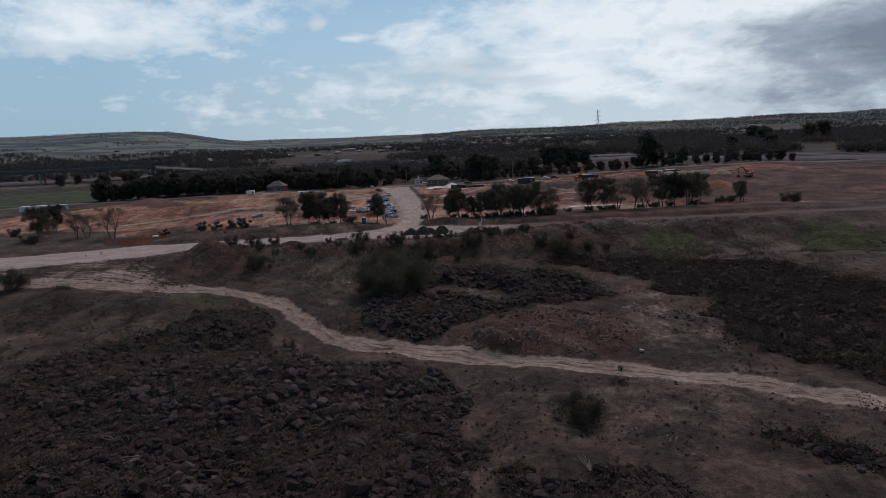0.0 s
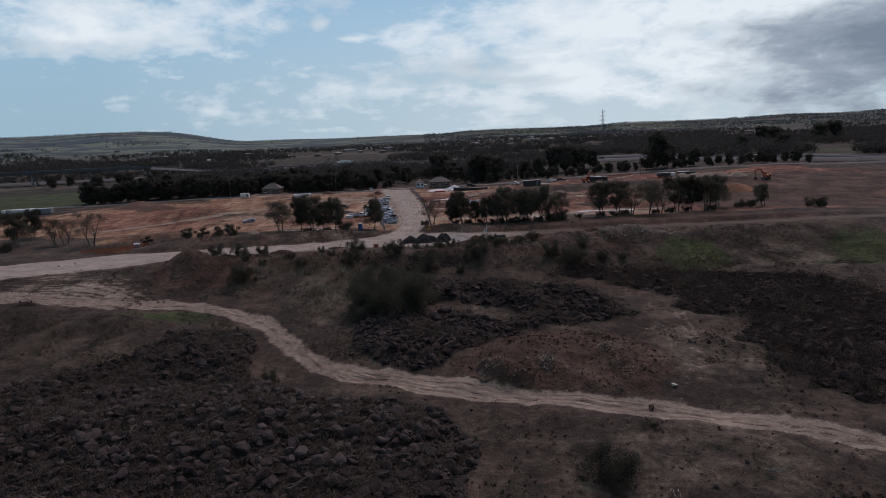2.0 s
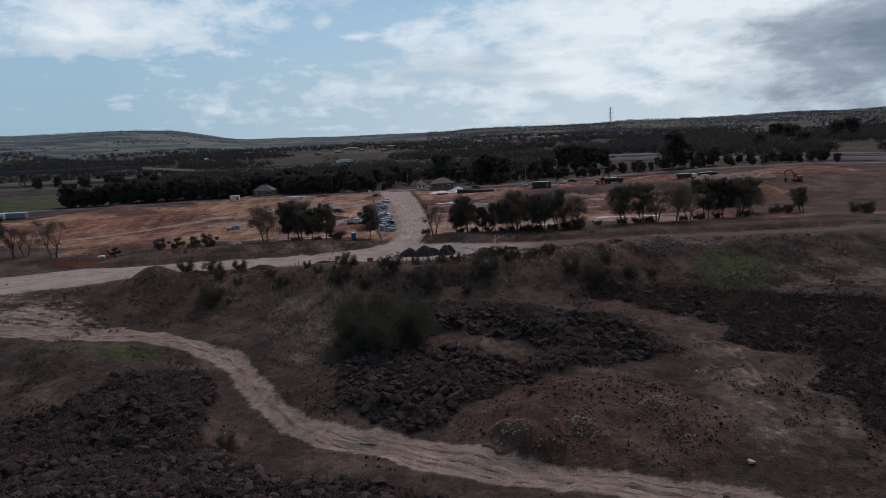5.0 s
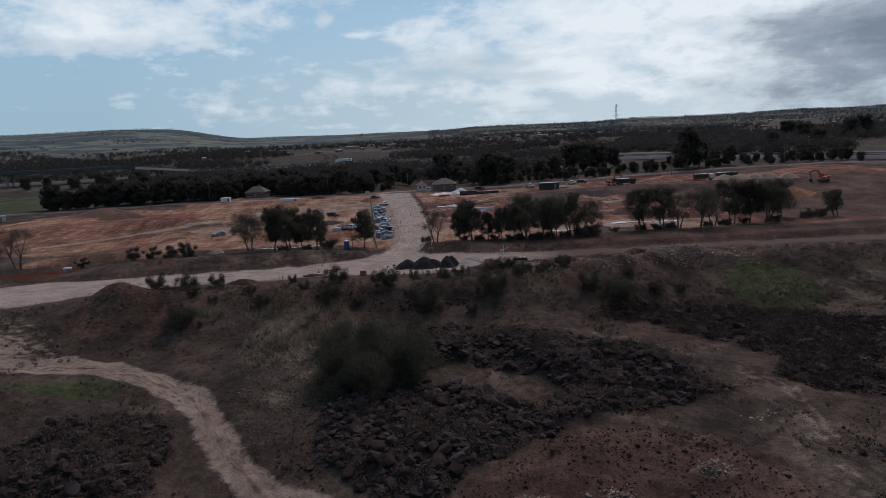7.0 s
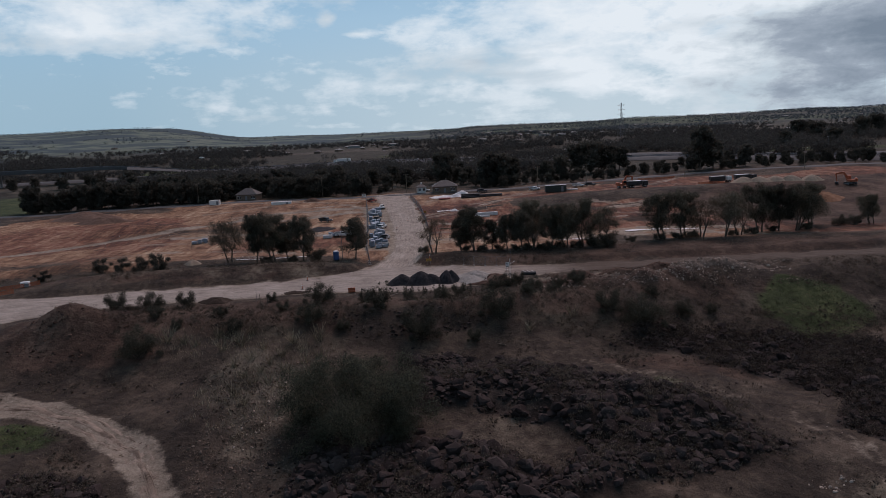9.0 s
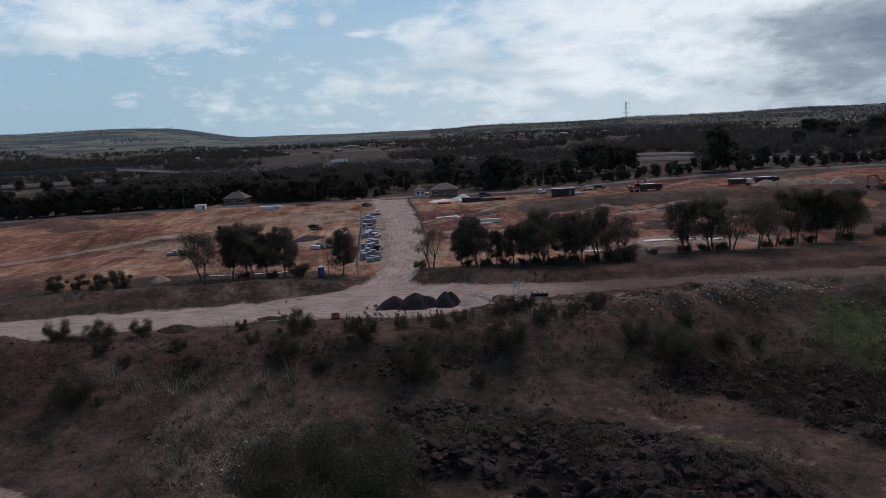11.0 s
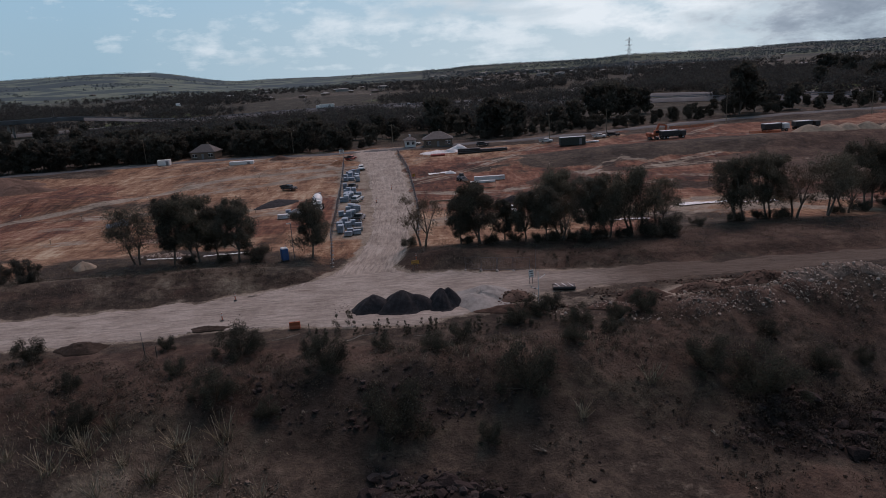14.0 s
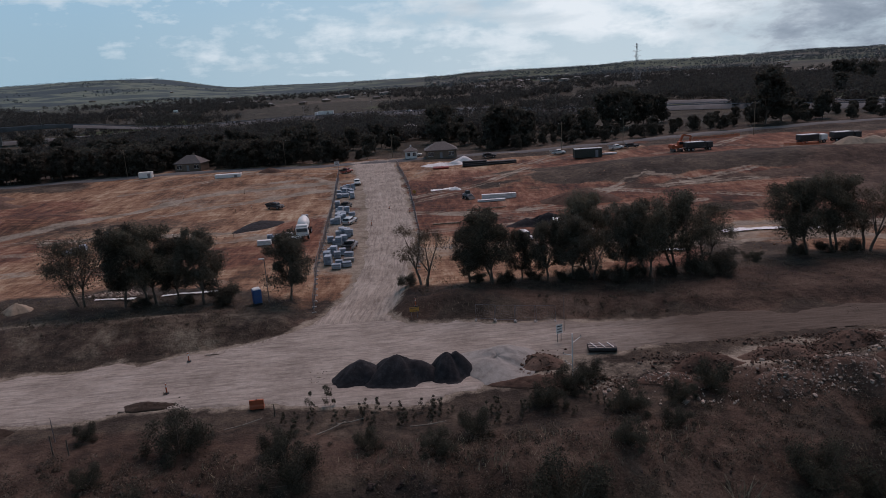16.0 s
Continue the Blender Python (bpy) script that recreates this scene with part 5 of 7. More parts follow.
BG = "dumped road gravel"
heap_of("gravel_mound", -10.2, 204.6, 3.1, 2.6, 1.9, M_BLACK, "black crushed gravel pile on the road apron", 1, group=BG)
heap_of("gravel_mound", -6.0, 204.3, 4.1, 3.0, 2.4, M_BLACK, "black crushed gravel pile with a blunt crest on the road apron", 2, group=BG, peaks=((-0.12, 0, 1), (0.35, -0.1, 0.75)))
heap_of("gravel_mound", -0.9, 204.4, 2.5, 2.6, 2.3, M_BLACK, "small black gravel pile on the road apron", 3, group=BG, peaks=((-0.15, 0, 1), (0.25, 0.1, 0.95)))
heap_of("gravel_mound", 4.0, 206.0, 5.2, 4.6, 1.4, M_GREY, "pale grey gravel pile beside the black gravel", 4, group=BG, peaks=((0.1, 0.3, 1), (-0.2, -0.2, 0.6)))
heap_of("gravel_mound", -42.2, 284, 6.5, 3.8, 1.1, M_BLACK, "low dark gravel spread on the orange soil", 5, turn=62, group=BG)
heap_of("gravel_mound", 17.5, 272.5, 6.2, 2.6, 2.1, M_BLACK, "dark gravel pile on the red soil", 6, group=BG, peaks=((0.3, 0, 1), (-0.4, 0, 0.55)))
white = new("pale_stone", PALE[0].copy())
white.matrix_basis = pose(*on(31.6, 106.5, 0.12), 10, 5, 40) @ Matrix.Scale(1.1, 4)
tagged(white, "single pale stone lying beside the dirt track", "stone")
EG = "earth stockpiles"
M_DAMP = material("damp_earth", [(0.024, 0.017, 0.013), (0.048, 0.034, 0.026), (0.085, 0.060, 0.046)], 1.5, 0.95, 0.8, bump_size=0.25)
heap_of("sand_mound", -62.4, 230.5, 2.0, 1.6, 1.1, M_SAND, "small pale dome of sand on the verge", 29, category="sand pile", rough=0.15)
for x, y, rx, ry, h, lab, sd in ((30, 292, 9, 5, 2.0, "red-brown earth stockpile on the site", 7), (-62, 372, 4, 3, 1.4, "small brown earth pile by the far road", 8), (-36.5, 355, 3.5, 2.5, 1.2, "small orange earth pile by the far road", 9),
                                 (-150, 345, 14, 8, 3.2, "long brown earth bank at the site edge", 10), (-135, 330, 12, 5, 2.0, "low brown earth bank at the site edge", 11), (-31, 200.5, 2.6, 1.0, 0.3, "small damp dark earth spill beside the road", 12),
                                 (-45.0, 195.8, 3.0, 1.8, 0.9, "low damp dark-brown earth pile at the road edge", 13), (121, 296, 9, 6, 2.6, "red earth stockpile beside the tree line", 14), (8, 201.2, 4.5, 1.4, 0.7, "brown tracked earth ridge by the gravel piles", 15), (24.6, 202.6, 3.4, 2.0, 1.4, "brown earth tipped beside the road edge", 16), (33, 203.6, 4.2, 2.0, 1.3, "brown earth tipped beside the road edge", 17), (41, 205.4, 4.0, 2.0, 1.3, "brown earth tipped beside the road edge", 18), (8.6, 205.6, 2.4, 2.0, 1.0, "brown earth tipped against the grey gravel", 19)):
    heap_of("earth_mound", x, y, rx, ry, h, M_DAMP if sd in (12, 13) else M_BROWN if sd not in (9, 14) else material("orange_earth", [(0.10, 0.05, 0.03), (0.21, 0.11, 0.065), (0.31, 0.18, 0.11)], 1.5, 0.95, 0.6, bump_size=0.3), lab, sd, category="earth pile", group=EG, rough=0.25)
for k, (x, y, r) in enumerate(((108, 322, 4.5), (114, 322, 5), (120, 323, 4), (126, 323, 4.5), (133, 322, 4))):
    heap_of("sand_mound", x, y, r, 3.0, 1.9, M_SAND, "pale sand pile beside the parked trucks", 20 + k, category="sand pile", group="sand piles")


for k, (x, y, r, h, q) in enumerate(LUMPS):
    heap_of("rubble_mound", x, y, r, r * q, h, M_BROWN, "pale stone rubble tipped on red-brown earth", 40 + k, category="rubble pile", group="rubble piles", rough=0.2)
for k, (x, y, r, h, q) in enumerate(EDGES):
    heap_of("rubble_mound", x, y, r, r * q, h, M_LUMP if x > 44 else M_BROWN, "pale broken rubble tipped along the embankment edge", 70 + k, category="rubble pile", group="rubble piles", rough=0.25)


def wheel_parts(root, spots, radius, width, prefix="wheel"):
    for x, y in spots:
        w = part(prefix, Geo().tube((x - width / 2, y, radius), (x + width / 2, y, radius), radius, sides=14), M_TYRE, root, "black rubber tyre")
        part("rim", Geo().tube((x - width / 2 - 0.012, y, radius), (x + width / 2 + 0.012, y, radius), radius * 0.55, sides=10), P_SILVER, w, "steel rim")


def car(label, mat, at, turn, kind="wagon", group="parked vehicles"):
    """A passenger vehicle: it faces its own -y."""
    root = thing("car" if kind == "wagon" else "pickup_truck", at, turn, label, "car" if kind == "wagon" else "pickup truck", group)
    body = Geo()
    body.box((0, 0, 0.62), (1.82, 4.7, 0.62), bevel=0.14)
    body.box((0, -1.6, 0.90), (1.66, 1.4, 0.16), bevel=0.07)
    if kind == "wagon":
        body.box((0, 0.55, 1.22), (1.62, 2.9, 0.62), bevel=0.16, top=0.84)
    else:
        body.box((0, -0.15, 1.25), (1.66, 1.75, 0.68), bevel=0.16, top=0.82)
    b = part("body", body, mat, root)
    y0, y1 = (-0.82, 1.95) if kind == "wagon" else (-0.98, 0.66)
    part("windscreen", Geo().box((0, y0 + 0.05, 1.25), (1.36, 0.05, 0.44), bevel=0.01, tilt=-22), M_GLASS, root)
    part("rear_window", Geo().box((0, y1 - 0.03, 1.25), (1.3, 0.05, 0.38), bevel=0.01, tilt=16), M_GLASS, root)
    for sx in (-0.76, 0.76):
        part("side_window", Geo().box((sx, (y0 + y1) / 2, 1.26), (0.05, (y1 - y0) * 0.68, 0.34), bevel=0.01), M_GLASS, root)
        part("headlight", Geo().box((sx * 0.85, -2.35, 0.75), (0.36, 0.06, 0.16), bevel=0.02), P_SILVER, root, "clear headlight")
        part("tail_light", Geo().box((sx * 0.95, 2.35, 0.78), (0.2, 0.05, 0.3), bevel=0.02), P_RED, root, "red tail light")
    part("bumper", Geo().box((0, -2.38, 0.45), (1.74, 0.14, 0.24), bevel=0.05), P_DARK, root, "dark bumper")
    if kind != "wagon":
        tray = Geo().box((0, 1.62, 0.98), (1.86, 2.0, 0.06)).box((-0.9, 1.62, 1.14), (0.05, 2.0, 0.3)).box((0.9, 1.62, 1.14), (0.05, 2.0, 0.3)).box((0, 2.6, 1.14), (1.8, 0.05, 0.3)).box((0, 0.75, 1.3), (1.7, 0.05, 0.6))
        part("tray", tray, P_SILVER if mat is P_WHITE else P_DARK, root, "drop-side tray")
    wheel_parts(root, ((-0.8, -1.45), (0.8, -1.45), (-0.8, 1.4), (0.8, 1.4)), 0.35, 0.24)
    return root


UTES = [
    ("dark grey pickup with an empty tray beside the road", P_GREY, -18.7, 259, 172, "ute"), ("white car driving down the gravel side road", P_WHITE, -27.2, 337, 10, "wagon"), ("red pickup parked at the site entrance", P_RED, -34, 363, 150, "ute"),
    ("white car parked behind the gum trees", P_WHITE, 13.2, 259, 12, "wagon"), ("white pickup parked by the far road", P_WHITE, 36.5, 364.5, 98, "ute"), ("white pickup parked beside the excavator", P_WHITE, 55, 361.5, 98, "ute"),
    ("pale car parked behind the trees", P_SILVER, 24, 262, 70, "wagon"), ("dark pickup parked behind the stacked blocks", P_DARK, -25.3, 300, 170, "ute"), ("silver car parked by the blocks", P_SILVER, -21.8, 281, 165, "wagon"), ("dark car parked in front of the house yard", P_DARK, 14, 372, 90, "wagon"),
    ("white pickup parked beside the mixer truck", P_WHITE, -31.6, 266.6, 75, "ute"), ("white car parked on the red soil", P_WHITE, -12, 389, 80, "wagon"), ("dark car parked beside the trucks", P_DARK, 60, 362, 92, "wagon"), ("dark pickup with a loaded tray on orange soil", P_DARK, -43.8, 305.5, 60, "ute"),
]
for lab, mt, x, y, turn, kind in UTES:
    car(lab, mt, on(x, y, 0.12), turn, kind)


def mixer_truck(at, turn):
    root = thing("concrete_mixer_truck", at, turn, "white concrete mixer truck parked on the orange soil", "truck")
    part("chassis", Geo().box((0, 1.0, 0.85), (1.0, 8.2, 0.28), bevel=0.03), P_DARK, root, "dark steel chassis")
    cab = part("cab", Geo().box((0, -2.6, 1.75), (2.4, 1.9, 1.6), bevel=0.16).box((0, -2.5, 2.72), (2.2, 1.5, 0.35), bevel=0.12).box((0, -3.5, 1.1), (2.36, 0.3, 0.5), bevel=0.08), P_WHITE, root)
    part("windscreen", Geo().box((0, -3.56, 2.05), (2.0, 0.05, 0.75), bevel=0.02, tilt=-8), M_GLASS, cab)
    for sx in (-1.21, 1.21):
        part("side_window", Geo().box((sx, -2.7, 2.1), (0.05, 1.0, 0.6), bevel=0.02), M_GLASS, cab)
        part("headlight", Geo().box((sx * 0.75, -3.67, 1.05), (0.36, 0.06, 0.2), bevel=0.02), P_SILVER, cab)
        part("mirror", Geo().box((sx * 1.12, -3.3, 2.2), (0.16, 0.08, 0.5), bevel=0.03), P_DARK, cab)
    d = Geo()
    prof = [(-0.9, 0.55), (-0.3, 1.0), (0.6, 1.18), (2.0, 1.14), (3.4, 0.72), (3.9, 0.5)]
    m = Matrix.Translation((0, -0.4, 2.35)) @ Matrix.Rotation(radians(11), 4, "X")
    n = 18
    pts = [m @ Vector((r * math.cos(2 * math.pi * i / n), y, r * math.sin(2 * math.pi * i / n))) for y, r in prof for i in range(n)]
    fs = [(k * n + i, k * n + (i + 1) % n, (k + 1) * n + (i + 1) % n, (k + 1) * n + i) for k in range(len(prof) - 1) for i in range(n)]
    d.add(pts, fs + [tuple(range(n)), tuple(range((len(prof) - 1) * n, len(prof) * n))])
    part("drum", d, P_WHITE, root, "white tapered mixing drum", smooth=True)
    part("hopper", Geo().box((0, 4.1, 3.2), (1.1, 0.9, 0.7), bevel=0.05, top=1.3), P_GREY, root, "grey loading hopper")
    part("chute", Geo().box((0, 4.9, 1.9), (0.5, 1.7, 0.16), bevel=0.03, tilt=-35), P_GREY, root, "steel discharge chute")
    part("ladder", Geo().box((0.75, 4.4, 2.0), (0.06, 0.06, 2.2)).box((0.45, 4.4, 2.0), (0.06, 0.06, 2.2)).box((0.6, 4.4, 1.4), (0.3, 0.05, 0.05)).box((0.6, 4.4, 1.9), (0.3, 0.05, 0.05)).box((0.6, 4.4, 2.4), (0.3, 0.05, 0.05)), P_SILVER, root)
    part("water_tank", Geo().tube((-0.7, -1.35, 1.5), (0.7, -1.35, 1.5), 0.36, sides=12), P_WHITE, root)
    wheel_parts(root, ((-1.05, -2.6), (1.05, -2.6), (-1.0, 2.6), (1.0, 2.6), (-1.0, 3.8), (1.0, 3.8)), 0.52, 0.36)
    return root


mixer_truck(on(-29.3, 270, 0.0), 6)


def tipper(at, turn, label, mat, cabmat):
    root = thing("tipper_truck", at, turn, label, "truck", "site trucks")
    part("chassis", Geo().box((0, 0.6, 0.85), (1.0, 8.0, 0.28), bevel=0.03), P_DARK, root)
    cab = part("cab", Geo().box((0, -2.9, 1.7), (2.4, 1.9, 1.7), bevel=0.16).box((0, -3.75, 1.05), (2.3, 0.3, 0.5), bevel=0.08), cabmat, root)
    part("windscreen", Geo().box((0, -3.87, 2.05), (2.0, 0.05, 0.7), bevel=0.02), M_GLASS, cab)
    bin_ = Geo().box((0, 1.6, 1.2), (2.4, 5.6, 0.12)).box((-1.2, 1.6, 1.9), (0.1, 5.6, 1.4), bevel=0.03).box((1.2, 1.6, 1.9), (0.1, 5.6, 1.4), bevel=0.03).box((0, -1.2, 2.0), (2.4, 0.1, 1.6), bevel=0.03).box((0, 4.4, 1.85), (2.4, 0.1, 1.3), bevel=0.03)
    for k in range(5):
        bin_.box((-1.28, -0.6 + 1.1 * k, 1.9), (0.08, 0.12, 1.35)).box((1.28, -0.6 + 1.1 * k, 1.9), (0.08, 0.12, 1.35))
    part("tipping_body", bin_, mat, root, "ribbed steel tipping body")
    part("tarp_rail", Geo().box((0, 1.6, 2.66), (2.5, 5.5, 0.12), bevel=0.04), P_SILVER if mat is P_DARK else P_GREY, root)
    wheel_parts(root, ((-1.05, -2.8), (1.05, -2.8), (-1.0, 2.4), (1.0, 2.4), (-1.0, 3.6), (1.0, 3.6)), 0.52, 0.36)
    return root


tipper(on(75.5, 344), 96, "dark tipper truck waiting beside the excavator", P_DARK, P_DARK)
tipper(on(106.5, 338.5), 94, "white-cabbed tipper truck with a covered dark body", P_DARK, P_WHITE)
tipper(on(116, 338), 94, "dark tipper truck parked behind sand piles", P_DARK, P_DARK)


def excavator(at, turn, label, mat, swing=40, reach=(3.0, 3.4)):
    root = thing("excavator", at, turn, label, "excavator", "excavators")
    for sx in (-1.1, 1.1):
        tr = Geo()
        out = [(-1.9, 0.35), (-1.6, 0.05), (1.6, 0.05), (1.9, 0.35), (1.6, 0.85), (-1.6, 0.85)]
        tr.prism(out, 0.6, Matrix.Translation((sx, 0, 0)) @ Matrix.Rotation(radians(90), 4, "Z"))
        t_ = part("crawler_track", tr, P_DARK, root, "dark steel crawler track")
        for k in range(5):
            part("roller", Geo().tube((sx - 0.32, -1.3 + 0.65 * k, 0.32), (sx + 0.32, -1.3 + 0.65 * k, 0.32), 0.2, sides=8), P_GREY, t_)
    m = Matrix.Rotation(radians(swing), 4, "Z")
    g = Geo()
    g.box((0, 0.5, 1.45), (2.5, 3.2, 0.8), bevel=0.12).box((0, 1.7, 1.7), (2.5, 1.0, 1.2), bevel=0.2)
    g.v = [tuple(m @ Vector(p)) for p in g.v]
    part("house", g, mat, root)
    g = Geo().box((-0.75, -0.65, 2.2), (0.95, 1.6, 1.7), bevel=0.12)
    g.v = [tuple(m @ Vector(p)) for p in g.v]
    cab = part("cab", g, mat, root)
    g = Geo().box((-0.75, -1.46, 2.45), (0.75, 0.05, 1.0), bevel=0.02).box((-1.23, -0.7, 2.5), (0.05, 1.2, 0.8), bevel=0.02)
    g.v = [tuple(m @ Vector(p)) for p in g.v]
    part("window", g, M_GLASS, cab)

    def beam(name, a, b, wa, wb, mt, parent):
        a, b = Vector(a), Vector(b)
        w = (b - a).normalized()
        up = Vector((1, 0, 0)).cross(w)
        pts = []
        for c, h in ((a, wa), (b, wb)):
            pts += [m @ (c + Vector((sx, 0, 0)) + up * sz) for sx, sz in ((-0.22, -h), (0.22, -h), (0.22, h), (-0.22, h))]
        return part(name, Geo().add(pts, [(0, 1, 2, 3), (7, 6, 5, 4), (0, 4, 5, 1), (1, 5, 6, 2), (2, 6, 7, 3), (3, 7, 4, 0)]), mt, parent)

    knee = (0.2, -2.2, 2.2 + reach[0] * 0.85)
    tip = (0.2, -2.2 - reach[1] * 0.8, 2.0 + reach[0] * 0.75)
    boom = beam("boom", (0.2, -0.6, 1.7), knee, 0.42, 0.32, mat, root)
    beam("boom_end", knee, tip, 0.32, 0.22, mat, boom)
    low = (0.2, tip[1] + 0.5, 0.9)
    arm = beam("arm", tip, low, 0.28, 0.16, mat, root)
    part("bucket", Geo().prism([(tip[1] - 0.2, 0.95), (low[1] + 0.4, 1.0), (low[1] + 0.5, 0.3), (low[1] - 0.3, 0.1), (low[1] - 0.7, 0.5)], 1.2, m @ Matrix.Translation((0.2, 0, 0)) @ Matrix.Rotation(radians(90), 4, "Z")), P_DARK, arm, "toothed steel bucket")
    part("hydraulic_ram", Geo().tube(m @ Vector((0.2, -1.0, 1.6)), m @ Vector((0.2, -2.0, 3.2)), 0.1, sides=8), P_SILVER, boom)
    return root


excavator(on(69.5, 346), 180, "orange crawler excavator with its arm lowered", P_ORANGE, -75)
excavator(on(141.5, 312), 180, "dusty orange crawler excavator working on red soil", P_ORANGE, 60, (2.4, 3.0))


def skid_steer(at, turn):
    root = thing("skid_steer_loader", at, turn, "small dark skid-steer loader by stacked boards", "loader")
    part("body", Geo().box((0, 0.2, 0.8), (1.5, 2.2, 0.9), bevel=0.12), P_GREY, root)
    part("cab", Geo().box((0, 0, 1.6), (1.1, 1.2, 0.9), bevel=0.1, top=0.85), P_DARK, root)
    part("bucket", Geo().prism([(-0.5, 0.1), (0.3, 0.1), (0.3, 0.7), (0.1, 0.7)], 1.7, Matrix.Translation((0, -1.6, 0)) @ Matrix.Rotation(radians(90), 4, "Z")), P_DARK, root)
    for sx in (-0.7, 0.7):
        part("lift_arm", Geo().box((sx, -0.5, 1.15), (0.14, 2.0, 0.2), bevel=0.03, tilt=20), P_GREY, root)
    wheel_parts(root, ((-0.85, -0.5), (0.85, -0.5), (-0.85, 0.8), (0.85, 0.8)), 0.4, 0.3)


skid_steer(on(4.2, 300.5), 30)


def toilet(at, turn):
    root = thing("portable_toilet", at, turn, "blue portable toilet with a pale roof beside gum trees", "toilet")
    part("base", Geo().box((0, 0, 0.1), (1.15, 1.2, 0.2), bevel=0.03), P_DARK, root)
    w = Geo().box((0, 0.03, 1.15), (1.1, 1.1, 1.9), bevel=0.05)
    for k in range(4):
        w.box((-0.56, -0.35 + 0.25 * k, 1.15), (0.03, 0.08, 1.7)).box((0.56, -0.35 + 0.25 * k, 1.15), (0.03, 0.08, 1.7))
    part("cabin", w, P_BLUE, root)
    part("door", Geo().box((0, -0.55, 1.12), (0.8, 0.05, 1.75), bevel=0.02), P_BLUE, root)
    part("roof", Geo().box((0, 0.02, 2.2), (1.16, 1.18, 0.24), bevel=0.1, top=0.8), P_WHITE, root, "white moulded roof")
    part("vent_pipe", Geo().tube((0.4, 0.4, 2.2), (0.4, 0.4, 2.5), 0.05), P_GREY, root)


toilet(on(-27.4, 228.5, 0.0), 28)


def fence_panel():
    """A temporary fence panel on two block feet, its base at its left foot and running along x."""
    root = thing("fence_panel", label="galvanised temporary fence panel standing on block feet", category="fence panel", group="temporary fences")
    f = Geo().tube((0, 0, 0.1), (0, 0, 2.1), 0.028, sides=6).tube((2.3, 0, 0.1), (2.3, 0, 2.1), 0.028, sides=6).tube((0, 0, 2.08), (2.3, 0, 2.08), 0.022, sides=6).tube((0, 0, 0.2), (2.3, 0, 0.2), 0.022, sides=6)
    part("panel_frame", f, M_STEEL, root)
    g = Geo()
    for k in range(1, 10):
        g.tube((0.23 * k, 0, 0.2), (0.23 * k, 0, 2.08), 0.0045, sides=3, caps=False)
    for k in range(1, 4):
        g.tube((0, 0, 0.2 + 0.47 * k), (2.3, 0, 0.2 + 0.24 * k), 0.0045, sides=3, caps=False)
    part("wire_mesh", g, M_STEEL, root)
    part("foot", Geo().box((0, 0, 0.07), (0.24, 0.62, 0.14), bevel=0.03), M_CONC, root)
    part("foot", Geo().box((2.3, 0, 0.07), (0.24, 0.62, 0.14), bevel=0.03), M_CONC, root)
    return root


panel, used = fence_panel(), False
frng = np.random.default_rng(12)


def fence_run(pts, gaps=()):
    global used
    for (ax, ay), (bx, by) in zip(pts, pts[1:]):
        n = int(math.hypot(bx - ax, by - ay) / 2.42)
        for k in range(n):
            q = k / n
            x, y = ax + (bx - ax) * q, ay + (by - ay) * q
            m = pose(*on(x, y), frng.uniform(-3, 3), 0, math.degrees(math.atan2(by - ay, bx - ax)) + frng.uniform(-2, 2))
            if used:
                copy_thing(panel, m)
            else:
                panel.matrix_basis, used = m, True


fence_run([(-19.2, 226), (-22.5, 246), (-25.5, 275), (-31, 320), (-36.5, 364)])
fence_run([(-5.6, 243), (-6.4, 268), (-11, 320), (-18, 372)])
fence_run([(2.4, 218.6), (12.2, 217.6)])
fence_run([(-5.4, 256), (28, 254)])


def block_stack(seed, courses, wide, long, tall, label):
    """A pallet of blocks in shrink wrap, or loose grey blocks, on timber bearers."""
    r = np.random.default_rng(seed)
    root = thing("block_stack", label=label, category="building blocks", group="stacked blocks")
    for k in range(3):
        p_ = Geo().box((-wide / 2 + 0.08 + k * (wide - 0.16) / 2, 0, 0.05), (0.1, long, 0.1))
        part("bearer", p_, M_TIMBER, root, "rough timber pallet bearer")
    for k in range(5):
        p_ = Geo().box((0, -long / 2 + 0.06 + k * (long - 0.12) / 4, 0.115), (wide, 0.1, 0.025))
        part("slat", p_, M_TIMBER, root, "rough timber pallet slat")
    for k in range(courses):
        h = tall / courses
        part("course", Geo().box((r.uniform(-0.02, 0.02), r.uniform(-0.02, 0.02), 0.13 + h * (k + 0.5)), (wide - 0.04, long - 0.04, h - 0.02), bevel=0.03), M_WRAP, root)
    return root


stacks = [block_stack(1, 4, 1.2, 1.2, 1.1, "blue-grey wrapped blocks stacked on a pallet"), block_stack(2, 3, 1.5, 1.2, 0.8, "blue-grey wrapped blocks stacked on a pallet"), block_stack(3, 5, 1.2, 1.6, 1.5, "tall stack of grey blocks on a pallet")]
srng = np.random.default_rng(5)
done = set()
for k in range(84):
    y = srng.choice([248, 252, 256, 263, 266, 271, 282, 286, 291, 294, 297, 301, 316, 320, 325, 329]) + srng.uniform(-1.5, 1.5)
    line = -22.2 - 0.119 * (y - 244)
    x = line + srng.uniform(1.2, 5.2)
    if abs(x + 18.7) < 1.9 and abs(y - 259) < 4 or abs(x + 25.3) < 2 and abs(y - 300) < 3.5 or abs(x + 21.8) < 2 and abs(y - 281) < 3.5:
        continue
    i = int(srng.integers(3))
    m = pose(*on(x, y, 0.02), 0, 0, srng.normal() * 6 + 5)
    if i in done:
        copy_thing(stacks[i], m)
    else:
        stacks[i].matrix_basis = m
        done.add(i)
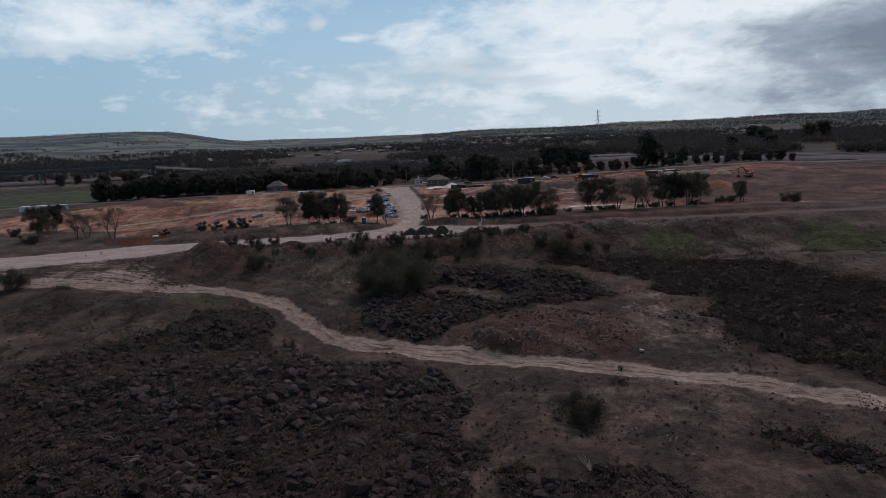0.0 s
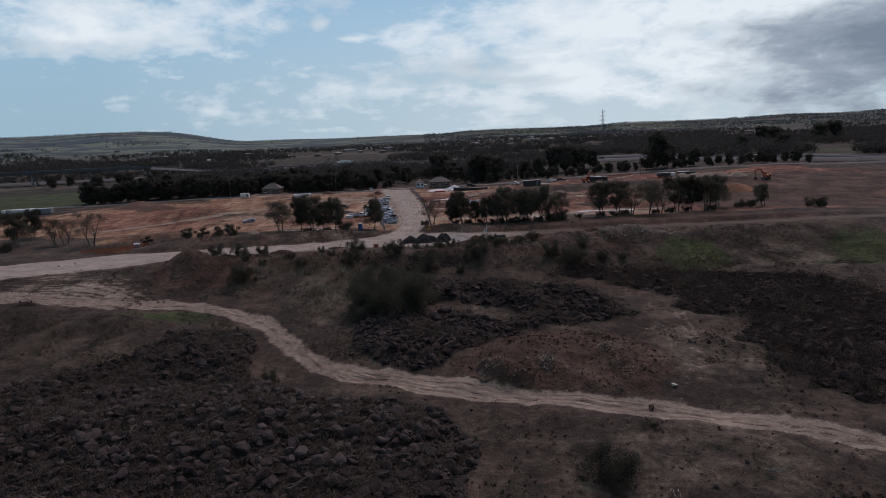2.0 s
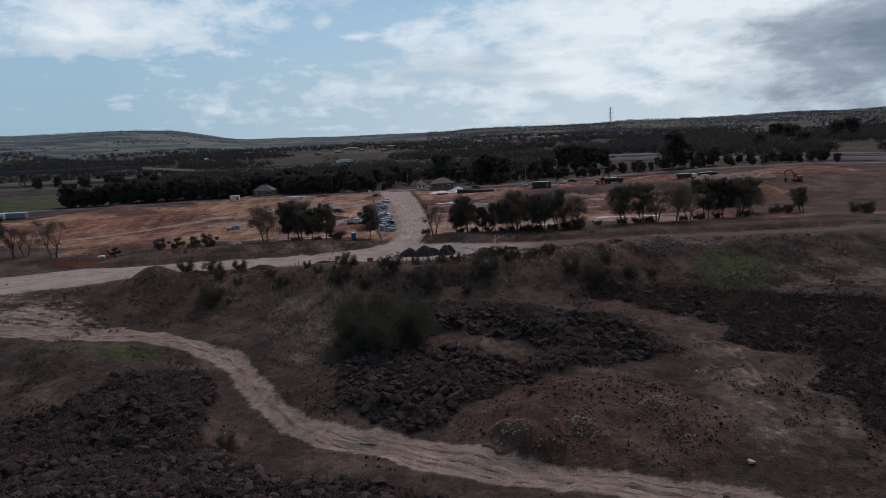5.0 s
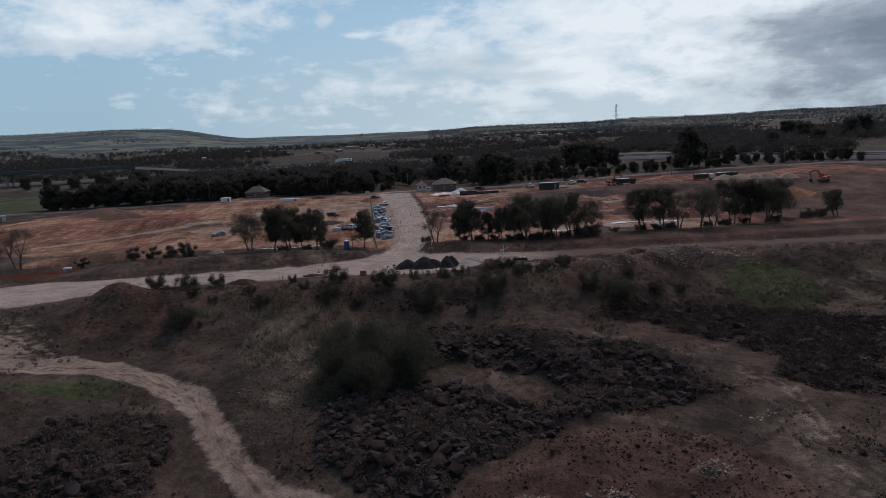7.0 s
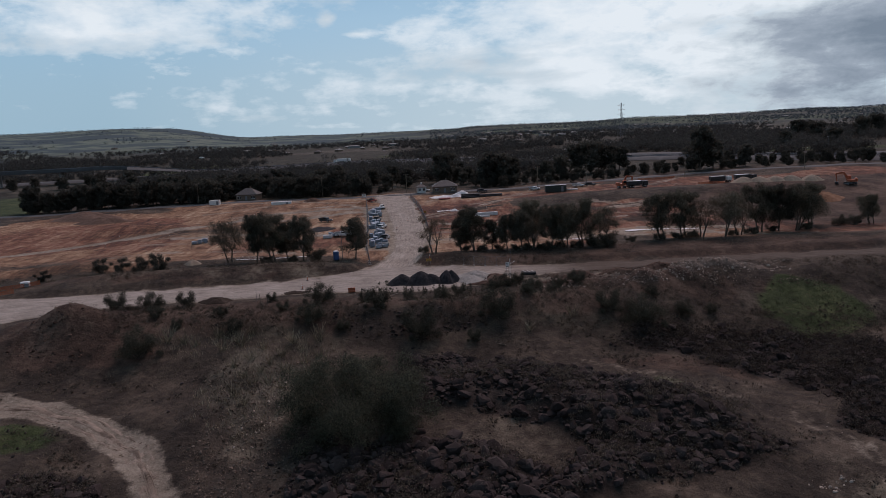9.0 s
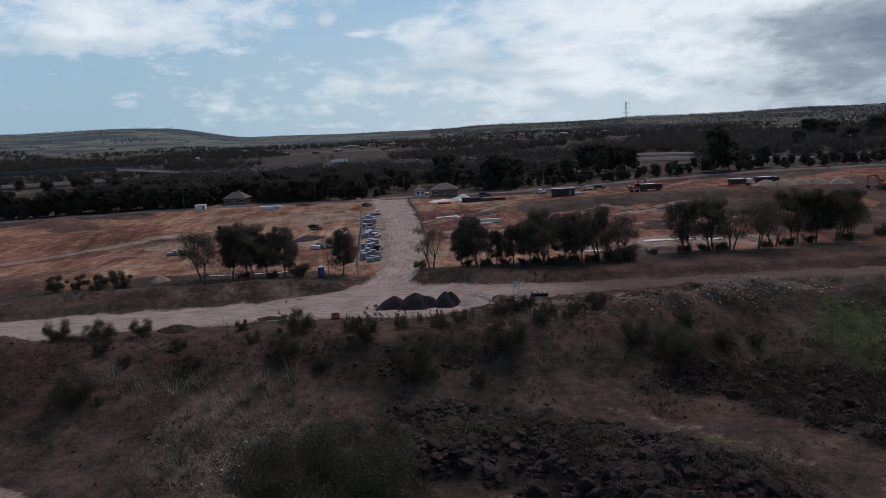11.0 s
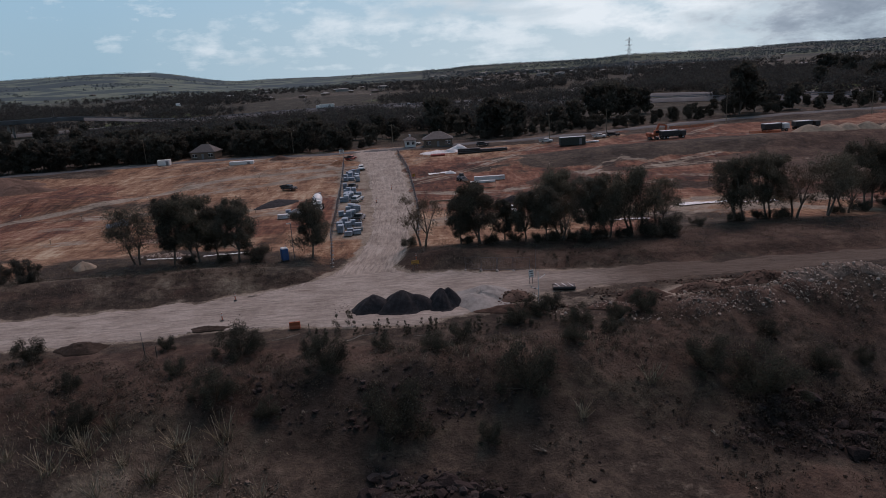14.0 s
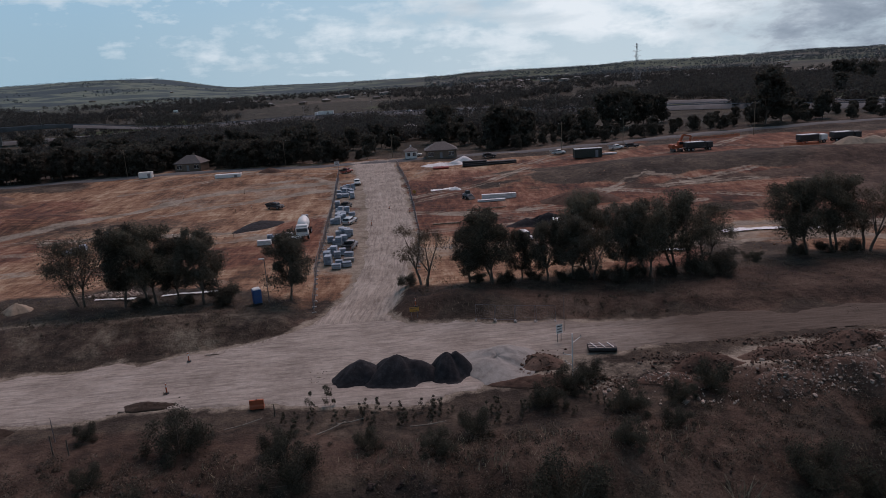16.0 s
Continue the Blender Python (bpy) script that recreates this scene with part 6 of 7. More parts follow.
for x, y, t_ in ((-74.6, 268.5, 10), (-73, 269, 4), (-76, 268, 12), (-74, 270.5, 8), (-34.6, 267.5, 0), (-35.6, 268, 15)):
    copy_thing(stacks[int(srng.integers(3))], pose(*on(x, y, 0.02), 0, 0, t_))


def board_stack(at, turn, n, long, wide, thick, mat, label, category="boards", gap=0.06):
    root = thing("board_stack", at, turn, label, category, "stacked boards and pipes")
    for sx in (-0.32, 0.32):
        part("bearer", Geo().box((sx * long, 0, 0.06), (0.12, wide, 0.12), bevel=0.01), M_TIMBER, root)
    for k in range(n):
        part("board", Geo().box((0.05 * (k % 2), 0.03 * (k % 3), 0.12 + thick * (k + 0.5) + gap * k), (long, wide, thick), bevel=0.02), mat, root)
    return root


board_stack(on(11.6, 299), 2, 3, 8.2, 1.1, 0.32, M_SHEET, "long white panels stacked on the red soil")
board_stack(on(9.6, 296.2), 4, 2, 6.5, 0.9, 0.2, M_SHEET, "low stack of long white panels on red soil")
board_stack(on(8, 288.5), 8, 1, 9.0, 0.3, 0.2, M_TIMBER, "long timber beam lying on the red soil")
board_stack(on(-1, 276), 4, 2, 6.0, 0.4, 0.12, M_TIMBER, "timber lengths lying by the fence", gap=0.02)
board_stack(on(-36, 265), 5, 3, 2.6, 1.1, 0.25, M_SHEET, "pale panels stacked beside the mixer truck")
board_stack(on(-17.8, 250.5), 0, 2, 1.8, 0.8, 0.25, M_CONC, "small stack of pale concrete slabs by the fence")
board_stack(on(50, 353), 4, 2, 6.0, 1.2, 0.2, M_SHEET, "white panels stacked beside the dark container")


def pipe_stack(at, turn, rows, radius, long, mat, label):
    root = thing("pipe_stack", at, turn, label, "pipes", "stacked boards and pipes")
    part("bearer", Geo().box((0.3 * long, 0, 0.05), (0.12, 2.4, 0.1)).box((-0.3 * long, 0, 0.05), (0.12, 2.4, 0.1)), M_TIMBER, root)
    for r in range(rows):
        for k in range(5 - r):
            y, z = (k - (4 - r) / 2) * 2.05 * radius, 0.1 + radius + r * 1.75 * radius
            part("pipe", Geo().tube((-long / 2, y, z), (long / 2, y, z), radius, sides=10), mat, root)
    return root


pipe_stack(on(8.5, 358.5), -2, 3, 0.3, 8.0, M_PIPE, "black plastic pipes stacked on bearers")
pipe_stack(on(17, 357), 2, 2, 0.28, 9.5, M_PIPE, "low stack of black plastic pipes")
pipe_stack(on(-2.5, 356.5), -2, 1, 0.3, 5.0, P_RED, "red pipes lying in a row")
heap_of("tarpaulin_mound", -2, 364, 7.5, 2.2, 1.3, M_SHEET, "pile under white plastic sheeting in front of the house", 61, category="covered pile", peaks=((0.6, 0, 1), (-0.1, 0, 0.7), (-0.6, 0, 0.5)), group="covered piles")
heap_of("tarpaulin_mound", 5, 366, 4.5, 2.5, 2.2, M_SHEET, "tall pile under white plastic sheeting", 62, category="covered pile", group="covered piles")
heap_of("tarpaulin_mound", 1.4, 313.5, 1.6, 1.2, 0.7, M_SHEET, "small white plastic bundle on red soil", 63, category="covered pile", group="covered piles")


def container(at, turn, long, wide, tall, mat, label, category="container", ribs=True):
    root = thing("container", at, turn, label, category)
    part("body", Geo().box((0, 0, tall / 2 + 0.1), (long, wide, tall), bevel=0.05), mat, root)
    if ribs:
        n = int(long / 0.5)
        for k in range(n):
            for sy in (-1, 1):
                g = Geo().box((-long / 2 + 0.3 + k * (long - 0.6) / max(1, n - 1), sy * wide / 2, tall / 2 + 0.1), (0.18, 0.06, tall - 0.3))
                part("rib", g, mat, root)
    part("roof", Geo().box((0, 0, tall + 0.13), (long + 0.06, wide + 0.06, 0.08), bevel=0.03), P_SILVER if mat is not P_WHITE else P_WHITE, root)
    part("door", Geo().box((long * 0.3, -wide / 2 - 0.03, tall * 0.45), (0.9, 0.05, tall * 0.8), bevel=0.02), P_GREY, root)
    return root


container(on(43.5, 351), 3, 8.6, 2.5, 2.7, P_GREEN, "dark green steel site container with a pale roof edge")
container(on(-73.7, 364), 6, 8.5, 2.4, 1.1, P_WHITE, "low white site trailer beside the far road", "trailer", False)
container(on(-108, 379), 4, 4.5, 2.4, 2.0, P_WHITE, "small white site shed in front of trees", "shed", False)
container(on(-203, 334), 12, 13, 4, 2.6, P_WHITE, "long white farm shed beside a green paddock", "shed", False)
container(on(-193, 337), 12, 8, 4, 2.4, P_GREY, "grey farm shed beside a green paddock", "shed", False)
container(on(-93, 214.5), 10, 1.6, 1.2, 1.0, P_WHITE, "small white plastic water tank by the orange mesh", "tank", False)
container(on(20.4, 264.5), 85, 3.4, 2.4, 2.3, P_WHITE, "white site hut half hidden behind the trees", "hut", False)


def house(at, turn, wide, deep, wall, roof, label, walls=M_BRICK, tiles=M_TILE, group="", rooms=3):
    """A single-storey house with a hipped roof."""
    root = thing("house", at, turn, label, "house", group)
    part("wall", Geo().box((0, 0, wall / 2), (wide, deep, wall)), walls, root)
    e = 0.45
    w2, d2, r2 = wide / 2 + e, deep / 2 + e, max(0.2, (wide - deep) / 2)
    pts = [(-w2, -d2, wall), (w2, -d2, wall), (w2, d2, wall), (-w2, d2, wall), (-r2, 0, wall + roof), (r2, 0, wall + roof), (-w2, -d2, wall - 0.15), (w2, -d2, wall - 0.15), (w2, d2, wall - 0.15), (-w2, d2, wall - 0.15)]
    rf = part("roof", Geo().add(pts, [(0, 1, 5, 4), (1, 2, 5), (2, 3, 4, 5), (3, 0, 4), (6, 7, 1, 0), (7, 8, 2, 1), (8, 9, 3, 2), (9, 6, 0, 3), (9, 8, 7, 6)]), tiles, root)
    part("chimney", Geo().box((r2 * 0.5, 0.8, wall + roof), (0.6, 0.6, 1.2), bevel=0.03), walls, rf)
    for k in range(rooms):
        x = -wide / 2 + wide * (k + 0.5) / rooms
        if rooms == 3 and k == 1:
            part("door", Geo().box((x, -deep / 2 - 0.02, 1.05), (0.95, 0.08, 2.1), bevel=0.02), P_GREY, root)
            continue
        w = part("window", Geo().box((x, -deep / 2 - 0.02, 1.5), (wide / rooms * 0.5, 0.06, 1.2), bevel=0.01), M_GLASS, root)
        part("frame", Geo().box((x, -deep / 2 - 0.04, 2.13), (wide / rooms * 0.55, 0.1, 0.08)).box((x, -deep / 2 - 0.05, 0.87), (wide / rooms * 0.55, 0.14, 0.08)).box((x, -deep / 2 - 0.05, 1.5), (0.06, 0.08, 1.2)), P_WHITE, w)
    return root


house(on(-2.6, 384.5), 2, 11.0, 8.0, 2.9, 2.6, "cream brick house with a dark hipped tile roof behind the site")
house(on(-13.5, 386), 8, 4.0, 4.5, 2.7, 1.3, "small white-gabled garage beside the brick house", P_WHITE, M_TILE, rooms=2)
house(on(-96, 392), -6, 10.0, 7.0, 2.8, 2.8, "old house half hidden by the tree belt", M_BRICK, M_TILE)


def pole(at, tall, label, arm=0.0, name="power_pole", mat=None, lamp=False, thick=0.14):
    root = thing(name, at, 0, label, "pole", "poles")
    part("post", Geo().tube((0, 0, -0.2), (0, 0, tall), thick if not lamp else 0.07, thick * 0.65 if not lamp else 0.05), mat or M_TIMBER, root)
    if arm:
        part("crossarm", Geo().box((0, 0, tall - 0.5), (arm, 0.1, 0.12), bevel=0.01), mat or M_TIMBER, root)
        for sx in (-0.45, 0, 0.45):
            part("insulator", Geo().tube((sx * arm, 0, tall - 0.45), (sx * arm, 0, tall - 0.22), 0.05), P_WHITE, root)
    if lamp:
        part("lamp_head", Geo().box((-0.35, 0, tall), (0.8, 0.22, 0.14), bevel=0.04), P_WHITE, root)
    return root


for x, y, h in ((38.5, 369, 10), (102.5, 368, 11), (-20.5, 389, 9), (-118, 386, 10), (-60, 388, 9.5), (15, 400, 9), (150, 360, 10), (62, 380, 9)):
    pole(on(x, y), h, "weathered timber power pole with a crossarm", 2.2)
pole(on(-26.0, 229.2), 6.2, "slim site lamp post with a pale head", 0, "lamp_post", M_STEEL, True)
pole(on(-36.8, 194.5), 2.4, "thin steel post at the road edge", 0, "marker_post", M_STEEL, False, 0.035)
pole(on(12.6, 214.6), 4.2, "thin steel post beside the gate", 0, "marker_post", M_STEEL, False, 0.035)


def bollard(at, label):
    root = thing("traffic_bollard", at, 0, label, "traffic bollard", "traffic bollards")
    part("base", Geo().tube((0, 0, 0), (0, 0, 0.1), 0.26, 0.22, 12), P_DARK, root)
    part("post", Geo().tube((0, 0, 0.08), (0, 0, 1.1), 0.07, 0.05, 10), P_ORANGE, root)
    part("reflective_band", Geo().tube((0, 0, 0.72), (0, 0, 0.92), 0.064, 0.062, 10), P_WHITE, root)
    part("cap", Geo().tube((0, 0, 1.1), (0, 0, 1.16), 0.06, 0.03, 10), P_WHITE, root)


for x, y in ((-30.8, 211.3), (-30.1, 203.2), (-16.9, 279), (-14.5, 296), (-5.2, 222.4), (-9.3, 289)):
    bollard(on(x, y, 0.1), "orange traffic bollard with a white band beside the road")


def sign(at, turn, wide, tall, up, mat, label, bars, barmat):
    root = thing("sign", at, turn, label, "sign", "site signs")
    part("post", Geo().tube((-wide * 0.3, 0.03, 0), (-wide * 0.3, 0.03, up + tall), 0.035).tube((wide * 0.3, 0.03, 0), (wide * 0.3, 0.03, up + tall), 0.035), M_STEEL, root)
    b = part("board", Geo().box((0, 0, up + tall / 2), (wide, 0.03, tall), bevel=0.01), mat, root)
    for k in range(bars):
        part("lettering", Geo().box((0, -0.02, up + tall * (0.8 - 0.6 * k / max(1, bars - 1))), (wide * (0.8 - 0.15 * (k % 2)), 0.008, tall * 0.1)), barmat, b, "unreadable bar of lettering")


sign(on(-5.3, 220.6, 0.0), 8, 1.2, 0.6, 0.9, P_YELLOW, "yellow warning sign on two posts by the junction", 2, P_DARK)
sign(on(11.5, 211.3), 25, 0.8, 1.1, 1.0, P_WHITE, "white site notice board on two posts", 3, P_DARK)
sign(on(-39, 375), 4, 1.8, 1.3, 0.9, P_WHITE, "white site sign at the far road", 3, P_DARK)
sign(on(-9.2, 311), 0, 0.8, 0.8, 0.6, P_YELLOW, "small yellow sign on the side road fence", 2, P_DARK)


def barrier(at, turn):
    root = thing("road_barrier", at, turn, "orange plastic road barrier at the apron edge", "barrier")
    part("body", Geo().prism([(-0.28, 0), (0.28, 0), (0.24, 0.25), (0.12, 0.4), (0.1, 0.85), (-0.1, 0.85), (-0.12, 0.4), (-0.24, 0.25)], 1.35, Matrix.Rotation(radians(90), 4, "Z")), P_ORANGE, root)
    part("filler_cap", Geo().tube((0, 0, 0.85), (0, 0, 0.92), 0.07), P_DARK, root)


barrier(on(-19.6, 198.9, 0.1), 8)


def standpipe(at):
    root = thing("irrigation_standpipe", at, 0, "white branched water standpipe by the road", "pipe")
    part("riser", Geo().tube((0, 0, 0), (0, 0, 4.6), 0.05), P_WHITE, root)
    for h, a, l in ((3.6, 35, 1.2), (2.3, 200, 1.0), (1.2, 160, 0.7), (0.5, 20, 0.6)):
        x, y = l * math.cos(radians(a)), l * math.sin(radians(a))
        br = part("branch", Geo().tube((0, 0, h), (x, y, h + 0.35), 0.035), P_WHITE, root)
        part("nozzle", Geo().tube((x, y, h + 0.35), (x, y, h + 0.55), 0.05, 0.03), P_GREY, br)


standpipe(on(11.3, 202.2))


def bundle(at, turn):
    root = thing("pipe_bundle", at, turn, "black plastic bundle tied with pale straps by the road", "bundle")
    for k in range(4):
        part("roll", Geo().tube((-1.5, 0.35 * k - 0.5, 0.3 + 0.06 * (k % 2)), (1.5, 0.35 * k - 0.5, 0.28), 0.28, sides=10), M_PIPE, root)
    for x in (-0.9, 0.0, 0.9):
        part("strap", Geo().box((x, 0.02, 0.62), (0.09, 1.5, 0.04), turn=20, bevel=0.01), P_WHITE, root)


bundle(on(15.6, 208.2, 0.05), -4)


def puddle(x, y, rx, ry, turn, seed, label, lift=0.06):
    """A flat pool with an uneven shore, lying in a hollow."""
    n, r = 40, np.random.default_rng(seed)
    a = np.linspace(0, 2 * math.pi, n, endpoint=False)
    q = 1 + 0.18 * np.sin(2 * a + r.uniform(0, 6)) + 0.14 * np.sin(5 * a + r.uniform(0, 6)) + 0.08 * np.sin(9 * a + r.uniform(0, 6))
    c, s = math.cos(radians(turn)), math.sin(radians(turn))
    px, py = rx * q * np.cos(a), ry * q * np.sin(a)
    gx, gy = x + px * c - py * s, y + px * s + py * c
    z = float(np.max(height(gx, gy))) + lift
    me = bpy.data.meshes.new("puddle")
    me.from_pydata([(u, v, z) for u, v in zip(gx, gy)], [], [tuple(range(n))])
    me.materials.append(M_WATER)
    return tagged(new("puddle", me), label, "puddle", "puddles", "structure")


puddle(-13.6, 116.4, 2.8, 0.36, -27, 6, "narrow puddle in a wheel rut of the track", 0.04)
puddle(-12.0, 117.2, 2.6, 0.30, -27, 7, "narrow puddle in a wheel rut of the track", 0.04)


def sheeting(x, y, long, wide, turn, seed):
    """Crumpled plastic sheet laid on the ground."""
    r = np.random.default_rng(seed)
    n, m = 40, 7
    u, v = np.meshgrid(np.linspace(-0.5, 0.5, n), np.linspace(-0.5, 0.5, m))
    c, d = math.cos(radians(turn)), math.sin(radians(turn))
    px = long * u
    py = wide * v * (1 + 0.35 * vnoise(px + x, px * 0, 1.7, seed)) + 0.3 * vnoise(px + x, px * 0, 4.0, seed + 1)
    gx, gy = x + px * c - py * d, y + px * d + py * c
    gz = height(gx, gy) + 0.12 + 0.12 * np.abs(vnoise(gx * 1.0, gy * 1.0, 0.6, seed + 2)) + 0.05 * r.uniform(size=px.shape)
    i = (np.arange(m - 1)[:, None] * n + np.arange(n - 1)).ravel()
    ob = new("plastic_sheet", quick("plastic_sheet", np.stack([gx.ravel() - x, gy.ravel() - y, gz.ravel()], 1), np.stack([i, i + 1, i + n + 1, i + n], 1), M_SHEET))
    ob.location = (x, y, 0)
    tagged(ob, "crumpled white plastic sheeting laid on worked soil", "sheeting", "plastic sheeting")


for k, (x, y, long, wide, turn) in enumerate(((54, 256.5, 12, 1.7, -6), (64, 254.5, 7, 1.2, -4), (33, 246, 11, 0.9, -3), (-39, 235.5, 9, 0.9, 3), (-50, 234, 6, 0.8, 3), (-1.5, 314.5, 7, 2.4, 8))):
    sheeting(x, y, long, wide, turn, 130 + k)


def safety_mesh(pts):
    """Orange mesh slung between star pickets."""
    root = thing("safety_mesh", on(*pts[0]), 0, "sagging orange safety mesh on steel pickets by the road", "barrier mesh")
    o = Vector(on(*pts[0]))
    for (ax, ay), (bx, by) in zip(pts, pts[1:]):
        a, b = Vector(on(ax, ay)) - o, Vector(on(bx, by)) - o
        part("picket", Geo().tube(a, a + Vector((0, 0, 1.2)), 0.03, sides=5), P_DARK, root)
        g, n = Geo(), 8
        for k in range(n):
            p_, q_ = a.lerp(b, k / n), a.lerp(b, (k + 1) / n)
            s0, s1 = 0.16 * math.sin(math.pi * k / n), 0.16 * math.sin(math.pi * (k + 1) / n)
            for j in range(5):
                z0 = 0.1 + 0.2 * j
                g.add([p_ + Vector((0, 0.02, z0 - s0 * j / 4)), q_ + Vector((0, 0.02, z0 - s1 * j / 4)), q_ + Vector((0, 0.02, z0 + 0.12 - s1 * j / 4)), p_ + Vector((0, 0.02, z0 + 0.12 - s0 * j / 4))], [(0, 1, 2, 3)])
        part("mesh", g, M_MESH, root)


safety_mesh([(-108, 211), (-104, 212.5), (-99, 213.5), (-95, 213), (-90, 215)])
safety_mesh([(-102, 208), (-97, 207), (-92, 209)])
safety_mesh([(96, 334), (102, 333.5), (106, 334)])
safety_mesh([(82, 368), (90, 369), (98, 368)])


def survey_pegs():
    r = np.random.default_rng(3)
    first_ = None
    for k in range(26):
        x, y = (r.uniform(-110, -35), r.uniform(245, 350)) if k < 20 else (r.uniform(0, 60), r.uniform(262, 320))
        if first_ is None:
            first_ = thing("survey_peg", on(x, y), 0, "pale timber survey peg driven into the soil", "peg", "survey pegs")
            part("stake", Geo().box((0, 0, 0.5), (0.08, 0.08, 1.1), bevel=0.01), M_TIMBER, first_)
            part("painted_top", Geo().box((0, 0, 1.06), (0.09, 0.09, 0.14)), P_WHITE, first_)
        else:
            copy_thing(first_, pose(*on(x, y), r.uniform(-6, 6), 0, r.uniform(0, 90)))


survey_pegs()

# ---- distance ----
FREEWAY = [(420, 250), (300, 335), (183, 429), (120, 505), (75, 570), (25, 648), (-40, 695), (-105, 712), (-170, 690), (-230, 640), (-290, 597), (-360, 583), (-480, 575), (-800, 560)]


def strip(name, pts, half, mat, lift, label, level=None, n=60):
    """A smooth road strip laid along a bent line."""
    run = [0.0]
    for a, b in zip(pts, pts[1:]):
        run.append(run[-1] + math.hypot(b[0] - a[0], b[1] - a[1]))
    s = np.linspace(0, run[-1], n)
    x, y = np.interp(s, run, [p_[0] for p_ in pts]), np.interp(s, run, [p_[1] for p_ in pts])
    for _ in range(3):
        x[1:-1], y[1:-1] = (x[:-2] + 2 * x[1:-1] + x[2:]) / 4, (y[:-2] + 2 * y[1:-1] + y[2:]) / 4
    dx, dy = np.gradient(x), np.gradient(y)
    k = np.hypot(dx, dy)
    nx, ny = -dy / k, dx / k
    z = (height(x, y) if level is None else level(x, y)) + lift
    offs = (-half - 3, -half, half, half + 3)
    v = np.concatenate([np.stack([x + o * nx, y + o * ny, z - (1.8 if abs(o) > half else 0)], 1) for o in offs])
    i = np.arange(n - 1)
    f = np.concatenate([np.stack([i + q * n, i + 1 + q * n, i + 1 + (q + 1) * n, i + (q + 1) * n], 1) for q in range(3)])
    tagged(new(name, quick(name, v, f, mat, True)), label, "road", kind="structure")
    return x, y, z, nx, ny


def freeway_level(x, y):
    return height(x, y) + 1.6 + 9.5 * sst(-190, -280, x)


fx, fy, fz, fnx, fny = strip("freeway", FREEWAY, 6, M_ASPHALT, 0.2, "grey two-lane freeway carriageway across the plain", freeway_level, 160)
strip("freeway_far_side", [(p_[0] + 26, p_[1] + 30) for p_ in FREEWAY], 6, M_ASPHALT, 1.4, "grey far freeway carriageway", None, 120)
strip("far_road", BACK, 3.2, M_ASPHALT, 0.12, "narrow sealed road behind the building site", None, 120)


def guard_rail():
    root = thing("guard_rail", (0, 0, 0), 0, "pale steel guard rail along the freeway", "guard rail")
    for side in (-8.3, 8.3):
        x, y = fx + side * fnx, fy + side * fny
        n = len(x)
        v = np.concatenate([np.stack([x, y, fz + 0.45], 1), np.stack([x, y, fz + 0.85], 1), np.stack([x + 0.15 * fnx, y + 0.15 * fny, fz + 0.85], 1), np.stack([x + 0.15 * fnx, y + 0.15 * fny, fz + 0.45], 1)])
        i = np.arange(n - 1)
        f = np.concatenate([np.stack([i + q * n, i + 1 + q * n, i + 1 + ((q + 1) % 4) * n, i + ((q + 1) % 4) * n], 1) for q in range(4)])
        part("rail", quick("rail", v, f, M_STEEL), M_STEEL, root)


guard_rail()


def bridge():
    root = thing("bridge", (0, 0, 0), 0, "concrete freeway bridge with tall piers on the plain", "bridge")
    sel = np.nonzero(fx < -255)[0]
    g, pts, fs = Geo(), [], []
    for j, k in enumerate(sel):
        for o, h in ((-9.2, -1.6), (-9.2, 0.9), (-8.9, 0.9), (-8.9, -0.2), (8.9, -0.2), (8.9, 0.9), (9.2, 0.9), (9.2, -1.6)):
            pts.append((fx[k] + o * fnx[k], fy[k] + o * fny[k], fz[k] + h))
        if j:
            fs += [(8 * j - 8 + i, 8 * j - 8 + (i + 1) % 8, 8 * j + (i + 1) % 8, 8 * j + i) for i in range(8)]
    g.add(pts, fs)
    # dark asphalt grey on the concrete deck stands in for its shaded side
    part("deck", g, M_ASPHALT, root)
    for k in sel[::5]:
        for o in (-5, 5):
            x, y = fx[k] + o * fnx[k], fy[k] + o * fny[k]
            part("pier", Geo().tube((x, y, float(height(x, y)) - 1), (x, y, fz[k] - 1.4), 0.9, sides=10), M_CONC, root)
        part("headstock", Geo().box((fx[k], fy[k], fz[k] - 1.9), (3.0, 15, 0.9), math.degrees(math.atan2(fny[k], fnx[k])) - 90, 0.1), M_CONC, root)


bridge()


def semi(at, turn, label, mat):
    root = thing("semi_trailer_truck", at, turn, label, "truck", "freeway traffic")
    part("trailer", Geo().box((0, 1.5, 2.5), (2.5, 12.5, 2.8), bevel=0.08), mat, root)
    part("chassis", Geo().box((0, 0.5, 0.9), (1.6, 15, 0.35), bevel=0.04), P_DARK, root)
    cab = part("cab", Geo().box((0, -6.6, 2.0), (2.4, 2.4, 2.4), bevel=0.2), mat, root)
    part("windscreen", Geo().box((0, -7.82, 2.5), (2.0, 0.05, 0.8), bevel=0.02), M_GLASS, cab)
    wheel_parts(root, ((-1.1, -6.4), (1.1, -6.4), (-1.1, -3.5), (1.1, -3.5), (-1.1, 5.5), (1.1, 5.5), (-1.1, 6.7), (1.1, 6.7)), 0.5, 0.35)


def heading(k):
    return math.degrees(math.atan2(fny[k], fnx[k]))


